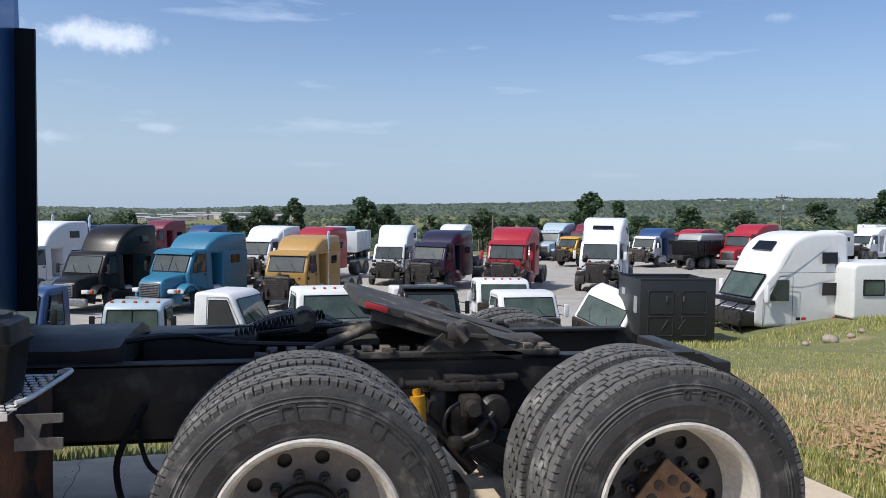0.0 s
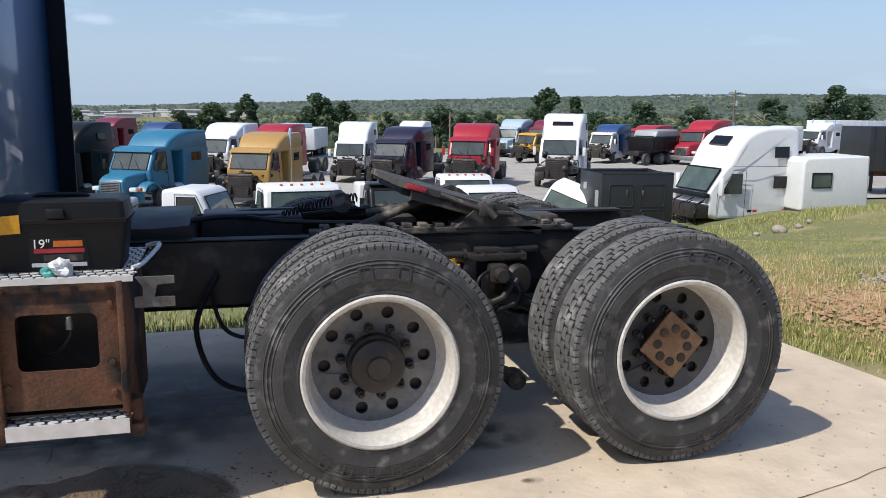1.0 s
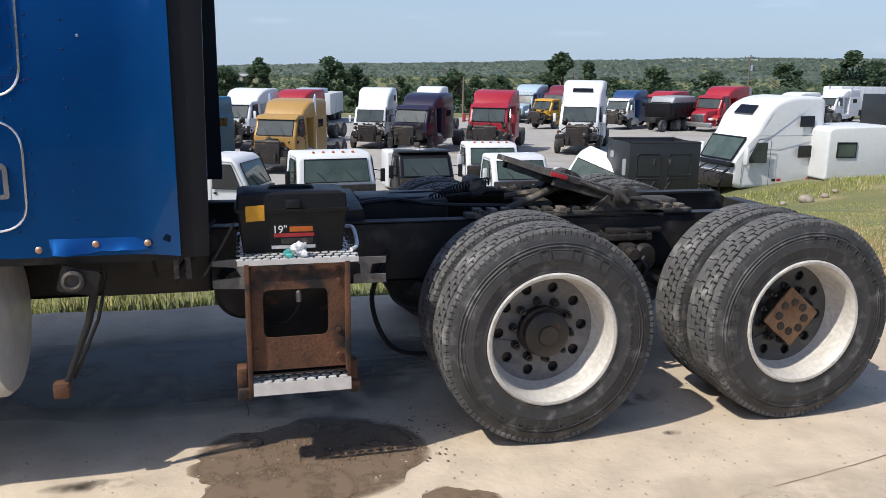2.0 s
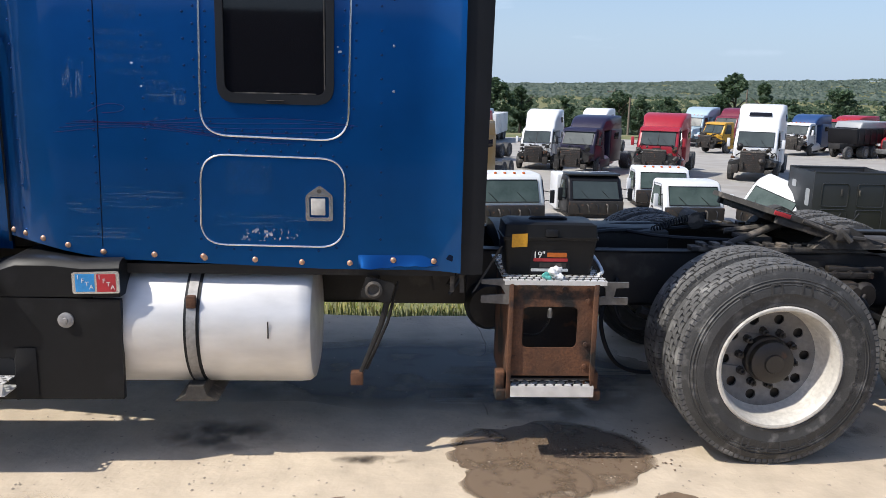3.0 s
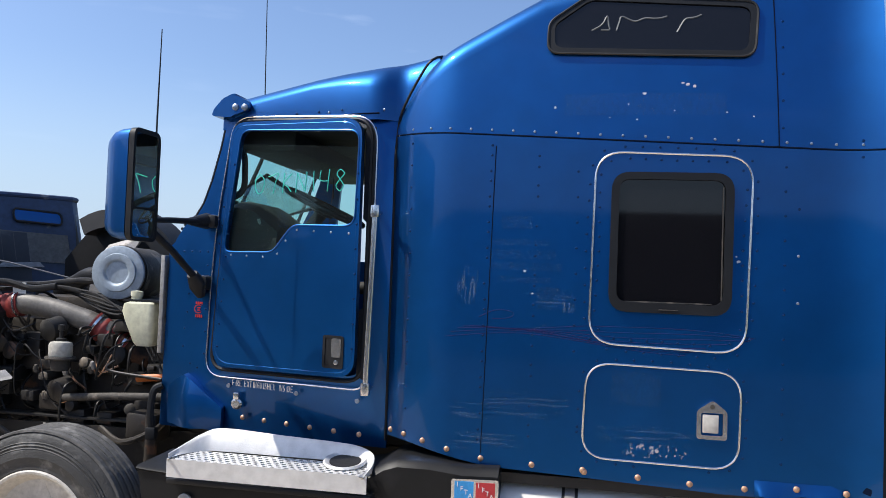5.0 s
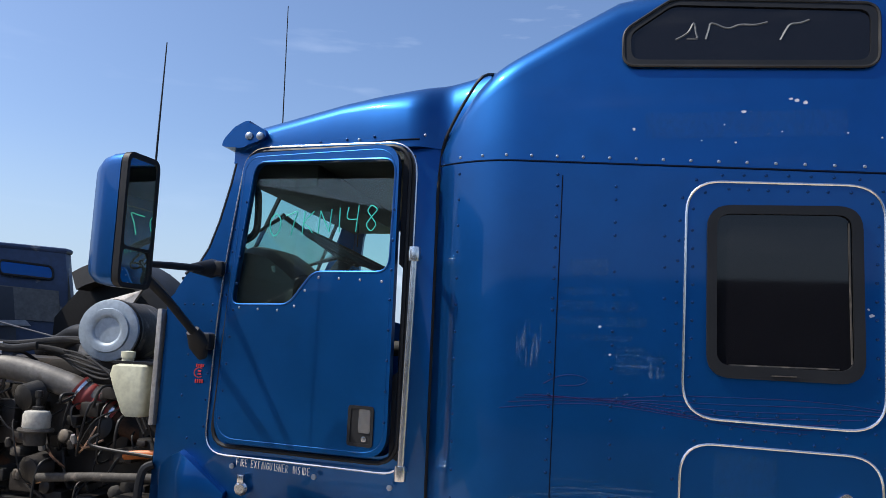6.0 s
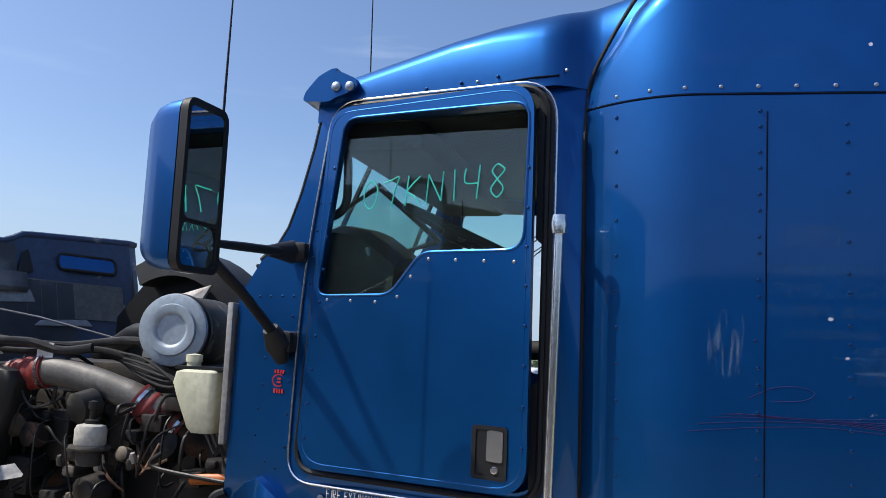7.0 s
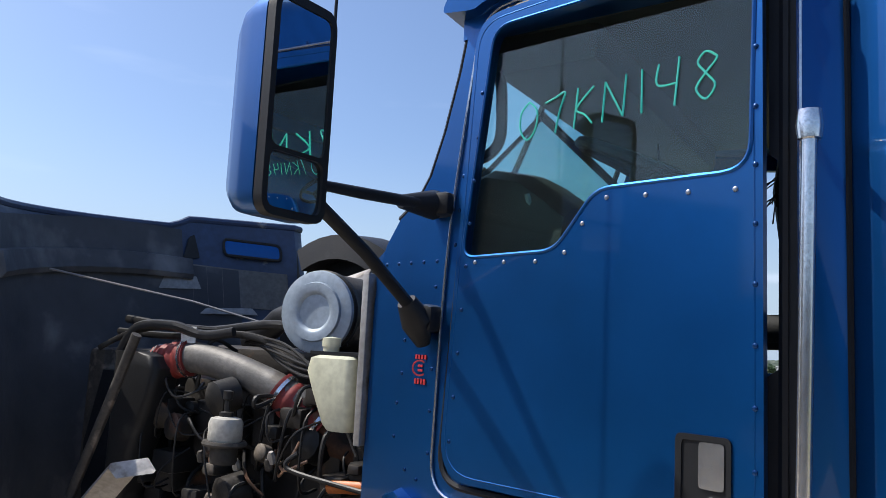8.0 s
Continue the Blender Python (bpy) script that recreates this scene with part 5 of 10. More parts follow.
# loose metal straps hanging from the sleeper's rear corner
for a, b in (((-1.615, -1.10, 1.01), (-1.611, -1.10, 0.856)), ((-1.577, -1.10, 1.0), (-1.561, -1.10, 0.853)), ((-1.375, -1.08, 1.08), (-1.505, -1.10, 0.86))):
    a, b = Vector(a), Vector(b)
    across = Vector((0.011, 0, 0)) if abs(a.x - b.x) < 0.05 else Vector((0.009, 0, 0.006))
    part("hanging_strap", loft(B(), [[p - across, p + across, p + across + Vector((0, 0.004, 0)), p - across + Vector((0, 0.004, 0))] for p in (a, a.lerp(b, 0.5) + Vector((0.004, 0.01, 0)), b)]), M_IRON, truck, "thin bent metal strap behind the sleeper", smooth=False)
# torn mounting hooks on both sides of the box
out = [(-0.92, 0.945), (-0.785, 0.945), (-0.785, 0.918), (-0.845, 0.915), (-0.855, 0.87), (-0.785, 0.868), (-0.785, 0.832), (-0.925, 0.832), (-0.925, 0.87), (-0.895, 0.875), (-0.895, 0.91)]
part("mounting_hook", sheet(B(), out, [], lambda u, v, d: Vector((u + 0.03, -1.13 + d, v - 0.025)), 0.012), M_CHARGE, step, "torn grey mounting hook", smooth=False)
out = [(-1.34, 0.96), (-1.49, 0.945), (-1.49, 0.925), (-1.40, 0.92), (-1.375, 0.88), (-1.49, 0.865), (-1.49, 0.83), (-1.36, 0.83), (-1.335, 0.9)]
part("mounting_hook", sheet(B(), out, [], lambda u, v, d: Vector((u + 0.02, -1.15 + d - 0.2 * (u + 1.34), v - 0.02)), 0.012), M_CHARGE, step, "torn grey mounting hook", smooth=False)
bm = rod(B(), smooth_line([(-0.90, -0.62, 0.95), (-0.862, -0.64, 0.962), (-0.84, -0.70, 0.966), (-0.852, -0.9, 0.962), (-0.872, -1.06, 0.955), (-0.90, -1.1, 0.95)], 5), 0.009, 8)
part("bent_handle", bm, M_STEP, step, "bent silver grab handle")

# sleeper
SEAM = lambda x: 2.540 - 0.046 * (x + 3.6)


def s_half(x):
    """Half width of the sleeper along its length."""
    if x < -3.37:
        return 1.148 - 1.26 * (x + 3.37) ** 2
    if x > -1.79:
        return 1.148 + 1.45 * (x + 1.79) ** 2
    return 1.148


def s_bottom(x):
    return 0.975 + 0.03 * smooth01((-2.2 - x) / 0.8) + 0.085 * smooth01((-3.1 - x) / 0.6)


ROOF_LINE = ((-3.72, 2.60), (-3.66, 2.74), (-3.56, 2.875), (-3.47, 2.95), (-3.2, 3.105), (-2.97, 3.235), (-2.8, 3.285), (-2.3, 3.32), (-1.5, 3.34))


def s_roof(x):
    """Height of the roof's shoulder along the sleeper."""
    for (x0, z0), (x1, z1) in zip(ROOF_LINE, ROOF_LINE[1:]):
        if x <= x1:
            return z0 + (z1 - z0) * (x - x0) / (x1 - x0)
    return 3.34


def s_side(x, z):
    """The y of the sleeper's near wall."""
    lean = 0.09 * max(0.0, (z - 2.5) / 0.75) ** 1.4
    return -(s_half(x) - lean)


def sleeper_ring(x, z0, z1):
    """One section: up the near side, over, and down the far side."""
    zs = [z0 + (z1 - z0) * k / 9 for k in range(10)]
    left = [(s_side(x, z), z) for z in zs]
    return left


bm = B()
xs = [-3.72, -3.70, -3.68, -3.66, -3.64, -3.62, -3.6, -3.57, -3.54, -3.51, -3.48, -3.45, -3.42, -3.39, -3.36, -3.32, -3.2, -3.0, -2.6, -2.2, -1.92, -1.88, -1.84, -1.80, -1.76, -1.72, -1.68, -1.64, -1.6, -1.58]
rings = []
for x in xs:
    left = sleeper_ring(x, s_bottom(x), SEAM(x) - 0.004)
    rings.append([(x, y, z) for y, z in left] + [(x, -y, z) for y, z in left[::-1]])
loft(bm, rings)
sleeper = part("sleeper_body", bm, M_BLUE, truck, "blue riveted aluminium sleeper compartment")

bm, rings = B(), []
for x in xs:
    z1 = max(s_roof(x), SEAM(x) + 0.03)
    h = z1 - SEAM(x)
    r = min(0.13, h * 0.6)
    left = [(s_side(x, z), z) for z in [SEAM(x) + 0.004 + (h - r) * k / 6 for k in range(7)]]
    yt, zt = left[-1]
    arc = [(yt + r * (1 - math.cos(a)), zt + r * math.sin(a)) for a in (math.pi / 2 * k / 7 for k in range(1, 8))]
    ya, za = arc[-1]
    top = [(ya * (1 - k / 5), za + (0.10 if x > -3.0 else 0.05) * (1 - (1 - k / 5) ** 2)) for k in range(1, 5)]
    half = left + arc + top
    rings.append([(x, y, z) for y, z in half] + [(x, 0, za + (0.10 if x > -3.0 else 0.05))] + [(x, -y, z) for y, z in half[::-1]])
loft(bm, rings)
roof = part("sleeper_roof", bm, M_BLUE, truck, "blue raised aerodynamic sleeper roof")


def on_side(x, z, out=0.0):
    return Vector((x, s_side(x, z) - out, z))


def strip(pts, r, closed=False, seg=6):
    return rod(B(), pts, r, seg, closed)


part("roof_seam", strip([on_side(x, SEAM(x), -0.001) for x in np.arange(-3.70, -1.58, 0.05)], 0.003), M_SEAM, sleeper)
part("panel_seam", strip([on_side(-3.205 - 0.03 * (2.5 - z) / 1.5, z, -0.0005) for z in np.arange(1.07, 2.5, 0.05)], 0.0026), M_SEAM, sleeper)
part("panel_seam", strip([on_side(-1.985 - 0.03 * (z - 2.46), z, 0.001) for z in np.arange(2.47, 3.24, 0.05)], 0.0025), M_SEAM, roof)

# the dark gasket between cab and sleeper
gasket = [on_side(-3.722, z, 0.004) for z in np.arange(1.06, 2.56, 0.1)]
gasket += [Vector((x, s_side(x, z) + 0.01, z)) for x, z in ((-3.71, 2.63), (-3.67, 2.72), (-3.60, 2.83), (-3.54, 2.90))]
gasket += [Vector((-3.50, -0.88, 2.965)), Vector((-3.46, -0.5, 3.02)), Vector((-3.45, 0, 3.03))]
part("gasket", strip(smooth_line(gasket, 3), 0.0065), M_TRIMBLACK, sleeper, "brown-black rubber gasket between cab and sleeper")

# side window, its bright outline and the luggage door
wout = rounded([(-2.686, 1.736), (-2.168, 1.732), (-2.164, 2.350), (-2.682, 2.354)], 0.085, 6)
win = rounded([(-2.652, 1.780), (-2.204, 1.776), (-2.200, 2.318), (-2.648, 2.322)], 0.05, 5)
bm = sheet(B(), wout, [win], lambda u, v, d: Vector((u, -1.148 - 0.018 + d, v)), 0.02)
swin = part("side_window", bm, M_TRIMBLACK, sleeper, "square sleeper window in a black rubber frame")
bm = sheet(B(), win, [], lambda u, v, d: Vector((u, -1.148 - 0.006 + d, v)), 0.005)
part("pane", bm, M_TINT, swin, "dark tinted glass pane")
part("sash", box(B(), -2.212, -2.207, -1.159, -1.154, 1.80, 2.29), M_IRON, swin, smooth=False)
part("sash", box(B(), -2.61, -2.25, -1.159, -1.154, 1.779, 1.784), M_IRON, swin, smooth=False)
part("drain_slot", box(B(), -2.47, -2.39, -1.170, -1.1655, 1.748, 1.752), M_IRON, swin, smooth=False)
trim = rounded([(-2.768, 1.592), (-2.106, 1.574), (-2.086, 2.424), (-2.752, 2.446)], 0.125, 8)
part("bright_trim", strip([on_side(u, v, 0.001) for u, v in trim], 0.0048, True), M_CHROME, sleeper, "thin bright outline round the window panel")
trim2 = rounded([(-2.785, 1.088), (-2.126, 1.080), (-2.118, 1.492), (-2.772, 1.505)], 0.115, 8)
bm = sheet(B(), trim2, [], lambda u, v, d: Vector((u, -1.150 + d, v)), 0.002)
ldoor = part("luggage_door", bm, M_BLUE, sleeper, "blue luggage compartment door with scuffed lower edge")
part("bright_trim", strip([on_side(u, v, 0.002) for u, v in trim2], 0.0046, True), M_CHROME, ldoor, "thin bright outline of the luggage door")
bm = sheet(B(), rounded([(-2.30, 1.205), (-2.175, 1.205), (-2.175, 1.325), (-2.235, 1.372), (-2.30, 1.325)], 0.014, 3), [rounded([(-2.282, 1.222), (-2.193, 1.222), (-2.193, 1.318), (-2.282, 1.318)], 0.008, 2)], lambda u, v, d: Vector((u, -1.163 + d, v)), 0.012)
latch = part("latch", bm, M_CHROME, ldoor, "bright metal paddle latch")
bm = box(B(), -2.276, -2.21, -1.162, -1.153, 1.232, 1.31, 0.003)
part("paddle", bm, M_RIM, latch)
bm = lathe(B(), [(0.011, 0), (0.01, -0.006), (0, -0.008)], (-2.237, -1.162, 1.345), (0, 1, 0), 10)
part("lock", bm, M_IRON, latch)
bm = sheet(B(), [(-2.665, 1.325), (-2.447, 1.33), (-2.452, 1.472), (-2.66, 1.477)], [], lambda u, v, d: Vector((u, -1.1525 + d, v)), 0.001)
part("faded_patch", bm, M_GHOST, ldoor, "faded square where a decal was peeled off")

# upper window
up = rounded([(-2.985, 2.905), (-2.085, 2.868), (-2.068, 3.125), (-2.80, 3.185), (-2.985, 3.055)], [0.05, 0.06, 0.06, 0.04, 0.04], 5)
upi = rounded([(-2.955, 2.930), (-2.113, 2.895), (-2.098, 3.10), (-2.80, 3.158), (-2.958, 3.042)], [0.04, 0.05, 0.05, 0.03, 0.03], 5)
bm = sheet(B(), up, [upi], lambda u, v, d: Vector((u, s_side(u, v) - 0.012 + d, v)), 0.018)
uwin = part("upper_window", bm, M_TRIMBLACK, roof, "long dark upper sleeper window")
bm = sheet(B(), upi, [], lambda u, v, d: Vector((u, s_side(u, v) - 0.004 + d, v)), 0.004)
part("pane", bm, M_TINT, uwin, "dark tinted glass pane with pale strokes")
part("rim_trim", strip([on_side(u, v, 0.012) for u, v in up], 0.006, True), M_FRAME, uwin)
# three pale curved strokes laid on the pane
for pts in ([(-2.79, 3.009), (-2.745, 3.037), (-2.722, 3.077), (-2.715, 3.037), (-2.712, 3.012), (-2.75, 3.012)], [(-2.68, 3.006), (-2.668, 3.047), (-2.656, 3.073), (-2.60, 3.049), (-2.555, 3.062), (-2.50, 3.059), (-2.457, 3.068)], [(-2.414, 2.991), (-2.39, 3.037), (-2.374, 3.055), (-2.34, 3.059), (-2.309, 3.071)]):
    part("smear", rod(B(), smooth_line([on_side(u, v, 0.0035) for u, v in pts], 5), 0.0045, 4), M_GHOSTLY, uwin, "pale curved stroke on the glass")
# broken marker light and torn cap along the roof's edge
bm = box(B(), -2.55, -2.42, -1.03, -0.99, 3.24, 3.275, 0.006)
part("marker_light", bm, M_PAPER, roof, "broken white marker light on the roof edge")
bm = box(B(), -1.95, -1.60, -1.035, -1.0, 3.25, 3.29, 0.008)
part("roof_trim", bm, M_PAPER, roof, "chalky white strip along the roof edge")

# rear side extender
bm = loft(B(), [[(-1.600, -1.135, z), (-1.592, -1.195, z), (-1.53, -1.195, z), (-1.475 + 0.01 * k, -1.180, z), (-1.475 + 0.01 * k, -1.135, z)] for k, z in ((0, 0.965), (1, 1.6), (2, 2.2), (2.4, 2.56), (2.2, 2.575))])
part("side_extender", bm, M_TRIMBLACK, truck, "black rubber side extender behind the sleeper")
bm = loft(B(), [[(-1.600, 1.125, z), (-1.475, 1.125, z), (-1.475, 1.150, z), (-1.595, 1.150, z)] for z in (0.965, 2.575)])
part("side_extender", bm, M_TRIMBLACK, truck)
bm = box(B(), -1.585, -1.565, -1.08, 1.08, 0.98, 3.2, 0.004)
part("sleeper_back", bm, M_BLUE, truck)

# crumpled lower rear corner of the sleeper
bm, rows = B(), []
for i in range(33):
    u = i / 32
    x = -2.06 + 0.46 * u
    flare = 0.012 + 0.020 * math.exp(-((u - 0.10) / 0.13) ** 2) + 0.010 * math.exp(-((u - 0.62) / 0.16) ** 2)
    flare *= smooth01(u / 0.03) * smooth01((1.0 - u) / 0.1)
    z0 = 0.985 + 0.012 * smooth01((u - 0.2) / 0.3) + 0.012 * smooth01((u - 0.75) / 0.2) + 0.002 * math.sin(i * 1.1)
    rows.append([(x, -1.150, 1.046), (x, -1.151 - flare * 0.25, 1.030), (x, -1.151 - flare * 0.7, 1.008), (x, -1.152 - flare, z0), (x, -1.147 - flare, z0 - 0.003), (x, -1.135, 1.0)])
loft(bm, rows, caps=False, closed=False)
part("crumpled_edge", bm, M_BLUE, sleeper, "bent and crumpled lower skirt edge")

part("torn_corner", sheet(B(), rounded([(-1.648, 1.036), (-1.618, 1.026), (-1.614, 1.054), (-1.634, 1.06)], 0.005, 3), [], lambda u, v, d: on_side(u, v, 0.0015 - d), 0.001), M_SEAM, sleeper, "dark tear at the corner of the skirt")
# rivets, each a small dome on the panels
RIV, BARE, COP = (part("rivet", lathe(B(), [(0.0066, 0.001), (0.0055, -0.0022), (0.003, -0.0036), (0, -0.004)], seg=8), mm, sleeper) for mm in (M_RIVET, M_RIVET_BARE, M_RIVET_BARE))
BOLT = part("bolt_head", lathe(B(), [(0.0135, 0.002), (0.0135, -0.003), (0.0095, -0.007), (0.0045, -0.009), (0, -0.0092)], seg=12), M_COPPER, sleeper)
RIV.location, BARE.location, COP.location, BOLT.location = on_side(-1.9, 2.2), on_side(-1.9, 2.0), on_side(-1.9, 1.8), on_side(-2.77, 1.022)
rv = random.Random(8)


def rivets(points, src, parent=sleeper, name="rivet"):
    for p in points:
        q = repeat(src, name, parent, Matrix.Translation(p))


rivets([on_side(x, SEAM(x) + 0.022) for x in np.arange(-3.62, -1.65, 0.098)], BARE, roof)
for zc in np.arange(1.13, 2.47, 0.118):
    rivets([on_side(-3.222 - 0.03 * (2.5 - zc) / 1.5, zc), on_side(-3.222 - 0.03 * (2.5 - zc) / 1.5, zc + 0.045)] if rv.random() < 0.75 else [on_side(-3.222 - 0.02, zc)], RIV)
for zc in np.arange(1.16, 2.46, 0.135):
    rivets([on_side(-3.005 - 0.012 * (2.5 - zc), zc), on_side(-3.005 - 0.012 * (2.5 - zc), zc + 0.05)] if rv.random() < 0.6 else [on_side(-3.005 - 0.012 * (2.5 - zc), zc)], RIV)
rivets([on_side(-3.62 + 0.01 * (2.5 - z), z) for z in np.arange(1.13, 2.5, 0.105)], RIV)
rivets([on_side(-1.955, z) for z in np.arange(1.12, 2.45, 0.105)], RIV)
rivets([on_side(-2.83, z) for z in np.arange(1.55, 2.45, 0.115)], RIV)
rivets([on_side(-1.66, z) for z in (2.42, 2.49)], RIV)
rivets([on_side(-1.97, z) for z in np.arange(2.55, 3.1, 0.12)], RIV, roof)
for lp, off in ((trim, 0.028), (trim2, 0.026)):
    cx, cz = sum(p[0] for p in lp) / len(lp), sum(p[1] for p in lp) / len(lp)
    dense = []
    for a, b in zip(lp, lp[1:] + lp[:1]):
        n = max(1, int(math.dist(a, b) / 0.01))
        dense += [(a[0] + (b[0] - a[0]) * k / n, a[1] + (b[1] - a[1]) * k / n) for k in range(n)]
    for u, v in dense[::7]:
        d = Vector((u - cx, v - cz)).normalized()
        for sgn in ((1, -1) if lp is trim else (1,)):
            x, z = u + sgn * off * d.x, v + sgn * off * d.y
            if z > 1.06:
                rivets([on_side(x, z)], RIV)
for x in (-3.69, -3.61, -3.51, -3.39, -3.232, -3.001, -2.777, -2.539, -2.322, -2.098, -1.894, -1.704):
    rivets([on_side(x, s_bottom(x) + (0.048 if -2.0 < x < -1.6 else 0.030), 0.010 if -2.0 < x < -1.6 else 0)], BOLT, sleeper, "bolt_head")

# rubbed places, peeled decals and faded pinstripes
for x, z, w, h, mm in ((-3.315, 1.83, 0.05, 0.09, M_RUB_UP), (-2.94, 1.785, 0.11, 0.045, M_RUB_ALONG), (-2.86, 1.77, 0.04, 0.05, M_RUB_UP), (-3.04, 1.30, 0.20, 0.06, M_RUB_ALONG), (-3.28, 1.26, 0.10, 0.04, M_RUB_ALONG), (-3.2, 1.13, 0.16, 0.035, M_RUB_ALONG), (-2.5, 1.2, 0.22, 0.04, M_RUB_ALONG), (-3.33, 1.10, 0.07, 0.03, M_RUB_ALONG)):
    part("scuff", sheet(B(), [(x - w, z - h), (x + w, z - h), (x + w, z + h), (x - w, z + h)], [], lambda u, v, d: on_side(u, v, 0.0012 + (0.003 if z < 1.45 and x > -2.7 else 0) - d), 0.001), mm, sleeper, "pale rubbed scuff in the paint")
for x, z, w, h in ((-3.08, 2.03, 0.13, 0.014), (-3.07, 1.975, 0.15, 0.02), (-3.05, 1.92, 0.16, 0.018), (-3.06, 1.86, 0.12, 0.012), (-3.1, 2.12, 0.07, 0.03), (-2.95, 1.78, 0.05, 0.05), (-2.55, 2.66, 0.35, 0.05)):
    part("ghost_lettering", sheet(B(), [(x - w, z - h), (x + w, z - h), (x + w, z + h), (x - w, z + h)], [], lambda u, v, d: on_side(u, v, 0.001 - d), 0.0008), M_GHOST, roof if z > 2.5 else sleeper, "faint bar where old lettering was removed")
part("peeled_decal", sheet(B(), [(-2.61, 1.105), (-2.32, 1.105), (-2.32, 1.165), (-2.61, 1.165)], [], lambda u, v, d: on_side(u, v, 0.0045 - d), 0.001), M_PEELED, ldoor, "remains of a peeled white decal")
for x, z, s in ((-2.943, 2.648, 0.006), (-2.55, 2.71, 0.007), (-2.62, 2.66, 0.003), (-2.70, 2.60, 0.003), (-2.42, 2.63, 0.0035), (-2.09, 2.60, 0.004), (-2.364, 2.748, 0.010), (-2.335, 2.738, 0.009), (-2.385, 2.755, 0.006), (-3.06, 1.9, 0.006), (-2.74, 1.19, 0.008), (-2.14, 1.97, 0.009), (-2.15, 1.99, 0.004), (-3.02, 1.80, 0.004), (-2.58, 2.59, 0.0035), (-2.2, 2.62, 0.003)):
    out = [(x + s * math.cos(t) * rv.uniform(0.6, 1.7), z + s * math.sin(t) * rv.uniform(0.5, 1.3)) for t in (0.3, 1.6, 2.9, 4.1, 5.3)]
    part("paint_chip", sheet(B(), out, [], lambda u, v, d: on_side(u, v, 0.0012 - d), 0.001), M_WHITE_SCUFF, roof if z > 2.5 else sleeper, "small bare chip in the paint", smooth=False)
for k in range(7):
    z0 = 1.598 + 0.010 * k
    x1 = -2.12 - 0.25 * rv.random()
    line = [on_side(x, z, 0.0005) for x, z in [(-3.42 + 0.03 * k + (x1 + 3.42) * t, z0 + (0.022 * math.sin(t * 5 + k * 0.6) - 0.03 * abs(t - 0.32)) + 0.01 * k * (0.4 - abs(t - 0.4))) for t in [i / 30 for i in range(31)]]]
    part("pinstripe", rod(B(), line, 0.0009, 4), M_PINSTRIPE, sleeper, "faded dark red hand-painted pinstripe")
part("pinstripe", rod(B(), smooth_line([on_side(x, z, 0.0005) for x, z in ((-3.26, 1.685), (-3.2, 1.715), (-3.14, 1.72), (-3.10, 1.705), (-3.13, 1.685), (-3.2, 1.68))], 4), 0.0012, 4), M_PINSTRIPE, sleeper, "faded dark red hand-painted pinstripe")
for k in range(5):
    part("pinstripe_feather", rod(B(), [on_side(-3.02 + 0.012 * k, 1.635 + 0.006 * k, 0.0005), on_side(-2.985 + 0.012 * k, 1.65 + 0.004 * k, 0.0005)], 0.0014, 4), M_RUB_UP, sleeper)

# cab: narrower than the sleeper and tapering forward
CAB_K = lambda x: min(0.915, max(0.80, 0.915 + 0.045 * (x + 3.8)))


def cab_taper(p):
    k = CAB_K(p.x)
    a = smooth01((-3.35 - p.x) / 0.35)
    return Vector((p.x + 0.046 * (p.x + 3.35) * a, p.y * (1 + (k - 1) * a), p.z + 0.02 * a * smooth01((p.z - 2.2) / 0.4)))


SHAPE[0] = cab_taper
C_Y = lambda x: (-1.045 - 0.30 * (1.046 * x + 4.014) + 0.625 * (1.046 * x + 3.954 + math.hypot(1.046 * x + 3.954, 0.035))) / CAB_K(x)
R_Y = lambda x: (-1.045 - 0.30 * (1.046 * x + 4.014)) / CAB_K(x)
D_Y = lambda x: (-1.072 - 0.315 * (1.046 * x + 4.054)) / CAB_K(x)


def cab_pt(x, z, out=0.0):
    return Vector((x, C_Y(x) - out, z))


def door_pt(x, z, out=0.0):
    return Vector((x, D_Y(x) - out, z))


opening = rounded([(-4.68, 1.345), (-3.812, 1.36), (-3.812, 2.59), (-4.605, 2.62)], [0.1, 0.1, 0.1, 0.1], 6)
side = [(-5.045, 0.98), (-3.705, 1.02), (-3.705, 2.62), (-4.60, 2.68), (-4.665, 2.66), (-4.70, 2.50), (-4.75, 2.34), (-4.80, 2.22), (-4.85, 2.15), (-4.93, 2.095), (-4.985, 2.02), (-5.015, 1.94), (-5.03, 1.84)]
for s in (1, -1):
    bm = sheet(B(), side, [opening], lambda u, v, d: Vector((u, s * (C_Y(u) + d), v)), 0.025)
    cs = part("cab_side", bm, M_BLUE, truck, "blue riveted cab side panel")
    if s == 1:
        cab_near = cs
    else:
        dfar = sheet(B(), rounded([(-4.69, 1.335), (-3.85, 1.335), (-3.85, 2.6), (-4.62, 2.62)], 0.1, 6), [rounded([(-4.6, 1.96), (-4.3, 1.95), (-4.2, 1.66), (-3.87, 1.66), (-3.87, 2.53), (-4.56, 2.54)], 0.06, 4)], lambda u, v, d: Vector((u, -C_Y(u) + 0.03 - d, v)), 0.04)
        part("far_door", dfar, M_BLUE, truck)
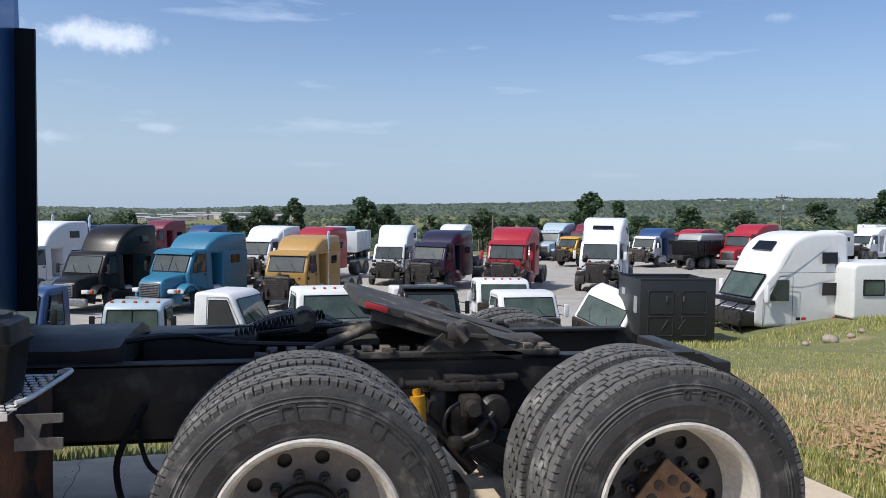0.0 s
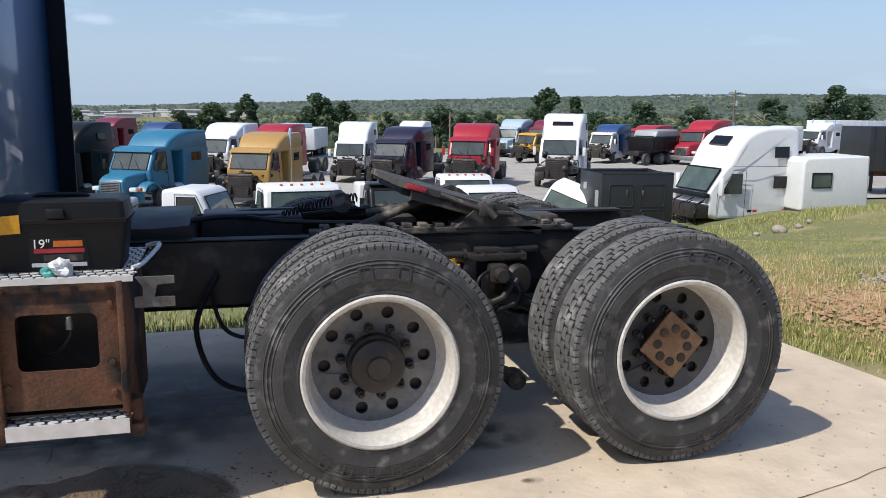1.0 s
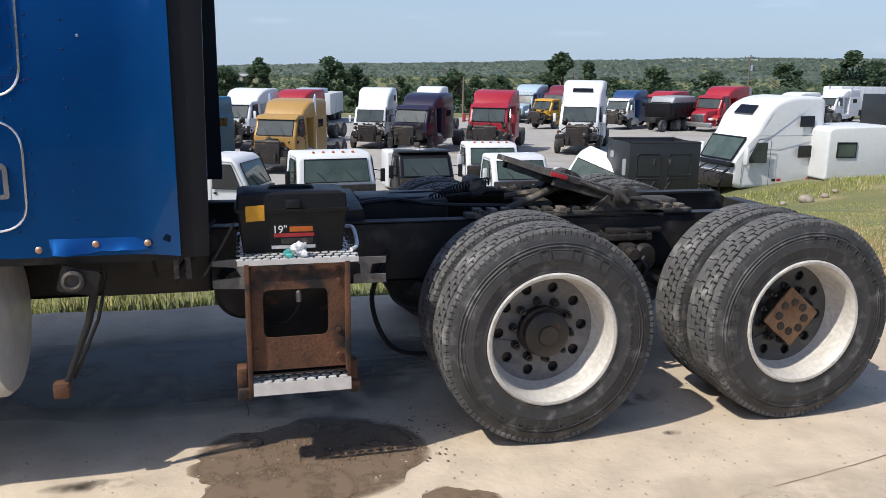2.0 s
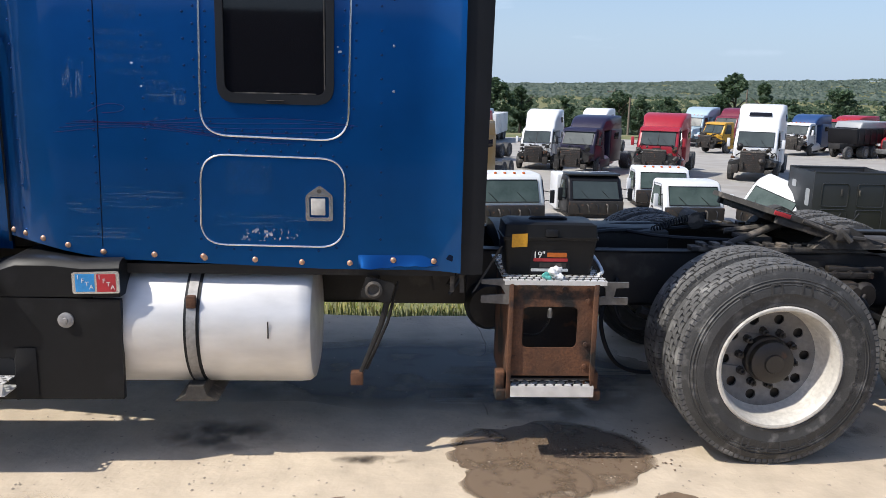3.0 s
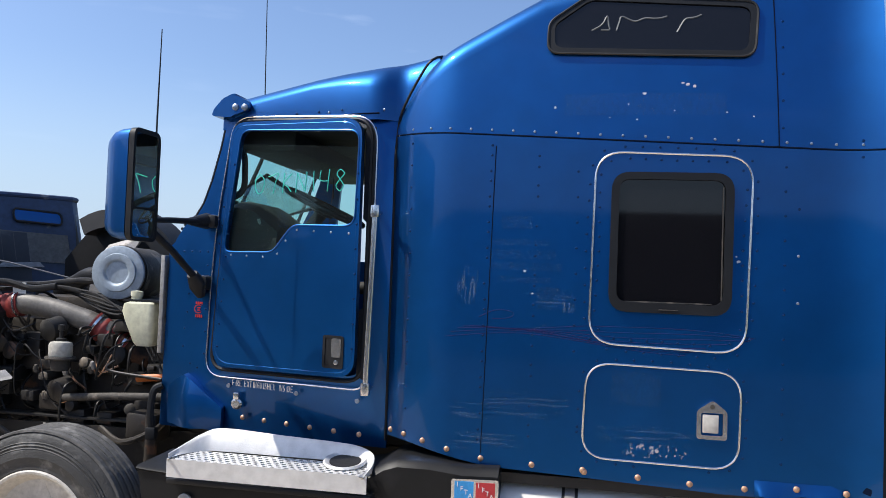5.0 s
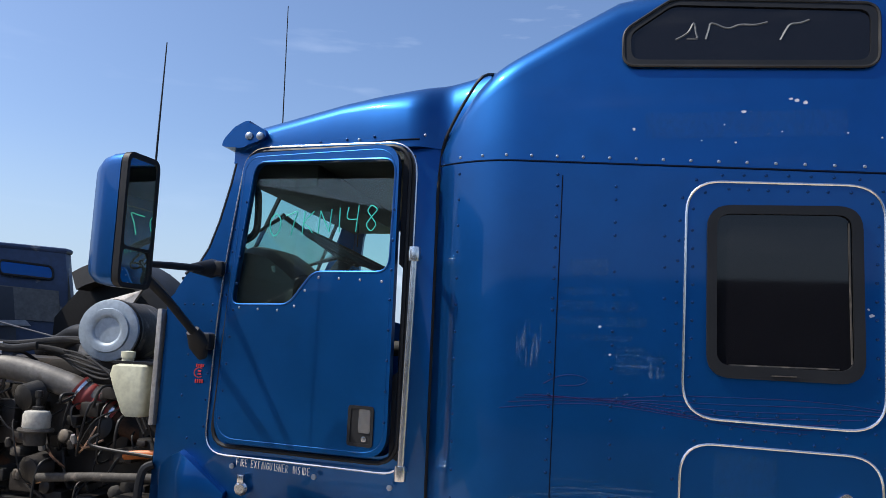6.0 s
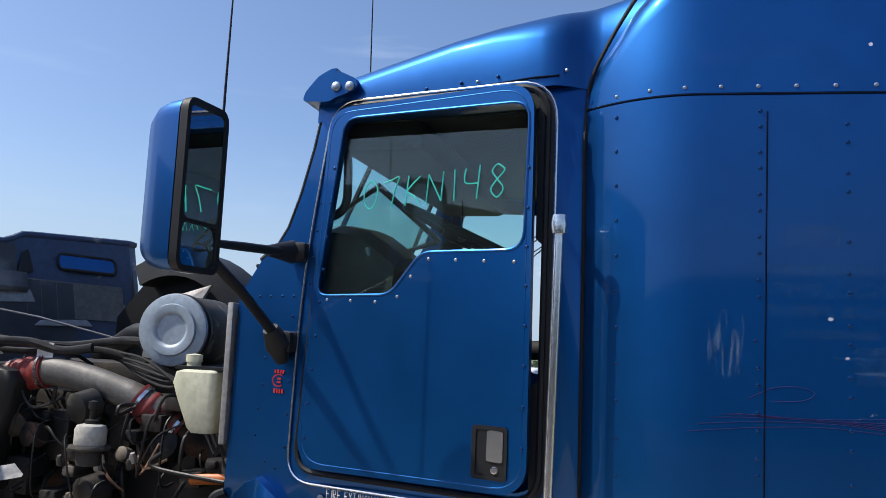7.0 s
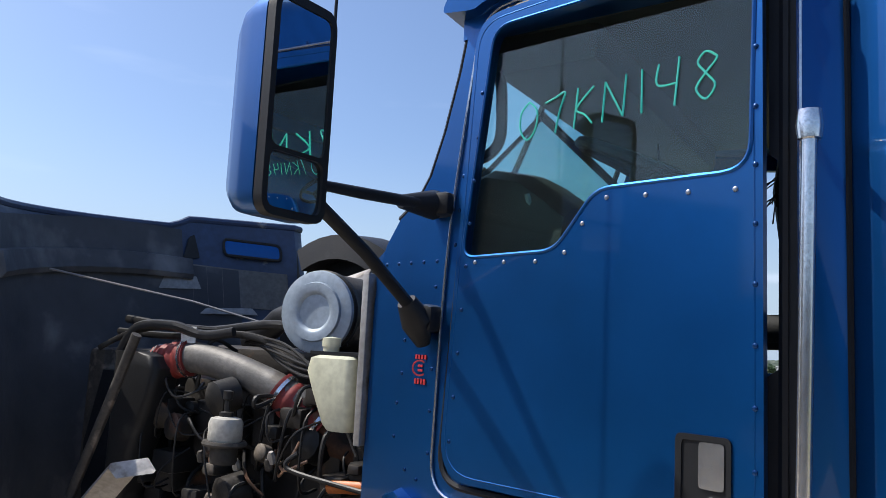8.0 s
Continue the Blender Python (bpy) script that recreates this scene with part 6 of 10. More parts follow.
# roof
bm, rings = B(), []
for x in (-4.70, -4.66, -4.6, -4.5, -4.4, -4.3, -4.15, -4.0, -3.9, -3.84, -3.79, -3.75, -3.72, -3.69, -3.66, -3.6, -3.55, -3.5):
    rear = smooth01((x + 4.15) / 0.5)
    yb, zt = C_Y(min(x, -3.705)) + 0.004, 2.79 + 0.14 * (x + 4.6) - (0.04 if x < -4.68 else 0)
    ya, r = R_Y(x) + 0.16 + 0.11 * rear, 0.10 + 0.10 * rear
    zs = max(2.66, zt - r)
    half = [(yb, 2.60), (yb, 2.66)] + [(yb + (ya - yb) * (1 - math.cos(a)), zs + (zt - zs) * math.sin(a)) for a in (math.pi / 2 * k / 8 for k in range(1, 9))]
    half += [(ya * 0.6, zt + 0.018), (ya * 0.25, zt + 0.026)]
    rings.append([(x, y, z) for y, z in half] + [(x, -y, z) for y, z in half[::-1]])
loft(bm, rings)
cab_roof = part("cab_roof", bm, M_BLUE, truck, "blue rounded cab roof")
part("roof_seam", strip([cab_pt(x, 2.63, 0.002) for x in np.arange(-4.58, -3.70, 0.08)], 0.0035), M_SEAM, cab_near)
bm = box(B(), -5.03, -3.46, -0.74, 0.74, 0.98, 1.05)
part("cab_floor", bm, M_CABIN, truck)
bm = box(B(), -5.04, -5.015, -0.75, 0.75, 0.98, 1.98)
part("firewall", bm, M_FRAME, truck)
# cowl below the windscreen
bm = loft(B(), [[(x, y, z) for x, z in ((-5.03 - 0.10 * (1 - (y / 0.77) ** 2), 1.86), (-5.04 - 0.10 * (1 - (y / 0.77) ** 2), 1.97), (-4.97 - 0.10 * (1 - (y / 0.77) ** 2), 2.04), (-4.88, 2.05), (-4.88, 1.86))] for y in (-0.77, -0.6, -0.3, 0, 0.3, 0.6, 0.77)])
part("cowl", bm, M_BLUE, truck, "blue cowl under the windscreen")
# windscreen
top_y, bot_y = 0.84, 0.78
for s in (-1, 1):
    q = [Vector((-4.88, s * bot_y, 2.06)), Vector((-5.04, s * 0.02, 2.06)), Vector((-4.78, s * 0.02, 2.66)), Vector((-4.69, s * top_y, 2.64))]
    if s < 0:
        q = [Vector((-4.88, -0.36, 2.29)), Vector((-4.88, 0.32, 2.20)), Vector((-4.478, 0.12, 2.285)), Vector((-4.478, -0.785, 2.375))]
    n = (q[1] - q[0]).cross(q[3] - q[0]).normalized() * 0.006
    bm = loft(B(), [q, [p + n for p in q]])
    wsn = part("windscreen", bm, M_GLASS_CLEAR, truck, "clear windscreen pane" if s > 0 else "loose windscreen pane fallen back onto the dashboard", smooth=False)
    wsn.visible_shadow = False
    part("windscreen_rubber", rod(B(), q, 0.014, 6, True), M_TRIMBLACK, wsn)
part("screen_edge", strip([Vector((x, C_Y(x) + 0.02, z)) for x, z in ((-4.675, 2.66), (-4.71, 2.50), (-4.76, 2.34), (-4.81, 2.22), (-4.86, 2.15), (-4.94, 2.10))], 0.012), M_TRIMBLACK, cab_near)
# wipers
bm = rod(B(), [(-4.98, -0.5, 2.09), (-4.88, -0.3, 2.35)], 0.006, 6)
rod(bm, [(-5.0, -0.7, 2.085), (-4.99, -0.15, 2.10)], 0.009, 6)
part("wiper", bm, M_TRIMBLACK, truck)
# sun visor
bm = B()
prof = rounded([(-4.785, 2.665), (-4.775, 2.70), (-4.725, 2.758), (-4.668, 2.786), (-4.59, 2.770), (-4.525, 2.738), (-4.52, 2.70), (-4.585, 2.675), (-4.69, 2.656)], 0.016, 3)
rings = []
for y in (-0.962, -0.955, -0.7, 0, 0.7, 0.955, 0.962):
    k = 0.05 * (y / 0.96) ** 2
    rings.append([(x + k if x < -4.63 else x, y, z + 0.03 - 0.03 * (y / 0.96) ** 2) for x, z in prof])
loft(bm, rings)
visor = part("sun_visor", bm, M_BLUE, truck, "blue outside sun visor with two bolts")
for x, z in ((-4.60, 2.710), (-4.547, 2.708)):
    part("bolt", lathe(B(), [(0.018, 0.002), (0.018, -0.008), (0.008, -0.014), (0, -0.014)], (x, -0.963, z), (0, 1, 0), 12), M_RIVET_BARE, visor)

# the driver's door, ajar
d_out = rounded([(-4.692, 1.345), (-3.842, 1.36), (-3.846, 2.60), (-4.62, 2.63)], [0.12, 0.10, 0.10, 0.09], 7)
d_win = rounded([(-4.64, 1.955), (-4.333, 1.957), (-4.218, 2.098), (-3.868, 2.092), (-3.858, 2.54), (-4.555, 2.585)], [0.05, 0.04, 0.04, 0.06, 0.06, 0.06], 5)
bm = sheet(B(), d_out, [d_win], lambda u, v, d: door_pt(u, v, 0.008 - d), 0.05)
door = part("door", bm, M_BLUE, truck, "blue driver's door standing slightly ajar")
# raised outer lip
mid = [(u * 0.0 + (-4.265 + (u + 4.265) * 0.965), 1.97 + (v - 1.97) * 0.972) for u, v in d_out]
part("door_lip", rod(B(), [door_pt(u, v, 0.004) for u, v in mid], 0.005, 6, True), M_BLUE, door)
part("window_seal", rod(B(), [door_pt(u, v, 0.007) for u, v in d_win], 0.005, 6, True), M_BLUE, door)
bm = sheet(B(), [(-4.63, 1.96), (-4.33, 1.962), (-4.215, 2.104), (-3.87, 2.098), (-3.868, 2.465), (-4.565, 2.515)], [], lambda u, v, d: door_pt(u, v, -0.016 - d), 0.004)
dglass = part("door_window", bm, M_GLASS, door, "greenish door glass wound down a little, with a stock mark", smooth=False)
dglass.visible_shadow = False
bm = sheet(B(), rounded([(-4.015, 1.398), (-3.902, 1.398), (-3.902, 1.557), (-4.015, 1.557)], 0.014, 3), [rounded([(-4.002, 1.41), (-3.912, 1.41), (-3.912, 1.545), (-4.002, 1.545)], 0.008, 2)], lambda u, v, d: door_pt(u, v, 0.013 - d), 0.012)
sheet(bm, [(-4.007, 1.405), (-3.908, 1.405), (-3.908, 1.55), (-4.007, 1.55)], [], lambda u, v, d: door_pt(u, v, 0.009 - d), 0.001)
dh = part("door_handle", bm, M_TRIMBLACK, door, "black recessed door handle with a bright paddle")
bm = sheet(B(), rounded([(-3.966, 1.452), (-3.915, 1.452), (-3.915, 1.544), (-3.966, 1.544)], 0.008, 2), [], lambda u, v, d: door_pt(u, v, 0.014 - d), 0.006)
part("paddle", bm, M_CHROME, dh)
part("keyhole", lathe(B(), [(0.012, 0.004), (0.011, -0.003), (0.005, -0.004), (0, -0.003)], door_pt(-3.94, 1.428, 0.012), (0, 1, 0), 12), M_CHROME, dh)
part("door_crease", strip([door_pt(-4.46, z, 0.0065) for z in (1.40, 1.6, 1.9)], 0.0014), M_BLUE, door)
DR = Matrix.Rotation(math.atan2(-0.315, 1.0), 4, "Z")
for x, z in [(-4.59 + 0.101 * k, 1.94 - 0.004 * k) for k in range(3)] + [(-4.302, 1.95), (-4.254, 2.017)] + [(-4.19 + 0.0977 * k, 2.073 - 0.006 * k) for k in range(4)] + [(-3.858, 1.5 + 0.12 * k) for k in range(8)] + [(-4.655 + 0.008 * k, 1.45 + 0.12 * k) for k in range(9)]:
    src = BARE if 1.9 < z < 2.08 and -4.6 < x < -3.89 else RIV
    o = repeat(src, "rivet", door, Matrix.Translation(door_pt(x, z, 0.008)) @ DR)

# the stock mark brushed on the door glass
GLY = {"0": [[(0.5, 1), (0.1, 0.75), (0.08, 0.3), (0.4, 0), (0.8, 0.2), (0.9, 0.7), (0.5, 1)]], "7": [[(0.1, 0.85), (0.5, 0.92), (0.95, 1.0), (0.75, 0.6), (0.55, 0.0)]], "K": [[(0.3, 1), (0.15, 0)], [(0.95, 0.95), (0.25, 0.5), (0.6, 0.3), (0.9, 0.05)]],
       "N": [[(0.1, 0.0), (0.2, 0.95)], [(0.2, 0.95), (0.85, 0.05)], [(0.85, 0.05), (0.95, 1.0)]], "1": [[(0.5, 1), (0.5, 0)]], "4": [[(0.15, 1.0), (0.1, 0.55), (0.8, 0.5)], [(0.85, 1.05), (0.7, 0.0)]], "8": [[(0.85, 0.85), (0.5, 1.0), (0.25, 0.8), (0.5, 0.55), (0.8, 0.25), (0.5, 0.0), (0.2, 0.25), (0.5, 0.55), (0.8, 0.75), (0.85, 0.85)]]}
x = -4.467
for ch, wd in (("0", 0.075), ("7", 0.08), ("K", 0.08), ("N", 0.085), ("1", 0.05), ("4", 0.08), ("8", 0.08)):
    hh = 0.096 + 0.01 * (x + 4.47)
    bm = B()
    for st in GLY[ch]:
        rod(bm, [door_pt(p.x, p.z, -0.0145) for p in smooth_line([(x + wd * 0.86 * u, 0, 2.262 + 0.004 * (x + 4.41) / 0.5 + hh * v) for u, v in st], 5)], 0.0025, 5)
    x += wd * 1.04
    part("stock_mark", bm, M_TEAL, dglass, "teal brushed character " + ch)

# bright strip round the door opening, front hinge rail
frame_line = rounded([(-4.742, 1.285), (-3.787, 1.30), (-3.783, 2.612), (-4.622, 2.665), (-4.722, 2.02)], [0.11, 0.09, 0.13, 0.11, 0.3], 7)
part("door_trim", strip([cab_pt(u, v, 0.006) for u, v in frame_line], 0.0045, True), M_CHROME, cab_near, "bright strip round the door opening")
bm = strip([cab_pt(u, v, 0.003) for u, v in rounded([(-4.71, 1.325), (-3.815, 1.335), (-3.81, 2.60), (-4.62, 2.645)], 0.1, 6)], 0.010, True)
part("door_seal", bm, M_TRIMBLACK, cab_near, "black rubber door seal")
bm = sheet(B(), [(-3.812, 1.35), (-3.79, 1.40), (-3.79, 2.56), (-3.84, 2.585), (-3.84, 2.13), (-3.819, 2.11), (-3.816, 2.0), (-3.823, 1.93), (-3.815, 1.85), (-3.822, 1.75), (-3.819, 1.70), (-3.845, 1.68), (-3.845, 1.37)], [], lambda u, v, d: cab_pt(u, v, 0.004 - d), 0.004)
part("door_jamb", bm, M_TRIMBLACK, cab_near)
# grab rail
bm = rod(B(), [(-3.76, -1.224, 2.165), (-3.777, -1.224, 1.305)], 0.0135, 12)
gr = part("grab_rail", bm, M_CHROME, truck, "bright vertical grab rail beside the door")
for x, z in ((-3.76, 2.16), (-3.777, 1.315)):
    bm = lathe(B(), [(0, -0.03), (0.021, -0.026), (0.024, 0.0), (0.021, 0.03), (0, 0.034)], (x, -1.224, z), (0, 0, 1), 14)
    rod(bm, [(x, -1.224, z), (x, -1.13, z)], 0.012, 10)
    part("rail_end", bm, M_CHROME, gr)

# marks and fittings on the lower cab
CR = Matrix.Rotation(math.atan2(-0.30, 1.0), 4, "Z")
CAP = {"F": [[(0, 0), (0, 1), (0.9, 1)], [(0, 0.5), (0.7, 0.5)]], "I": [[(0.5, 0), (0.5, 1)]], "R": [[(0, 0), (0, 1), (0.8, 0.9), (0.8, 0.55), (0, 0.5), (0.9, 0)]], "E": [[(0.9, 0), (0, 0), (0, 1), (0.9, 1)], [(0, 0.5), (0.7, 0.5)]], "X": [[(0, 0), (0.9, 1)], [(0, 1), (0.9, 0)]],
       "T": [[(0.45, 0), (0.45, 1)], [(0, 1), (0.95, 1)]], "N": [[(0, 0), (0, 1), (0.85, 0), (0.85, 1)]], "G": [[(0.9, 0.85), (0.5, 1), (0.05, 0.7), (0.05, 0.25), (0.5, 0), (0.9, 0.2), (0.9, 0.5), (0.5, 0.5)]], "U": [[(0, 1), (0, 0.2), (0.4, 0), (0.85, 0.2), (0.85, 1)]], "S": [[(0.85, 0.9), (0.4, 1), (0.05, 0.75), (0.8, 0.3), (0.5, 0), (0, 0.1)]], "H": [[(0, 0), (0, 1)], [(0.85, 0), (0.85, 1)], [(0, 0.5), (0.85, 0.5)]], "D": [[(0, 0), (0, 1), (0.6, 0.9), (0.9, 0.5), (0.6, 0.1), (0, 0)]]}
x = -4.562
for word in ("FIRE", "EXTINGUISHER", "INSIDE"):
    bm = B()
    for ch in word:
        for st in CAP[ch]:
            rod(bm, [cab_pt(x + 0.0118 * u, 1.249 + 0.031 * v, 0.0015) for u, v in st], 0.0016, 4)
        x += 0.0118 if ch == "I" else 0.0170
    x += 0.0135
    part("sill_lettering", bm, M_PAPER, cab_near, "white hand-painted word " + word + " on the sill")
for x, z in ((-4.588, 1.244), (-4.174, 1.247), (-3.836, 1.246)):
    part("screw", lathe(B(), [(0.012, 0.002), (0.011, -0.004), (0, -0.006)], cab_pt(x, z), (0, 1, 0), 10), M_RIVET_BARE, cab_near)
bm = lathe(B(), [(0.03, 0.004), (0.03, -0.006), (0.02, -0.012), (0.02, -0.018), (0, -0.018)], cab_pt(-4.53, 1.155), (0, 1, 0), 18)
box(bm, -4.545, -4.515, C_Y(-4.53) - 0.02, C_Y(-4.53), 1.18, 1.215, 0.003)
part("flap_latch", bm, M_CHROME, cab_near, "bright round latch on the sill")
for x in np.arange(-4.49, -3.78, 0.134):
    repeat(BOLT, "bolt_head", cab_near, Matrix.Translation(cab_pt(x, 1.088)) @ CR)
for x, z in [(-4.98 + 0.055 * k, 1.955) for k in range(5)] + [(-4.88, 1.72), (-4.885, 1.62), (-4.90, 1.53), (-4.905, 1.43)] + [(-4.76, 1.40 + 0.12 * k) for k in range(5)] + [(-4.69 + 0.01 * k, 2.0 + 0.1 * k) for k in range(6)] + [(-4.85, 1.34), (-4.80, 1.32)]:
    repeat(RIV, "rivet", cab_near, Matrix.Translation(cab_pt(x, z)) @ CR)
for x in np.arange(-4.5, -3.85, 0.13):
    repeat(RIV, "rivet", cab_near, Matrix.Translation(cab_pt(x, 2.655)) @ CR)
for x in (-4.05, -3.76):
    repeat(BARE, "rivet", cab_near, Matrix.Translation(cab_pt(x, 2.648, 0.004)) @ CR)
# red emblem: plain shapes
bm = lathe(B(), [(0.0195, -0.0015), (0.022, 0), (0.0245, -0.0015), (0.022, -0.002)], cab_pt(-4.805, 1.640, 0.006), (-0.26, 1, 0), 20, True)
emblem = part("red_emblem", bm, M_RED, cab_near, "small red round emblem with bars", smooth=False)
for u0, u1, z0, z1 in [(-0.009, 0.009, 1.630, 1.636), (-0.009, 0.009, 1.643, 1.650)] + [(-0.022 + 0.0125 * k, -0.015 + 0.0125 * k, z0, z1) for k in range(4) for z0, z1 in ((1.666, 1.679), (1.593, 1.609))]:
    part("emblem_bar", sheet(B(), [(u0, z0), (u1, z0), (u1, z1), (u0, z1)], [], lambda u, v, d: cab_pt(-4.805 + u, v, 0.005 - d), 0.005), M_RED, emblem, smooth=False)
# flared lower front corner of the cab
bm, rings = B(), []
for x, w, z1 in ((-4.99, 0.0, 1.20), (-4.93, 0.02, 1.25), (-4.86, 0.07, 1.28), (-4.80, 0.075, 1.25), (-4.74, 0.03, 1.2), (-4.62, 0.01, 1.12)):
    y = C_Y(x)
    rings.append([(x, y - w, 1.0), (x, y - w - 0.01, z1 - 0.09), (x, y - w * 0.6 - 0.006, z1), (x, y + 0.02, z1 + 0.01), (x, y + 0.02, 1.0)])
loft(bm, rings)
part("cab_corner_flare", bm, M_BLUE, cab_near, "blue flared lower cab corner")
bm = rod(B(), smooth_line([(-5.03, -0.79, 1.20), (-5.07, -0.81, 1.17), (-5.08, -0.82, 1.05), (-5.07, -0.81, 0.92)], 5), 0.02, 8)
box(bm, -5.10, -5.04, -0.84, -0.79, 0.90, 0.97, 0.01)
part("hood_guide", bm, M_TRIMBLACK, truck, "black rubber hood guide bracket")
part("firewall_edge", box(B(), -5.07, -5.045, -0.80, -0.68, 1.38, 1.93, 0.004), M_PIPE, truck, "grey metal edge of the firewall")

# mirror on two arms
MM = pose(-4.835, -1.585, 2.232, 0, 0, -3) @ Matrix.Diagonal((0.9, 0.80, 0.87, 1))
bm, rings = B(), []
for d, w, h in ((-0.105, 0.06, 0.20), (-0.09, 0.105, 0.25), (-0.05, 0.132, 0.275), (0.0, 0.144, 0.287), (0.052, 0.146, 0.29)):
    rings.append([MM @ Vector((d, u, v)) for u, v in rounded([(-w, -h), (w, -h), (w, h), (-w, h)], 0.06, 5)])
loft(bm, rings)
mirror = part("mirror", bm, M_BLUE, truck, "tall blue wing mirror with a black frame and two panes")
bm = sheet(B(), rounded([(-0.145, -0.292), (0.145, -0.292), (0.145, 0.292), (-0.145, 0.292)], 0.055, 5), [rounded([(-0.122, -0.11), (0.122, -0.11), (0.122, 0.268), (-0.122, 0.268)], 0.03, 3), rounded([(-0.122, -0.27), (0.122, -0.27), (0.122, -0.122), (-0.122, -0.122)], 0.03, 3)], lambda u, v, d: MM @ Vector((0.086 - d, u, v)), 0.03)
part("mirror_frame", bm, M_TRIMBLACK, mirror, "black mirror frame")
bm = box(B(), 0.076, 0.082, -0.125, 0.125, -0.113, 0.271, 0, MM)
part("mirror_glass", bm, M_MIRROR, mirror, "tall flat mirror glass", smooth=False)
bm = loft(B(), [[MM @ Vector((0.083 - 0.004 * (abs(v + 0.196) / 0.075) ** 2 - 0.005 * (u / 0.124) ** 2, u, v)) for v in np.linspace(-0.272, -0.12, 9)] for u in np.linspace(-0.124, 0.124, 13)], caps=False, closed=False)
part("convex_mirror", bm, M_MIRROR, mirror, "small convex mirror glass")
bm = rod(B(), [(-4.80, -1.50, 2.085), (-4.80, -1.25, 2.10), (-4.755, -0.90, 2.115)], [0.012, 0.016, 0.017], 10)
rod(bm, [(-4.79, -1.05, 2.108), (-4.765, -0.90, 2.12)], [0.02, 0.045], 12)
box(bm, -4.79, -4.70, -0.93, -0.85, 2.085, 2.155, 0.016)
part("mirror_arm", bm, M_TRIMBLACK, mirror, "black upper mirror arm")
bm = rod(B(), [(-4.82, -1.48, 2.07), (-4.81, -1.20, 1.95), (-4.79, -0.93, 1.80)], 0.019, 10)
rod(bm, [(-4.80, -0.97, 1.83), (-4.785, -0.925, 1.775), (-4.78, -0.89, 1.71)], [0.03, 0.05, 0.022], 12)
box(bm, -4.83, -4.73, -0.94, -0.84, 1.745, 1.825, 0.02)
part("mirror_arm", bm, M_TRIMBLACK, mirror, "black lower mirror arm")
bm = box(B(), -4.84, -4.79, -1.50, -1.42, 2.02, 2.12, 0.012)
part("arm_clamp", bm, M_TRIMBLACK, mirror)

# antennas
part("antenna", rod(B(), [(-4.818, -1.40, 2.08), (-4.818, -1.40, 2.6), (-4.815, -1.40, 3.02)], [0.006, 0.0045, 0.0025], 6), M_TRIMBLACK, truck, "black whip antenna")
part("antenna", rod(B(), [(-4.80, 0.03, 2.74), (-4.82, 0.03, 2.80), (-4.84, 0.03, 3.75)], [0.008, 0.004, 0.0025], 6), M_TRIMBLACK, truck, "thin black roof antenna")

# cab interior
bm = loft(B(), [[(x, y, z) for x, z in ((-4.98, 1.1), (-4.98, 2.0), (-4.86, 2.055), (-4.66, 2.03), (-4.58, 1.94), (-4.55, 1.75), (-4.62, 1.5), (-4.6, 1.1))] for y in (-0.78, -0.4, 0, 0.78)])
part("dashboard", bm, M_CABIN_GREY, truck, "grey plastic dashboard")
bm = loft(B(), [[(-4.74, y, 1.9), (-4.74, y, 2.10), (-4.70, y, h - 0.03), (-4.62, y, h), (-4.52, y, h - 0.02), (-4.44, y, h - 0.08), (-4.38, y, h - 0.13), (-4.38, y, h - 0.17), (-4.46, y, h - 0.2), (-4.5, y, 1.75)] for y, h in ((-0.87, 2.15), (-0.85, 2.20), (-0.78, 2.235), (-0.65, 2.25), (-0.45, 2.25), (-0.3, 2.23), (-0.2, 2.16), (-0.12, 2.07))])
part("instrument_hood", bm, M_CABIN, truck, "dark curved instrument hood on the dashboard")
WC, WA = Vector((-4.205, -0.60, 2.225)), Vector((0.42, 0.0, 0.90)).normalized()
e1, e2 = ring_frame(WA)
bm = lathe(B(), [(0.208, 0.0), (0.213, -0.012), (0.226, -0.017), (0.239, -0.012), (0.244, 0), (0.239, 0.012), (0.226, 0.017), (0.213, 0.012)], WC, WA, 40, True)
swheel = part("steering_wheel", bm, M_CABIN, truck, "black steering wheel")
for a in (0.4, 2.6, 4.7):
    part("spoke", rod(B(), [WC - WA * 0.03, WC + (e1 * math.cos(a) + e2 * math.sin(a)) * 0.22], 0.014, 8), M_CABIN, swheel)
part("hub", lathe(B(), [(0, -0.05), (0.06, -0.04), (0.07, 0.0), (0, 0.015)], WC, WA, 18), M_CABIN, swheel)
part("column", rod(B(), [WC - WA * 0.03, (-4.5, -0.56, 1.86)], 0.035, 10), M_CABIN, swheel)
for y in (-0.47, 0.5):
    bm = box(B(), -4.12, -3.62, y - 0.25, y + 0.25, 1.42, 1.56, 0.05)
    st = part("seat", bm, M_CABIN, truck, "dark high-backed cab seat")
    bm = box(B(), -3.66, -3.52, y - 0.24, y + 0.24, 1.5, 2.2, 0.06, Matrix.Translation((0, 0, 0)))
    part("backrest", bm, M_CABIN, st)
    bm = rod(B(), [(-4.1, y - 0.27, 1.78), (-3.65, y - 0.27, 1.8)], 0.035, 10)
    part("armrest", bm, M_CABIN, st)
bm = box(B(), -4.66, -3.48, -0.85, 0.85, 2.60, 2.64, 0.01)
box(bm, -4.62, -4.30, -0.84, 0.8, 2.49, 2.62, 0.03)
part("headliner", bm, M_CABIN, truck, "dark cab headliner and overhead shelf")
bm = sheet(B(), [(-0.95, 1.05), (0.95, 1.05), (0.95, 2.62), (-0.95, 2.62)], [rounded([(-0.35, 1.15), (0.35, 1.15), (0.35, 2.3), (-0.35, 2.3)], 0.1, 4)], lambda u, v, d: Vector((-3.50 + d, u, v)), 0.03)
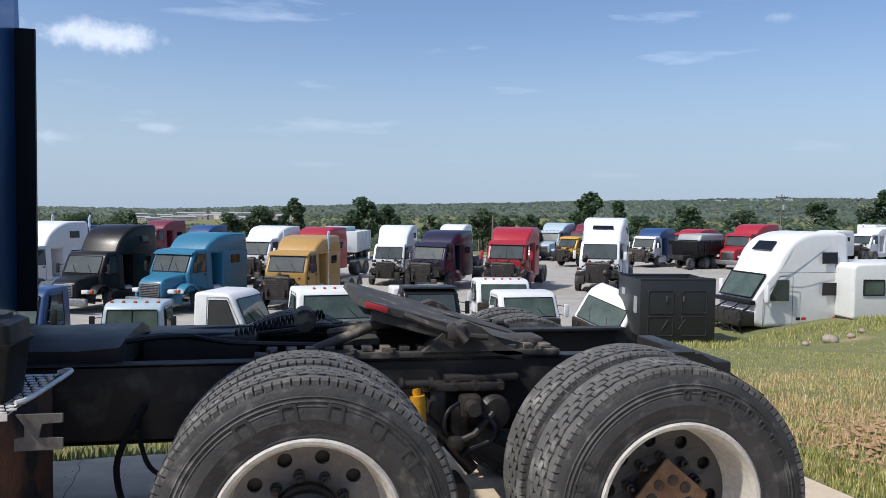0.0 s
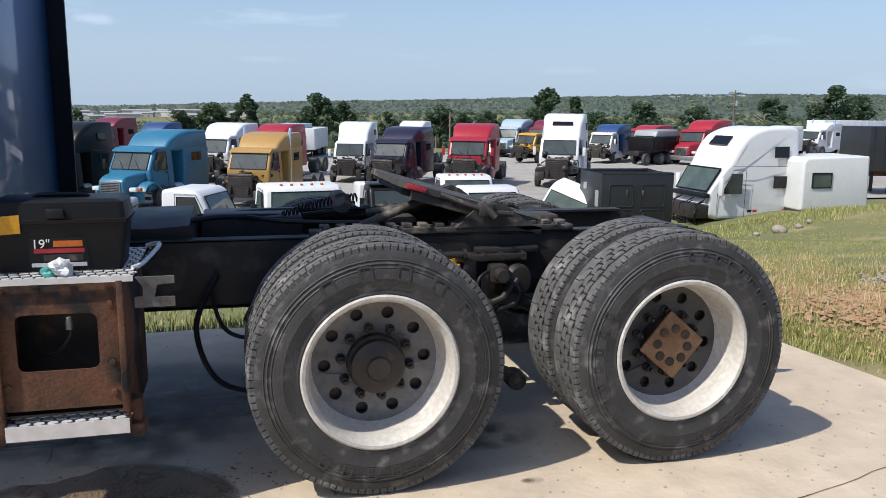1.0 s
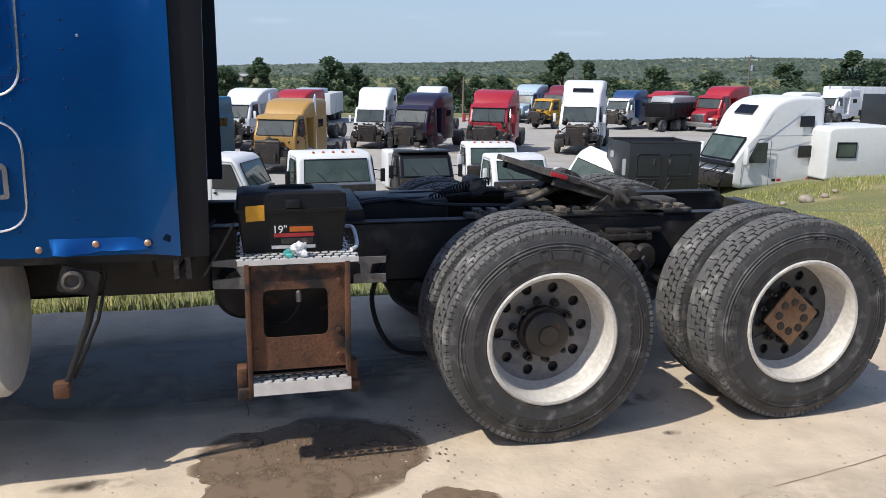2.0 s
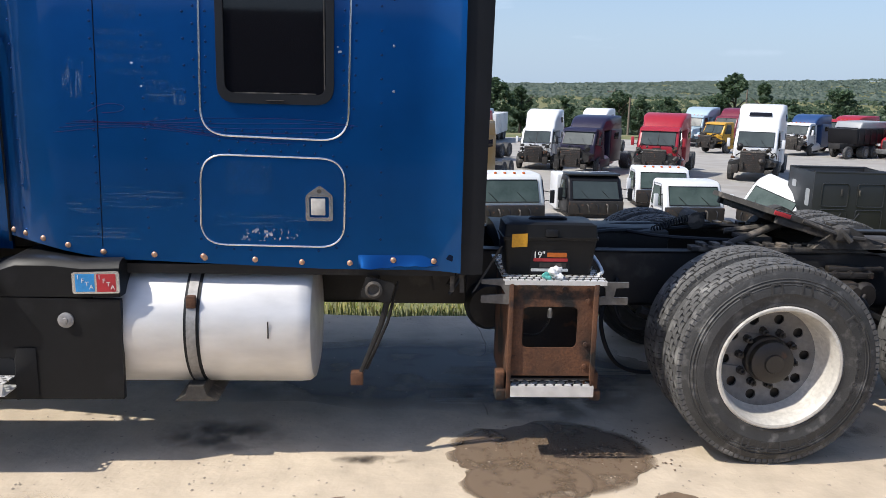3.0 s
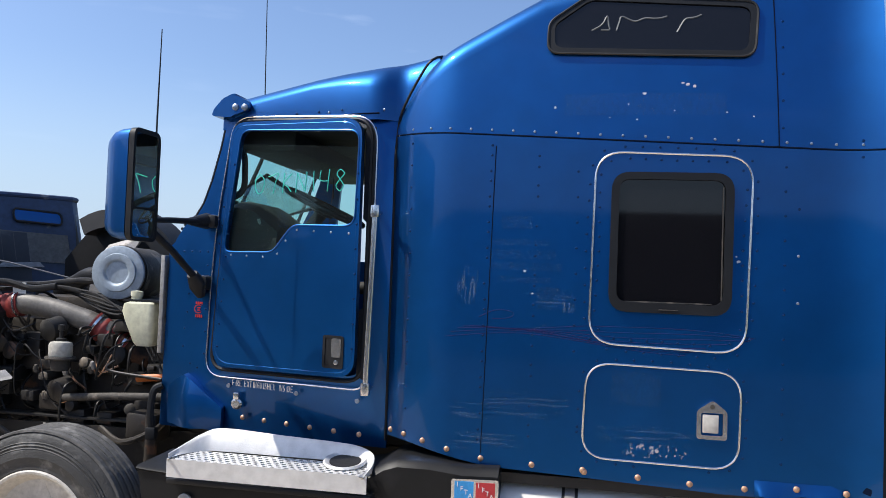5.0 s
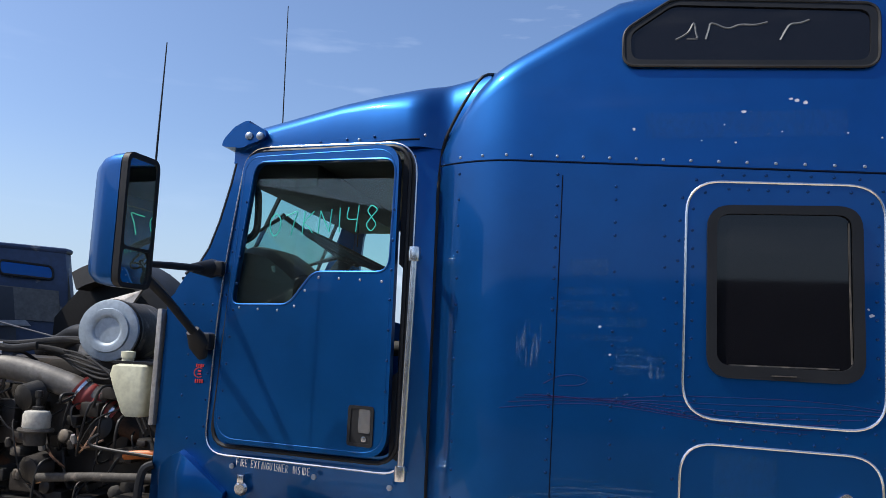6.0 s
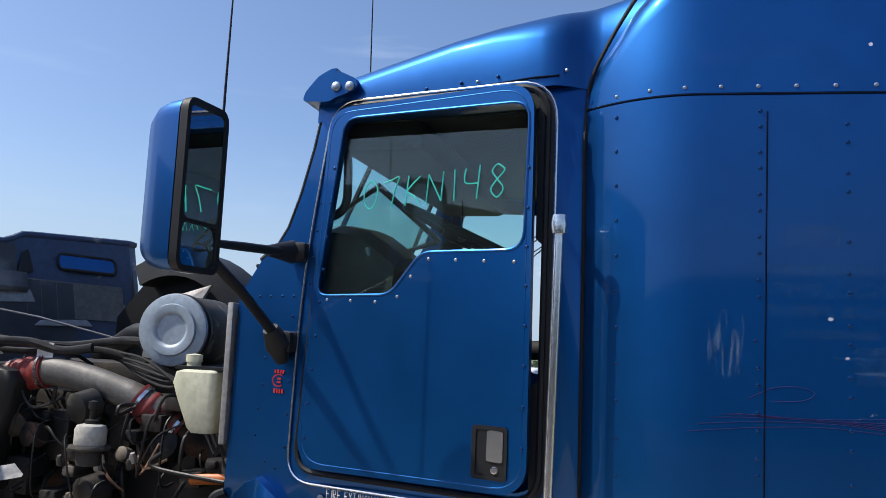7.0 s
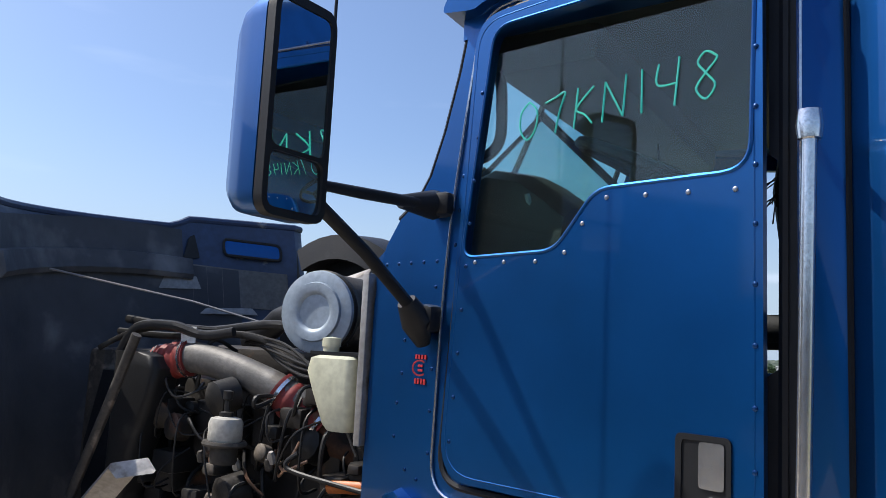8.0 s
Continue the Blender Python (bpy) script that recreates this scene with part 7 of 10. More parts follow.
part("cab_back_wall", bm, M_CABIN, truck)
bm = rod(B(), smooth_line([(-4.70, -0.87, 2.25), (-4.63, -0.86, 2.255), (-4.582, -0.85, 2.30), (-4.578, -0.85, 2.40), (-4.59, -0.85, 2.48), (-4.64, -0.86, 2.51)], 5), 0.017, 9)
part("pillar_handle", bm, M_TRIMBLACK, truck, "black grab handle on the windscreen pillar")
hw = part("hanging_loom", rod(B(), [(-3.95, 0.2, 2.62), (-4.0, 0.22, 2.3), (-3.97, 0.2, 2.05)], 0.012, 6), M_TRIMBLACK, truck, "loose wiring loom hanging from the cab ceiling")
for k in range(14):
    a = k * 0.9
    bm = rod(B(), [(-4.0, 0.2, 2.25 + 0.008 * k), (-4.0 + 0.09 * math.cos(a), 0.2 + 0.09 * math.sin(a), 2.18 + 0.01 * k)], 0.0025, 4)
    part("wire_end", bm, M_TRIMBLACK, hw)
bm = rod(B(), [(-4.35, 0.02, 2.45), (-4.35, 0.02, 2.33)], 0.004, 5)
part("hanging_cord", bm, M_TRIMBLACK, truck)
# gear lever and pedals seen low through the glass
for x in (-4.53, -4.43):
    part("trim_rail", rod(B(), [(x, -0.84, 1.92), (x - 0.055, -0.86, 2.14)], 0.009, 6), M_PIPE, truck, "slim grey rail on the dashboard end")

# side skirt, steps and tank
SHAPE[0] = None
K_Y = lambda x: -1.241 + 0.013 * (x + 3.3)
skirt_out = [(-4.885, 0.895), (-4.775, 0.40), (-4.55, 0.355), (-3.145, 0.36), (-3.14, 0.838), (-3.62, 0.845), (-4.0, 0.855)]
bm = sheet(B(), skirt_out, [], lambda u, v, d: Vector((u, K_Y(u) + d + (0.02 * smooth01((v - 0.8) / 0.1)), v)), 0.03)
skirt = part("side_skirt", bm, M_BLACK, truck, "scuffed black plastic side skirt")
bm = loft(B(), [[(x, K_Y(x) + 0.012, 0.85), (x, K_Y(x) + 0.012, z1 - 0.035), (x, K_Y(x) + 0.03, z1 - 0.012), (x, K_Y(x) + 0.06, z1), (x, K_Y(x) + 0.34, z1 + 0.01), (x, K_Y(x) + 0.34, 0.85)] for x, z1 in ((-3.80, 0.955), (-3.74, 0.965), (-3.70, 0.985), (-3.66, 1.01), (-3.6, 1.03), (-3.45, 1.03), (-3.3, 1.015), (-3.14, 1.02))])
part("skirt_top", bm, M_BLACK, skirt, "black moulded upper end of the skirt")
bm = loft(B(), [[(x, K_Y(x) + 0.03, z - 0.03), (x, K_Y(x) + 0.004, z - 0.012), (x, K_Y(x) + 0.02, z), (x, K_Y(x) + 0.34, z + 0.012), (x, K_Y(x) + 0.34, z - 0.03)] for x, z in ((-4.885, 0.905), (-4.4, 0.872), (-3.78, 0.862))])
part("skirt_ledge", bm, M_BLACK, skirt, "dusty ledge along the top of the skirt")
# step pocket with moulded cheeks
for x0, s in ((-4.35, 1), (-3.585, -1)):
    bm = loft(B(), [[(x0 + s * 0.0 - 0.045, K_Y(x0) - 0.003, z), (x0 + 0.03 * s, K_Y(x0) - 0.03 * k, z), (x0 + 0.055, K_Y(x0) - 0.003, z)] for z, k in ((0.37, 1.2), (0.47, 1.1), (0.55, 0.7), (0.61, 0.05))])
    part("step_cheek", bm, M_BLACK, skirt)
bm = sheet(B(), rounded([(-4.30, 0.44), (-3.625, 0.46), (-3.625, 0.56), (-4.30, 0.55)], 0.03, 3), [], lambda u, v, d: Vector((u, K_Y(u) - 0.003 + d, v)), 0.004)
part("step_pocket", bm, M_TRIMBLACK, skirt)
bm = perforated(B(), -4.25, -3.62, -1.375, -1.275, 16, 4, lambda u, v, d: Vector((u, v, 0.486 - d)), 0.004, 0.011)
sheet(bm, [(-4.25, 0.425), (-3.63, 0.427), (-3.62, 0.486), (-4.25, 0.486)], [], lambda u, v, d: Vector((u, -1.381 + d, v)), 0.006)
box(bm, -4.25, -3.62, -1.38, -1.25, 0.425, 0.432)
part("lower_step", bm, M_STEP, skirt, "perforated bare alloy lower step", smooth=False)
bm = perforated(B(), -4.68, -3.72, -1.312, -1.15, 27, 6, lambda u, v, d: Vector((u, v, 0.962 + 0.07 * (v + 1.31) - d)), 0.004, 0.0095)
step2 = part("upper_step", bm, M_STEP, skirt, "perforated bare alloy upper step", smooth=False)
bm = sheet(B(), [(-4.688, 0.882), (-3.715, 0.884), (-3.715, 0.964), (-4.688, 0.966)], [], lambda u, v, d: Vector((u, -1.319 + d, v)), 0.008)
part("step_front", bm, M_STEP, step2, "plain bare alloy step edge", smooth=False)
# raised rim: up the far side, along the back and down beside the opening
rim_line = [(-4.685, -1.312, 0.99), (-4.685, -1.22, 1.0), (-4.62, -1.10, 1.05), (-4.52, -1.072, 1.075), (-4.2, -1.068, 1.06), (-3.95, -1.068, 1.05), (-3.83, -1.075, 1.04), (-3.745, -1.12, 1.02), (-3.72, -1.2, 0.99), (-3.72, -1.312, 0.972)]
bm = loft(B(), [[(x, y, z), (x, y, 0.955), (x + (0.02 if x < -4.5 else -0.02 if x > -3.9 else 0), y - 0.05, 0.972), (x + (0.012 if x < -4.5 else -0.012 if x > -3.9 else 0), y - 0.022, z - 0.02), (x + (0.006 if x < -4.5 else -0.006 if x > -3.9 else 0), y - 0.008, z - 0.003)] for x, y, z in smooth_line(rim_line, 4)])
part("step_rim", bm, M_STEP, step2, "raised bare alloy rim round the back of the step")
bm = lathe(B(), [(0.098, -0.004), (0.104, 0.006), (0.096, 0.014), (0.078, 0.008), (0.07, -0.002)], (-3.865, -1.165, 0.982), (0, -0.18, 1), 28)
part("filler_collar", bm, M_STEP, step2, "rounded alloy collar")
bm = lathe(B(), [(0.074, 0.0), (0.074, 0.004), (0, 0.0045), (0, -0.002)], (-3.865, -1.165, 0.985), (0, -0.18, 1), 28)
part("filler_hole", bm, M_FRAME, step2, "round dark opening in the step")
part("step_under_trim", box(B(), -4.70, -3.70, -1.30, -1.17, 0.846, 0.871, 0.006), M_TRIMBLACK, skirt)
for x, z in ((-4.62, 0.76), (-3.385, 0.743)):
    part("skirt_bolt", lathe(B(), [(0.036, 0.003), (0.036, -0.006), (0.028, -0.010), (0.014, -0.010), (0.012, -0.016), (0, -0.016)], (x, K_Y(x), z), (0, 1, 0), 20), M_PIPE, skirt, "dull round fixing bolt")
bm = sheet(B(), rounded([(-3.345, 0.868), (-3.135, 0.872), (-3.135, 0.976), (-3.345, 0.968)], 0.012, 3), [], lambda u, v, d: Vector((u, K_Y(u) - 0.004 + d, v)), 0.006)
dec = part("permit_decal", bm, M_CHROME, skirt, "clear holder with a blue and a red permit sticker", smooth=False)
for x0, mm in ((-3.33, M_STICKBLUE), (-3.235, M_RED)):
    bm = sheet(B(), [(x0, 0.878), (x0 + 0.085, 0.880), (x0 + 0.085, 0.962), (x0, 0.960)], [], lambda u, v, d: Vector((u, K_Y(u) - 0.0055 + d, v)), 0.002)
    stk = part("sticker", bm, mm, dec, smooth=False)
    for ch, dx, dz in (("I", 0.013, 0.066), ("F", 0.033, 0.049), ("T", 0.052, 0.034), ("A", 0.071, 0.020)):
        lettering("sticker_letter", ch, 0.03, Matrix.Translation((x0 + dx, K_Y(x0) - 0.0065, 0.88 + dz)) @ pose(0, 0, 0, 90, 0, 0), M_PAPER, dec, "", 0.0004)

tz, ty, tr = 0.662, -0.905, 0.315
bm = lathe(B(), [(0, -3.3), (tr - 0.03, -3.3), (tr, -3.27), (tr, -2.35), (tr - 0.003, -2.305), (tr - 0.022, -2.282), (tr - 0.06, -2.274), (0, -2.265)], (0, ty, tz), (1, 0, 0), 56)
tank = part("fuel_tank", bm, M_ALU, truck, "dull silver cylindrical fuel tank")
for x in (-2.83,):
    for hw, lift, mm, lb in ((0.036, 0.004, M_TRIMBLACK, "black rubber strip under the tank strap"), (0.022, 0.009, M_PIPE, "worn metal tank strap")):
        pts = [(ty - (tr + lift) * math.cos(a), tz + (tr + lift) * math.sin(a)) for a in np.linspace(-1.5, 1.9, 26)]
        pin = [(ty - (tr + lift - 0.004) * math.cos(a), tz + (tr + lift - 0.004) * math.sin(a)) for a in np.linspace(-1.5, 1.9, 26)]
        bm = loft(B(), [[(x - hw, *p), (x + hw, *p), (x + hw, *q), (x - hw, *q)] for p, q in zip(pts, pin)])
        stp = part("tank_strap", bm, mm, tank, lb)
    part("strap_bolt", box(B(), x - 0.022, x + 0.022, ty - tr - 0.035, ty - tr - 0.005, tz + 0.13, tz + 0.19, 0.006, Matrix.Translation((0, 0.045, 0))), M_RUST, stp)
    bm = loft(B(), [[(x + u, y, z) for u, z in ((-0.1, 0.325), (0.1, 0.325), (0.05, 0.355), (0.035, 0.40), (-0.035, 0.40), (-0.05, 0.355))] for y in (-1.18, -0.75)])
    part("tank_foot", bm, M_IRON, tank, "grimy tank bracket foot")
part("tank_scratch", strip([(-2.475, ty - tr - 0.001, z) for z in (0.655, 0.69, 0.735)], 0.0035), M_GREASE, tank)

# hanging skirt strut behind the tank
bm = sheet(B(), rounded([(-2.05, 0.845), (-1.91, 0.815), (-1.885, 0.91), (-2.02, 0.945)], 0.012, 2), [], lambda u, v, d: Vector((u, -1.16 + d, v)), 0.012)
strut = part("skirt_bracket", bm, M_FRAME, truck, "bent black skirt bracket with a hanging strut")
part("ring", lathe(B(), [(0.04, 0.004), (0.042, -0.012), (0.03, -0.016), (0.022, -0.004), (0, -0.002)], (-1.985, -1.165, 0.882), (0, 1, 0), 20), M_IRON, strut)
bm = rod(B(), [(-1.90, -1.12, 0.90), (-1.95, -1.13, 0.70), (-2.05, -1.14, 0.45)], [0.017, 0.014, 0.011], 8)
rod(bm, [(-1.87, -1.08, 0.90), (-1.92, -1.09, 0.70), (-2.02, -1.12, 0.47)], 0.008, 6)
part("strut", bm, M_FRAME, strut)
part("strut_foot", box(B(), -2.095, -2.035, -1.165, -1.11, 0.40, 0.465, 0.006), M_RUST, strut, "rusty strut foot")
# panels under the sleeper floor
part("sleeper_floor", box(B(), -3.68, -1.6, -1.12, 1.12, 0.94, 0.985), M_FRAME, truck)
bm = box(B(), -1.98, -1.5, -0.62, -0.5, 0.66, 0.94, 0.02)
rod(bm, [(-1.72, -1.0, 0.96), (-1.70, -1.0, 0.84)], 0.012, 6)
rod(bm, [(-1.50, -1.05, 1.0), (-1.62, -1.08, 0.84)], 0.012, 6)
rod(bm, [(-1.47, -0.7, 1.02), (-1.62, -0.9, 0.84)], 0.01, 6)
part("under_sleeper_bracket", bm, M_FRAME, truck)
bm = lathe(B(), [(0, -0.32), (0.12, -0.32), (0.145, -0.28), (0.145, 0.28), (0.12, 0.32), (0, 0.32)], (-1.35, -0.2, 0.62), (0, 1, 0), 24)
part("air_tank", bm, M_FRAME, truck, "black air tank")
bm = lathe(B(), [(0, -0.5), (0.13, -0.5), (0.15, -0.46), (0.15, 0.46), (0.13, 0.5), (0, 0.5)], (-2.6, 0.9, 0.64), (1, 0, 0), 24)
part("fuel_tank", bm, M_ALU, truck)
part("gearbox", box(B(), -4.4, -3.3, -0.26, 0.26, 0.5, 1.0, 0.08), M_GREASE, truck)
part("drive_shaft", rod(B(), [(-3.3, 0, 0.7), (-1.2, 0, 0.62), (0, 0, 0.52)], 0.055, 12), M_GREASE, truck)

# engine bay
SHAPE[0] = cab_taper
engine = part("engine_block", box(B(), -6.35, -5.08, -0.30, 0.30, 0.72, 1.52, 0.05), M_GREASE, truck, "grimy diesel engine block")
part("cylinder_head", box(B(), -6.25, -5.15, -0.24, 0.24, 1.50, 1.66, 0.04), M_GREASE, engine)
for k in range(6):
    part("port_cover", box(B(), -6.2 + 0.17 * k, -6.08 + 0.17 * k, -0.36, -0.28, 1.18, 1.42, 0.02), M_GREASE, engine)
er = random.Random(21)
for k in range(34):
    x, z = er.uniform(-6.4, -5.1), er.uniform(0.85, 1.5)
    s = er.uniform(0.025, 0.075)
    if k % 3 == 0:
        bm = lathe(B(), [(0, 0), (s, 0), (s, s * 1.4), (s * 0.6, s * 1.7), (0, s * 1.7)], (x, er.uniform(-0.5, -0.34), z), (er.uniform(-0.4, 0.4), -1, er.uniform(-0.3, 0.3)), 12)
    else:
        bm = box(B(), x - s, x + s, er.uniform(-0.52, -0.42), -0.28, z - s * 0.7, z + s * 0.7, 0.012)
    part("engine_fitting", bm, (M_GREASE, M_GREASE, M_FRAME, M_IRON)[k % 4], engine, "grimy pump or bracket on the engine")
bm = B()
for k in range(60):
    x0, z0 = er.uniform(-6.4, -5.15), er.uniform(0.85, 1.6)
    x1, z1 = x0 + er.uniform(-0.3, 0.3), z0 + er.uniform(-0.35, 0.2)
    y0 = er.uniform(-0.56, -0.34)
    rod(bm, smooth_line([(x0, y0 + 0.1, z0), (x0 * 0.65 + x1 * 0.35, y0 - 0.02, z0 - er.uniform(0, 0.08)), (x0 * 0.3 + x1 * 0.7, y0 - 0.02, z1 + er.uniform(-0.03, 0.06)), (x1, y0 + 0.1, z1)], 5), er.uniform(0.003, 0.010), 6)
tagged(part("engine_wiring", bm, M_FRAME, engine, "tangle of black hoses and wires"), kind="stuff")
# the harness that runs from the air cleaner down to the turbo
for k in range(5):
    o = 0.025 * k
    part("harness", rod(B(), smooth_line([(-5.98 + o, -0.30, 1.68), (-5.82 + o, -0.36, 1.70 - o), (-5.62 + o, -0.42, 1.66 - o), (-5.40, -0.47 + o, 1.52 + o), (-5.24, -0.5 + o, 1.30 + o)], 6), 0.006 + 0.0015 * (k % 3), 7), M_FRAME, engine, "black wiring loom")
for k in range(7):
    x0, z0 = er.uniform(-6.1, -5.15), er.uniform(0.9, 1.45)
    fl = part("fuel_line", rod(B(), smooth_line([(x0, -0.40, z0), (x0 + 0.1, -0.5, z0 - 0.08), (x0 + er.uniform(0.1, 0.35), -0.48, z0 - er.uniform(-0.1, 0.25))], 5), er.uniform(0.004, 0.008), 6), (M_COPPER, M_IRON, M_RUST)[k % 3], engine, "dull copper fuel line")
    part("fitting", lathe(B(), [(0, 0), (0.018, 0), (0.018, 0.03), (0.01, 0.045), (0, 0.045)], (x0 + 0.05, -0.5, z0 - 0.06), (0, -0.4, 1), 8), (M_IRON, M_PIPE)[k % 2], fl)
part("turbo_housing", lathe(B(), [(0, -0.1), (0.09, -0.1), (0.135, -0.06), (0.15, 0), (0.135, 0.06), (0.08, 0.1), (0, 0.1)], (-5.40, -0.22, 1.42), (0.9, -0.4, 0.2), 24), M_RUST, engine, "brown rusted turbocharger housing")
part("valve_bracket", box(B(), -5.93, -5.80, -0.46, -0.40, 1.02, 1.10, 0.01), M_YELLOW, engine, "dull yellow bracket")
bm = rod(B(), smooth_line([(-6.42, -0.44, 1.555), (-6.34, -0.44, 1.575), (-6.22, -0.44, 1.60), (-6.10, -0.44, 1.60), (-5.95, -0.43, 1.575), (-5.80, -0.42, 1.535), (-5.69, -0.41, 1.50), (-5.60, -0.39, 1.455), (-5.50, -0.36, 1.37)], 6), 0.066, 18)
chg = part("charge_air_pipe", bm, M_CHARGE, truck, "dusty grey metal charge air pipe")
for a, b in (((-6.37, -0.44, 1.567), (-6.17, -0.44, 1.602)), ((-5.69, -0.41, 1.50), (-5.49, -0.355, 1.362))):
    a, b = Vector(a), Vector(b)
    pts = [a + (b - a) * k / 16 for k in range(17)]
    part("hose_bellows", rod(B(), pts, [0.073 + (0.008 if k % 4 < 2 else 0) for k in range(17)], 18), M_HOSE_RED, chg, "red ribbed silicone hose")
    for k in (1, 14):
        part("hose_clamp", rod(B(), [pts[k], pts[k + 1]], 0.083, 18), M_CHROME, chg)
bm = rod(B(), smooth_line([(-5.51, -0.36, 1.375), (-5.44, -0.32, 1.32), (-5.35, -0.28, 1.29)], 5), 0.07, 16)
part("turbo_elbow", bm, M_RUST, truck, "brown rusted turbo elbow")
ax = Vector((-0.12, 0.99, 0.0)).normalized()
c0 = Vector((-5.595, -0.335, 1.818))
bm = lathe(B(), [(0.155, 0.03), (0.165, 0.05), (0.165, 0.5), (0.14, 0.54), (0, 0.54)], c0, ax, 40)
cleaner = part("air_cleaner", bm, M_IRON, truck, "large round grey air cleaner housing")
bm = lathe(B(), [(0, 0.012), (0.07, 0.012), (0.078, 0.0), (0.088, -0.004), (0.118, -0.002), (0.122, 0.012), (0.15, 0.014), (0.166, 0.02), (0.17, 0.035), (0.158, 0.045)], c0, ax, 44)
part("cleaner_lid", bm, M_CLEANER, cleaner, "pale grey stepped end cap")
part("clip_band", lathe(B(), [(0.168, 0.06), (0.174, 0.065), (0.174, 0.085), (0.168, 0.09)], c0, ax, 40), M_TRIMBLACK, cleaner)
bm = rod(B(), smooth_line([(-5.66, -0.28, 1.80), (-5.85, -0.20, 1.79), (-6.0, -0.1, 1.74), (-6.15, -0.05, 1.68)], 6), 0.055, 14)
part("intake_hose", bm, M_TRIMBLACK, truck, "black ribbed intake hose")
bm = loft(B(), [[(x, -0.63 + y, z) for x, y in rounded([(-5.27 - w, -d), (-5.27 + w2, -d), (-5.27 + w2, d), (-5.27 - w, d)], 0.03, 3)] for z, w, w2, d in ((1.40, 0.0, 0.095, 0.05), (1.42, 0.015, 0.11, 0.06), (1.53, 0.06, 0.115, 0.07), (1.60, 0.085, 0.115, 0.075), (1.645, 0.075, 0.11, 0.07), (1.655, 0.05, 0.10, 0.05))])
bottle = part("coolant_bottle", bm, M_BOTTLE, truck, "yellowed translucent coolant tank")
part("filler_cap", lathe(B(), [(0.03, 0), (0.03, 0.04), (0.035, 0.04), (0.035, 0.07), (0, 0.075)], (-5.295, -0.63, 1.645), (0, 0, 1), 16), M_BOTTLE, bottle)
part("bottle_bracket", box(B(), -5.36, -5.06, -0.67, -0.57, 1.655, 1.668), M_TRIMBLACK, bottle)
filt = part("fuel_filter", lathe(B(), [(0, 0.0), (0.05, 0.0), (0.056, 0.012), (0.056, 0.06), (0.052, 0.07)], (-5.755, -0.655, 1.225), (0, 0, 1), 24), M_IRON, truck, "grimy fuel filter with a dirty white bowl")
part("filter_flange", lathe(B(), [(0, 0.066), (0.088, 0.066), (0.092, 0.074), (0.088, 0.084), (0, 0.084)], (-5.755, -0.655, 1.225), (0, 0, 1), 24), M_IRON, filt)
part("filter_bowl", lathe(B(), [(0.066, 0.084), (0.07, 0.09), (0.07, 0.15), (0.062, 0.168), (0.03, 0.175), (0, 0.175)], (-5.755, -0.655, 1.225), (0, 0, 1), 24), M_BOWL, filt, "dirty white filter bowl")
part("filter_cap", lathe(B(), [(0.03, 0.172), (0.03, 0.19), (0.012, 0.195), (0.012, 0.235), (0.02, 0.24), (0.02, 0.27), (0, 0.275)], (-5.755, -0.655, 1.225), (0, 0, 1), 14), M_FRAME, filt)
bm = rod(B(), [(-5.75, -0.60, 1.06), (-5.4, -0.68, 1.10), (-5.02, -0.74, 1.13)], 0.022, 10)
part("radiator_strut", bm, M_IRON, truck, "dusty grey strut rod")
part("orange_hose", rod(B(), [(-5.27, -0.62, 1.205), (-5.2, -0.63, 1.215), (-5.1, -0.6, 1.22)], 0.022, 10), M_ORANGE, truck, "orange hose")
for pts, r in (([(-5.42, -0.62, 1.30), (-5.46, -0.64, 1.26), (-5.40, -0.64, 1.235), (-5.1, -0.66, 1.215)], 0.009), ([(-6.75, -0.3, 1.76), (-6.2, -0.35, 1.72), (-5.8, -0.3, 1.76), (-5.5, -0.2, 1.70)], 0.02), ([(-6.7, -0.4, 1.70), (-6.3, -0.42, 1.69), (-5.95, -0.36, 1.71), (-5.7, -0.34, 1.66)], 0.016), ([(-6.72, -0.5, 1.62), (-6.5, -0.5, 1.70), (-6.3, -0.45, 1.73), (-6.0, -0.3, 1.72)], 0.014), ([(-6.5, -0.58, 1.60), (-6.42, -0.56, 1.72), (-6.25, -0.5, 1.735), (-6.1, -0.45, 1.70), (-5.95, -0.42, 1.72)], 0.022)):
    part("hose", rod(B(), smooth_line(pts, 6), r, 8), M_FRAME, truck, "black hose over the engine")
part("paper_tag", box(B(), -6.22, -6.13, -0.47, -0.466, 1.665, 1.735), M_PAPER, truck, "white paper tag on the engine hoses", smooth=False)
# radiator and its rods
bm = box(B(), -6.80, -6.68, -0.5, 0.5, 0.75, 1.62, 0.03)
part("radiator", bm, M_IRON, truck, "dusty radiator")
bm = rod(B(), [(-6.20, -0.77, 1.69), (-6.33, -0.775, 1.4), (-6.52, -0.78, 0.98)], 0.024, 10)
part("radiator_support", bm, M_IRON, truck, "dusty hood support strut")
bm = loft(B(), [[(x, y, z) for x, y in rounded([(-6.5, -0.62), (-6.24 - s, -0.60), (-6.24 - s, -0.42), (-6.5, -0.40)], 0.04, 3)] for z, s in ((0.95, 0.16), (1.2, 0.1), (1.42, 0.02), (1.55, 0.0), (1.60, 0.03), (1.615, 0.09))])
part("cooler_tank", bm, M_FRAME, truck, "dusty grey charge air cooler tank")
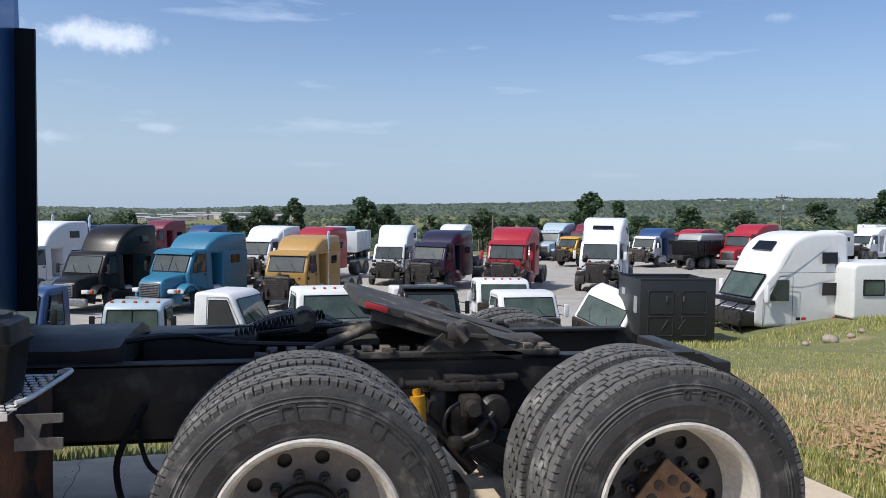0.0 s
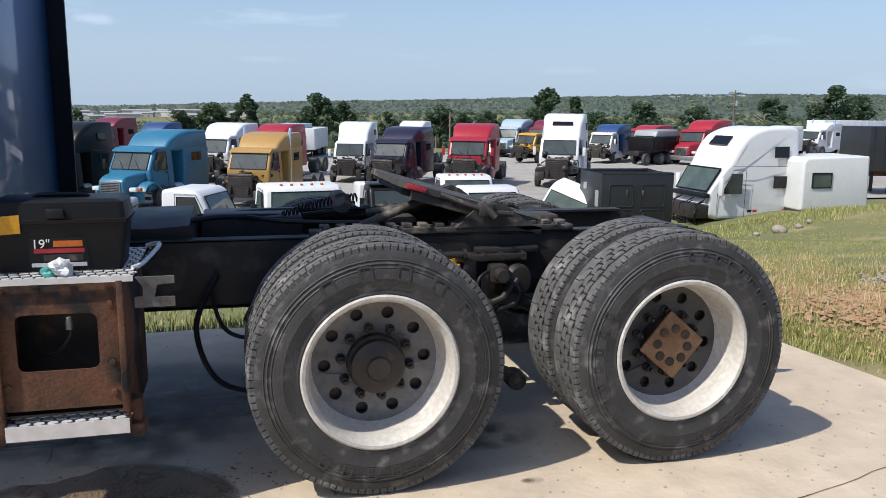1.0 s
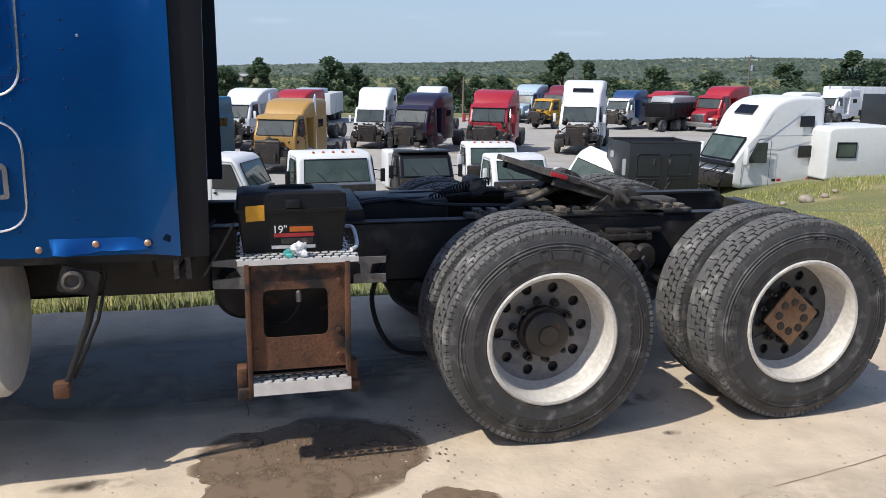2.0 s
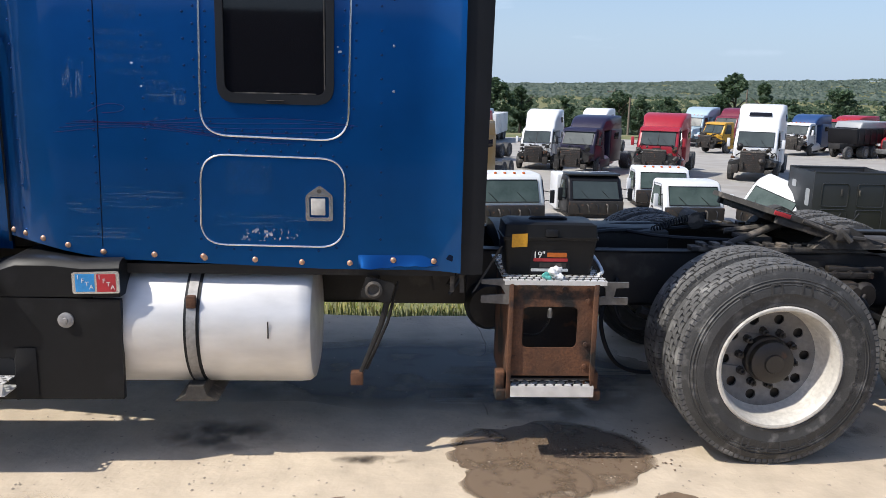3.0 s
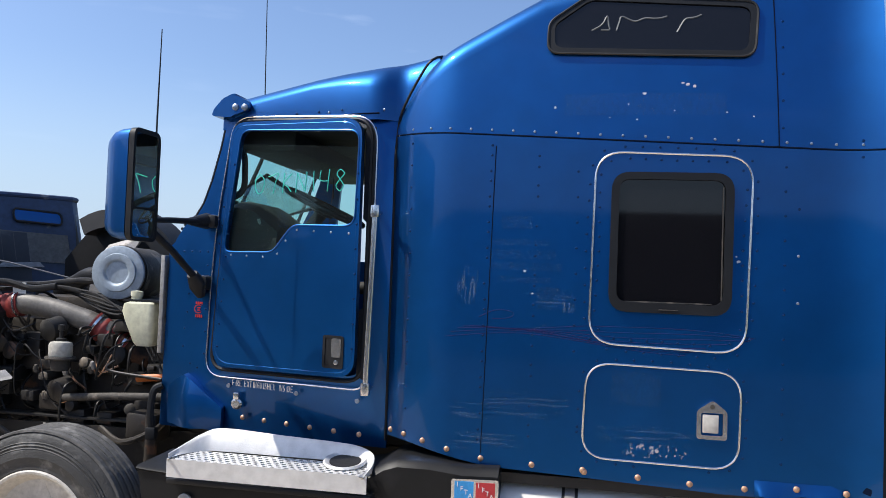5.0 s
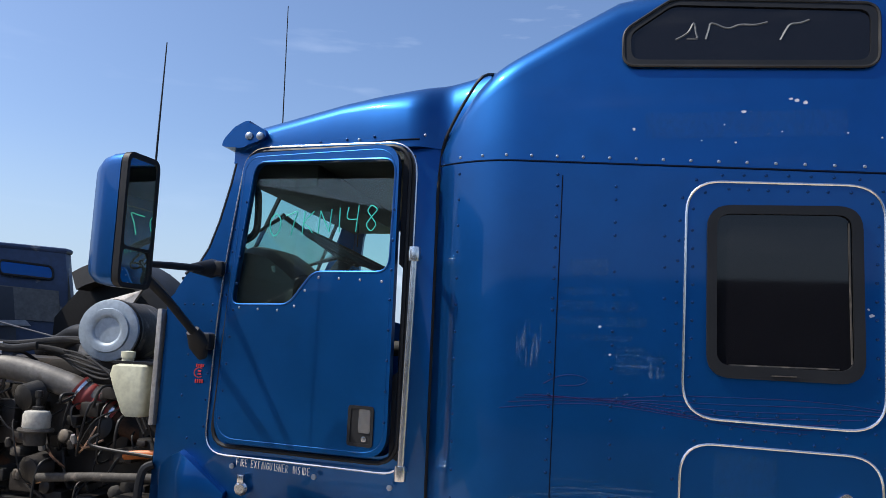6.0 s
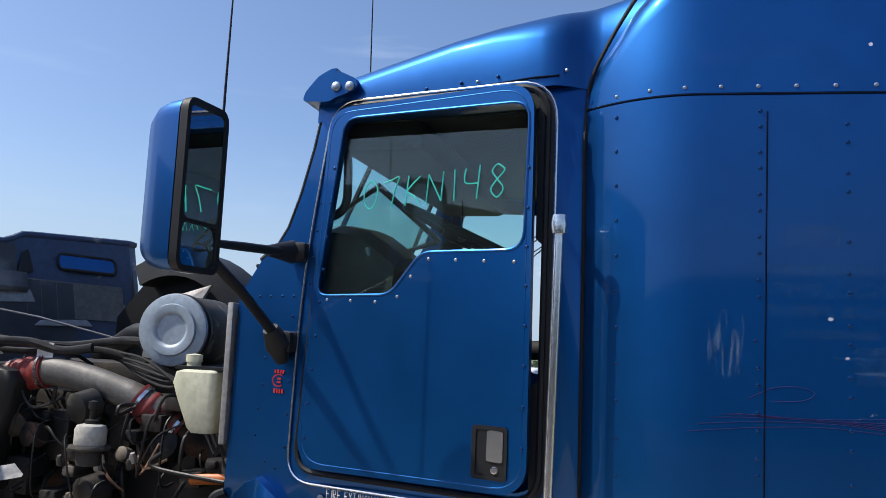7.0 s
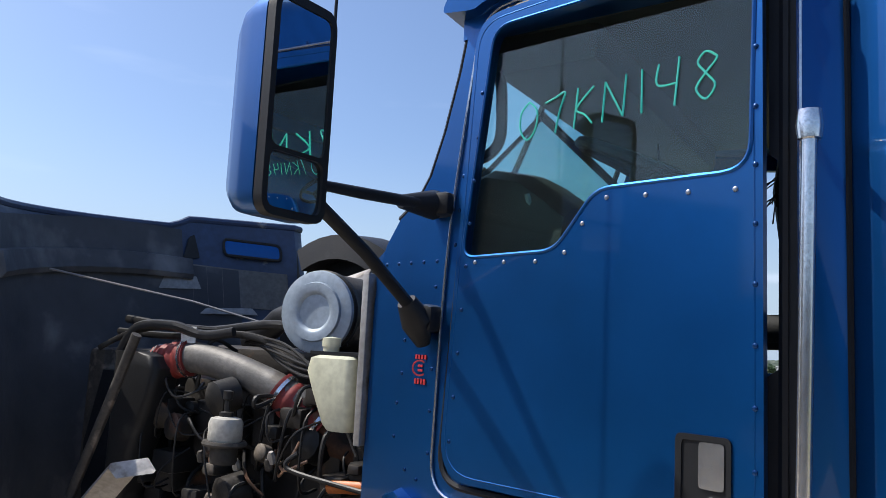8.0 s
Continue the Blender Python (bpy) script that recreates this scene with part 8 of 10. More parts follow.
part("torn_bracket", loft(B(), [[(-6.370, -0.86, 1.000), (-6.210, -0.80, 1.040), (-6.210, -0.79, 1.060), (-6.370, -0.85, 1.020)], [(-6.130, -0.92, 1.180), (-6.000, -0.84, 1.210), (-6.000, -0.83, 1.230), (-6.130, -0.91, 1.200)], [(-6.080, -0.92, 1.150), (-5.950, -0.84, 1.180), (-5.950, -0.83, 1.190), (-6.080, -0.91, 1.170)]]), M_PIPE, truck, "torn grey sheet metal bracket", smooth=False)
part("radiator_shroud", loft(B(), [[(x, y, z) for y, z in ((-0.55, 0.8), (-0.58, 1.2), (-0.5, 1.52), (0.5, 1.52), (0.55, 0.8))] for x in (-6.68, -6.5, -6.42)]), M_TRIMBLACK, truck, "black radiator fan shroud")
bm = box(B(), -6.75, -6.35, -0.86, -0.70, 0.62, 0.75, 0.02, pose(0, 0, 0))
box(bm, -6.6, -6.4, -0.9, -0.66, 0.75, 0.98, 0.02)
part("steering_gear", bm, M_IRON, truck, "dusty cast steering gear")
bm = rod(B(), [(-6.3, -0.7, 0.98), (-5.9, -0.78, 0.80), (-5.6, -0.8, 0.66)], 0.016, 8)
rod(bm, [(-6.7, -0.7, 0.55), (-5.5, -0.8, 0.5)], 0.025, 8)
part("steering_link", bm, M_IRON, truck)
bm = rod(B(), [(-5.47, -1.0, 0.5), (-5.47, 1.0, 0.5)], 0.06, 10)
part("front_axle", bm, M_GREASE, truck)
for s in (-1, 1):
    bm = loft(B(), [[(x, s * y, z) for y in (0.42, 0.52)] + [(x, s * y, z + 0.06) for y in (0.52, 0.42)] for x, z in ((-6.3, 0.66), (-5.9, 0.60), (-5.47, 0.57), (-5.0, 0.60), (-4.6, 0.68))])
    part("leaf_spring", bm, M_GREASE, truck)
bm = box(B(), -5.3, -5.1, -0.7, -0.5, 0.85, 1.02, 0.03)
rod(bm, [(-5.12, -0.72, 0.72), (-5.12, -0.72, 1.02)], 0.035, 10)
rod(bm, smooth_line([(-5.5, -0.6, 0.9), (-5.3, -0.72, 0.85), (-5.1, -0.74, 0.93), (-5.02, -0.75, 1.0)], 5), 0.018, 8)
part("steering_shaft", bm, M_GREASE, truck)

# tilted hood, its inside facing the engine
def hood_pt(y, t, out=0.0):
    """A place on the open hood: y across, t from the hinge (0) to its rear edge (1)."""
    a = min(abs(y) / 1.12, 1.02)
    x = -6.92 - 0.30 * t + 0.42 * a ** 3 - out * (1 - 0.5 * a)
    z = 0.72 + (1.54 + 0.10 * math.cos(y * 1.2)) * t + 0.045 * y
    return Vector((x, y - out * a * (1 if y > 0 else -1) * -1, z))


ys = np.linspace(-1.42, 1.22, 37)
edge = lambda y: 0.985 - 0.02 * math.cos(y * 2.2) + 0.03 * smooth01((y - 0.42) / 0.16)
hood = part("hood", loft(B(), [[hood_pt(y, edge(y) * k / 15, 0.014) for k in range(16)] + [hood_pt(y, edge(y) * k / 15, 0.034) for k in range(15, -1, -1)] for y in ys]), M_BLUE_FADED, truck, "blue hood tilted forward, weathered")
for y0, y1, t0, t1, mm, lb in ((-1.4, 0.50, 0.84, 0.965, M_HOODIN, "dusty black upper lining of the hood"), (-1.4, 0.86, 0.10, 0.84, M_HOODIN, "dusty black underside of the hood"), (0.52, 1.1, 0.70, 0.845, M_CHARGE, "pale torn fibreglass patch inside the hood")):
    yy = np.linspace(y0, y1, 24)
    part("hood_lining", loft(B(), [[hood_pt(y, t0 + (t1 - t0) * k / 10, 0.0) for k in range(11)] + [hood_pt(y, t0 + (t1 - t0) * k / 10, 0.012) for k in range(10, -1, -1)] for y in yy]), mm, hood, lb)
bm = rod(B(), [hood_pt(y, edge(y), 0.02) for y in ys], 0.02, 8)
part("hood_lip", bm, M_BLUE_FADED, hood, "worn rolled rear edge of the hood")
bm = loft(B(), [[hood_pt(y, 0.865, 0.0), hood_pt(y, 0.862, -0.035), hood_pt(y, 0.805, -0.05), hood_pt(y, 0.788, -0.03), hood_pt(y, 0.79, 0.0)] for y in np.linspace(-1.4, 0.56, 26)])
part("hood_rib", bm, M_HOODIN, hood, "dusty moulded ledge across the hood")
bm = sheet(B(), rounded([(0.78, 0.895), (1.08, 0.895), (1.08, 0.955), (0.78, 0.955)], 0.025, 4), [], lambda u, v, d: hood_pt(u, v, -0.004 + d), 0.004)
slot = part("hood_slot", bm, M_BLUE, hood, "blue rounded slot in the hood edge")
part("slot_rim", rod(B(), [hood_pt(u, v, -0.006) for u, v in rounded([(0.78, 0.895), (1.08, 0.895), (1.08, 0.955), (0.78, 0.955)], 0.025, 4)], 0.009, 6, True), M_FRAME, slot, "dark worn rim of the slot")
# pale worn streaks and a dark tear over the hood's far end
for y0, y1, t0, t1, mm in ((0.30, 0.62, 0.745, 0.80, M_PIPE), (0.60, 0.95, 0.665, 0.70, M_PIPE), (0.50, 0.62, 0.86, 0.955, M_FRAME), (1.12, 1.2, 0.60, 0.95, M_FRAME)):
    part("worn_patch", sheet(B(), rounded([(y0, t0), (y1, t0 + 0.01), (y1 - 0.03, t1), (y0 + 0.05, t1 - 0.012)], 0.006, 2), [], lambda u, v, d: hood_pt(u, v, -0.003 + d), 0.003), mm, hood, "rubbed pale patch in the dusty fibreglass" if mm is M_PIPE else "dark tear in the hood")
part("hood_cable", rod(B(), [hood_pt(-0.62, 0.80, -0.05), (-6.5, -0.1, 1.86), (-6.0, 0.2, 1.72)], 0.006, 6), M_PIPE, truck)
# far fender of the raised hood, its arch and a grey bracket
bm, rings = B(), []
for k in range(19):
    a = radians(-30 + 150 * k / 18)
    x, z = -6.28 + 0.44 * math.cos(a), 1.66 + 0.50 * math.sin(a)
    rings.append([(x, 0.86, z), (x + 0.14 * math.cos(a), 0.90, z + 0.14 * math.sin(a)), (x + 0.16 * math.cos(a), 1.2, z + 0.16 * math.sin(a)), (x, 1.2, z)])
loft(bm, rings)
part("fender_arch", bm, M_FRAME, hood, "black inner fender arch of the raised hood")
bm = sheet(B(), [(-6.75, 1.4), (-6.0, 1.4), (-5.80, 1.6), (-5.72, 1.85), (-5.82, 2.06), (-6.0, 2.14), (-6.2, 2.30), (-6.5, 2.2), (-6.75, 1.9)], [], lambda u, v, d: Vector((u, 1.04 + d, v)), 0.03)
part("inner_fender", bm, M_FRAME, hood, "dusty black inner fender")
bm = loft(B(), [[(-6.36, 0.72, 1.66), (-6.12, 0.70, 1.64), (-6.12, 0.73, 1.64), (-6.36, 0.75, 1.66)], [(-6.34, 0.74, 1.88), (-6.1, 0.72, 1.86), (-6.1, 0.75, 1.86), (-6.34, 0.77, 1.88)], [(-6.26, 0.8, 2.02), (-5.98, 0.78, 2.1), (-5.98, 0.81, 2.1), (-6.26, 0.83, 2.02)]])
part("hood_bracket", bm, M_PIPE, hood, "grey torn fibreglass hood bracket", smooth=False)

# toolbox standing on the step plate
SHAPE[0] = None
box_m = pose(-1.14, -0.99, 0.947)
tool = thing("toolbox", "black plastic toolbox standing on the step plate", "toolbox", at=box_m)
bm = loft(B(), [[(x, y, z) for x, y in rounded([(-w, -d), (w, -d), (w, d), (-w, d)], 0.02, 3)] for z, w, d in ((0, 0.205, 0.1), (0.17, 0.225, 0.115), (0.172, 0.232, 0.12), (0.185, 0.235, 0.122), (0.187, 0.228, 0.118), (0.245, 0.222, 0.112), (0.255, 0.20, 0.1))])
part("case", bm, M_BLACK, tool)
part("lid_latch", box(B(), -0.03, 0.03, -0.132, -0.115, 0.19, 0.225, 0.006), M_TRIMBLACK, tool)
part("lid_handle", rod(B(), smooth_line([(-0.09, 0, 0.25), (-0.07, 0, 0.262), (0.07, 0, 0.262), (0.09, 0, 0.25)], 4), 0.008, 8), M_TRIMBLACK, tool)
part("yellow_sticker", sheet(B(), [(-0.19, 0.135), (-0.115, 0.14), (-0.115, 0.205), (-0.19, 0.2)], [], lambda u, v, d: Vector((u, -0.1225 + d - 0.07 * (v - 0.17), v)), 0.0015), M_YELLOW, tool, "yellow blank sticker", smooth=False)
LBL = lambda u, v, d: Vector((u, -0.1025 - 0.088 * v + d, v))
lab = part("label", sheet(B(), [(-0.1, 0.012), (0.1, 0.012), (0.09, 0.122), (-0.09, 0.122)], [], LBL, 0.0015), M_TRIMBLACK, tool, "printed cardboard label with 19 inch marking", smooth=False)
lettering("label_number", '19"', 0.045, pose(-0.055, -0.1145, 0.098, 85, 0, 0), M_PAPER, lab, "", 0.0004)
for i, (u0, u1, v0, v1, mm) in enumerate(((-0.015, 0.08, 0.088, 0.11, M_ORANGE), (-0.08, 0.085, 0.066, 0.082, M_RED), (-0.09, 0.09, 0.016, 0.03, M_PAPER), (-0.05, 0.08, 0.036, 0.06, M_IRON))):
    part("label_print", sheet(B(), [(u0, v0), (u1, v0), (u1, v1), (u0, v1)], [], lambda u, v, d: LBL(u, v, d - 0.0015), 0.0012), mm, lab, smooth=False)

# crumpled rag on the step plate
bm = B()
b2 = bmesh.ops.create_icosphere(bm, subdivisions=3, radius=0.035)
for v in b2["verts"]:
    v.co = v.co * (1 + 0.9 * noise.noise(v.co * 40)) + Vector((-1.115, -1.165, 0.965))
    v.co.z = max(0.947, 0.947 + (v.co.z - 0.945) * 1.0)
tagged(part("paper_rag", bm, M_PAPER, smooth=False), "crumpled white paper scrap on the step plate", "paper")
bm = B()
b2 = bmesh.ops.create_icosphere(bm, subdivisions=2, radius=0.022)
for v in b2["verts"]:
    v.co = v.co * (1 + 0.8 * noise.noise(v.co * 50)) + Vector((-1.165, -1.175, 0.957))
    v.co.z = max(0.947, v.co.z)
M_CLOTH = mat("teal_wrapper", (0.12, 0.5, 0.45), None, 30, 0.5)
tagged(part("wrapper", bm, M_CLOTH, smooth=False), "small teal wrapper on the step plate", "litter")


# ---- the yard's other trucks and loose cabs: each faces -y before it is turned ----
def paint(name, c, dull=0.35):
    return mat(name, c, tuple(v * 0.93 for v in c), 0.6, dull, 0.0, 0.15, spot=tuple(0.95 * v + 0.003 for v in c), spot_scale=1.2, spot_at=0.55, spot_soft=0.5, fine=0.93)


P_WHITE = paint("white_truck_paint", (0.68, 0.685, 0.69))
P_OFFWHITE = paint("chalky_white_paint", (0.66, 0.67, 0.66), 0.5)
P_BLACK = paint("black_truck_paint", (0.012, 0.012, 0.014), 0.28)
P_BLACK.node_tree.nodes["Principled BSDF"].inputs["Specular IOR Level"].default_value = 0.2
P_BLACK.node_tree.nodes["Principled BSDF"].inputs["Coat Weight"].default_value = 0.03
P_SKY = paint("light_blue_truck_paint", (0.024, 0.155, 0.26))
P_GOLD = paint("gold_truck_paint", (0.40, 0.235, 0.065))
P_RED = paint("red_truck_paint", (0.34, 0.016, 0.028))
P_MAROON = paint("maroon_truck_paint", (0.16, 0.018, 0.035))
P_PURPLE = paint("dark_purple_truck_paint", (0.018, 0.014, 0.035), 0.28)
P_NAVY = paint("navy_truck_paint", (0.02, 0.06, 0.17))
P_ICE = paint("pale_ice_blue_paint", (0.36, 0.46, 0.52))
P_GREY = paint("grey_truck_paint", (0.30, 0.31, 0.32))
P_DARKGREY = paint("dark_grey_plastic_shell", (0.018, 0.019, 0.02), 0.42)
P_YELLOW = paint("yellow_machine_paint", (0.55, 0.30, 0.03))
P_BROWN = paint("brown_truck_paint", (0.10, 0.07, 0.05))
M_SCREEN = mat("yard_windscreen", (0.03, 0.04, 0.04), (0.06, 0.075, 0.072), 1.1, 0.05, rough_vary=0.03)
M_SCREEN_GREEN = mat("green_windscreen", (0.035, 0.055, 0.045), (0.10, 0.13, 0.112), 1.4, 0.06, rough_vary=0.03)
for glass_mat in (M_SCREEN, M_SCREEN_GREEN):
    glass_mat.node_tree.nodes["Principled BSDF"].inputs["Specular IOR Level"].default_value = 0.45
M_HEADLAMP = mat("headlamp_lens", (0.7, 0.72, 0.72), (0.6, 0.6, 0.6), 9, 0.12)
M_AMBER = mat("amber_lens", (0.7, 0.16, 0.03), None, 9, 0.2)
M_GRILLE = mat("dull_chrome_grille", (0.42, 0.42, 0.42), (0.2, 0.2, 0.2), 8, 0.35, 0.7)


def quad_slab(q, thick):
    """A thin pane standing out from the face of four corners."""
    q = [Vector(p) for p in q]
    n = (q[1] - q[0]).cross(q[3] - q[0]).normalized() * thick
    return loft(B(), [[p - n * 0.2 for p in q], [p + n for p in q]])


def moulded(prof, half, taper=None, r=0.12):
    """A shell of a side outline, as wide as 2 * half, with its long edges rounded off."""
    cu, cv = sum(p[0] for p in prof) / len(prof), sum(p[1] for p in prof) / len(prof)
    rings = []
    for s, d in ((-1, 0.0), (-1, 0.13), (-1, 0.5), (-1, 1.0), (1, 1.0), (1, 0.5), (1, 0.13), (1, 0.0)):
        ins = r * (1 - math.sqrt(1 - (1 - d) ** 2))
        ring = []
        for u, v in prof:
            g = math.hypot(cu - u, cv - v)
            uu, vv = u + (cu - u) / g * ins, v + (cv - v) / g * ins
            ring.append((s * (half - d * r) * (taper(u, v) if taper else 1), uu, vv))
        rings.append(ring)
    return loft(B(), rings)


def cab_module(t, paint_mat, z, wide=1.04, tall=1.55, deep=1.5, lean=0.42, screen=M_SCREEN, lights=False, mirrors=True, open_door=False, visor=False, split=False):
    """A truck cab: shell, windscreen, side windows, door, mirrors. z is its floor; its front wall stands at y = 0."""
    zt = z + tall
    zs1 = zt - 0.19
    zs0 = zs1 - min(0.74, 0.46 * tall)
    tap = lambda u, v: (1.0 if v < zs0 else 1.0 - 0.09 * (v - zs0) / (zt - zs0)) * (0.94 + 0.06 * smooth01(u / 0.5))
    prof = rounded([(0, z), (0, zs0 - 0.03), (lean, zs1 + 0.03), (lean + 0.2, zt - 0.02), (lean + 0.55, zt), (deep, zt), (deep, z)], [0.05, 0.08, 0.12, 0.1, 0.2, 0.12, 0.05], 4)
    cab = part("cab", moulded(prof, wide, tap, 0.11), paint_mat, t)
    f = lambda s, u, v: Vector((s * wide * tap(u, v), u, v))
    g = lambda v: lean * (v - zs0 + 0.03) / (zs1 - zs0 + 0.06)
    q = [f(-0.84, g(zs0), zs0 + 0.02), f(0.84, g(zs0), zs0 + 0.02), f(0.84, g(zs1), zs1), f(-0.84, g(zs1), zs1)]
    for v in q:
        v.y -= 0.012
    ws = part("windscreen", quad_slab(q, 0.012), screen, cab, smooth=False)
    part("windscreen_rubber", rod(B(), [p + Vector((0, -0.014, 0)) for p in q], 0.018, 5, True), M_TRIMBLACK, ws)
    if split:
        part("centre_post", rod(B(), [(q[0] + q[1]) / 2 + Vector((0, -0.015, 0)), (q[2] + q[3]) / 2 + Vector((0, -0.015, 0))], 0.018, 5), M_TRIMBLACK, ws)
    for k in (0.35, 0.8):
        a = q[0] * (1 - k) + q[1] * k + Vector((0, -0.03, 0))
        part("wiper", rod(B(), [a, a + (q[3] - q[0]) * 0.45 + (q[0] - q[1]) * 0.16], 0.009, 5), M_TRIMBLACK, ws)
    if visor:
        bm = loft(B(), [[(s * wide * 0.9, lean - 0.14, zs1 - 0.02), (s * wide * 0.9, lean - 0.13, zs1 + 0.03), (s * wide * 0.9, lean + 0.16, zs1 + 0.16), (s * wide * 0.9, lean + 0.16, zs1 + 0.09)] for s in (-1, -0.5, 0, 0.5, 1)])
        part("sun_visor", bm, paint_mat, cab)
    for s in (-1, 1):
        u0, u1 = 0.24, min(deep - 0.14, 1.10)
        q = [f(s, u0, zs0 - 0.02), f(s, u1, zs0 - 0.02), f(s, u1, zs1 - 0.02), f(s, u0 + lean * 0.85, zs1 - 0.02)]
        q = [p + Vector((s * 0.006, 0, 0)) for p in q]
        w = part("side_window", quad_slab(q if s > 0 else q[::-1], 0.012), M_CABIN if open_door else screen, cab, smooth=False)
        part("window_rubber", rod(B(), [p + Vector((s * 0.008, 0, 0)) for p in q], 0.016, 5, True), M_TRIMBLACK, w)
        dq = [f(s, 0.12, z + 0.06), f(s, u1 + 0.07, z + 0.06), f(s, u1 + 0.07, zs1 + 0.06), f(s, 0.22 + lean * 0.85, zs1 + 0.06), f(s, 0.12, zs0)]
        part("door_gap", rod(B(), [p + Vector((s * 0.004, 0, 0)) for p in dq], 0.007, 4, True), M_TRIMBLACK, cab)
        part("door_handle", box(B(), s * wide - 0.012, s * wide + 0.02, u1 - 0.12, u1 - 0.02, zs0 - 0.18, zs0 - 0.13, 0.005), M_TRIMBLACK, cab)
        if mirrors:
            bm = box(B(), s * (wide + 0.2) - 0.08, s * (wide + 0.2) + 0.08, 0.10, 0.17, zs0 - 0.04, zs0 + 0.40, 0.025)
            mr = part("mirror", bm, paint_mat if paint_mat in (P_RED, P_WHITE) else M_TRIMBLACK, t)
            part("mirror_arm", rod(B(), [(s * (wide - 0.03), 0.2, zs0 + 0.05), (s * (wide + 0.2), 0.14, zs0 + 0.02)], 0.014, 5), M_TRIMBLACK, mr)
            part("mirror_arm", rod(B(), [(s * (wide - 0.08), 0.3, zs0 + 0.36), (s * (wide + 0.2), 0.14, zs0 + 0.32)], 0.014, 5), M_TRIMBLACK, mr)
    if lights:
        for k in range(5):
            part("roof_light", box(B(), -0.66 + 0.33 * k - 0.04, -0.66 + 0.33 * k + 0.04, lean + 0.24, lean + 0.36, zt - 0.03, zt + 0.04, 0.015), M_AMBER, cab)
    return cab


YARD_WHEEL = {}


def yard_wheel(t, x, y, dual=False):
    key = dual
    if key not in YARD_WHEEL:
        w = 0.56 if dual else 0.28
        bm = lathe(B(), [(0.29, 0), (0.36, -0.0), (0.46, 0.01), (0.5, 0.04), (0.5, w - 0.04), (0.46, w - 0.01), (0.29, w)], axis=(1, 0, 0), seg=24)
        a = part("wheel", bm, M_RUBBER, t)
        b = part("rim", lathe(B(), [(0.30, 0.005), (0.28, 0.012), (0.26, 0.08), (0.16, 0.1), (0.12, 0.06), (0.1, 0.02), (0, 0.01)], axis=(1, 0, 0), seg=20), M_DISC, a)
        YARD_WHEEL[key] = (a, b)
    else:
        a0, b0 = YARD_WHEEL[key]
        a = repeat(a0, "wheel", t, Matrix())
        b = repeat(b0, "rim", a, Matrix())
    a.matrix_basis = pose(x, y, 0.5, 0, 0, 180) if x > 0 else pose(x, y, 0.5)
    return a


def bare_engine(t, seed, wide=0.58):
    """A stripped nose: radiator, engine and a tangle of lines."""
    e = random.Random(seed)
    rad = part("radiator", box(B(), -wide, wide, -0.92, -0.84, 0.48, 1.46, 0.03), (M_IRON, M_GREASE)[seed % 2], t, "dusty bare radiator")
    for k in range(9):
        part("fin", box(B(), -wide + 0.04, wide - 0.04, -0.935, -0.918, 0.56 + 0.096 * k, 0.60 + 0.096 * k), M_GREASE, rad, smooth=False)
    part("radiator_tank", rod(B(), [(-wide, -0.88, 1.48), (wide, -0.88, 1.48)], 0.07, 10), M_IRON, rad)
    part("engine_block", box(B(), -0.48, 0.48, -0.8, 0.75, 0.5, 1.42, 0.07), M_FRAME, t)
    for s in (-1, 1):
        w1, zt = e.uniform(0.95, 1.12), e.uniform(1.05, 1.32)
        part("splash_panel", loft(B(), [[(s * 0.5, y, 0.42 + d), (s * w1, y, 0.55 + d), (s * w1, y, zt - 0.15 + 0.1 * d), (s * 0.8, y, zt), (s * 0.5, y, zt + 0.08)] for y, d in ((-0.78, 0.28), (-0.5, 0.42), (0.0, 0.5), (0.4, 0.3), (0.62, 0.05))]), M_FRAME, t, "torn black inner fender")
        part("frame_horn", box(B(), s * 0.42 - 0.05, s * 0.42 + 0.05, -1.12, -0.8, 0.62, 0.86, 0.02), M_GREASE, t)
        part("battery_box", box(B(), s * 0.78 - 0.16, s * 0.78 + 0.16, -0.98, -0.76, 0.42, 0.42 + e.uniform(0.2, 0.5), 0.03), e.choice((M_GREASE, M_FRAME, M_IRON)), t)
    part("valve_cover", box(B(), -0.2, 0.2, -0.7, 0.7, 1.4, 1.56, 0.05), M_FRAME, t)
    part("firewall", box(B(), -1.03, 1.03, 0.60, 0.72, 0.55, 1.68, 0.04), M_FRAME, t)
    for k in range(26):
        x, y, z = e.choice((-1, 1)) * e.uniform(0.2, 1.0), e.uniform(-0.85, 0.4), e.uniform(0.75, 1.62)
        s = e.uniform(0.04, 0.14)
        mm = e.choice((M_GREASE, M_GREASE, M_IRON, M_RUST, M_FRAME, M_FRAME))
        if k % 2:
            part("engine_fitting", lathe(B(), [(0, 0), (s, 0), (s, s * 2), (s * 0.5, s * 2.4), (0, s * 2.4)], (x, y, z), (e.uniform(-1, 1), e.uniform(-1, 1), 0.5), 12), mm, t)
        else:
            part("engine_fitting", box(B(), x - s, x + s, y - s, y + s, z - s * 0.7, z + s * 0.7, 0.02), mm, t)
    for k in range(14):
        x, y, z = e.uniform(-0.9, 0.9), e.uniform(-0.9, 0.2), e.uniform(0.9, 1.7)
        part("hose", rod(B(), smooth_line([(x, y, z), (x + e.uniform(-0.3, 0.3), y + 0.2, z + 0.1), (x + e.uniform(-0.4, 0.4), y + 0.4, z - 0.15), (x + e.uniform(-0.3, 0.3), y + 0.6, z - 0.35)], 4), e.uniform(0.01, 0.035), 6), e.choice((M_TRIMBLACK, M_FRAME, M_PIPE, M_IRON)), t)


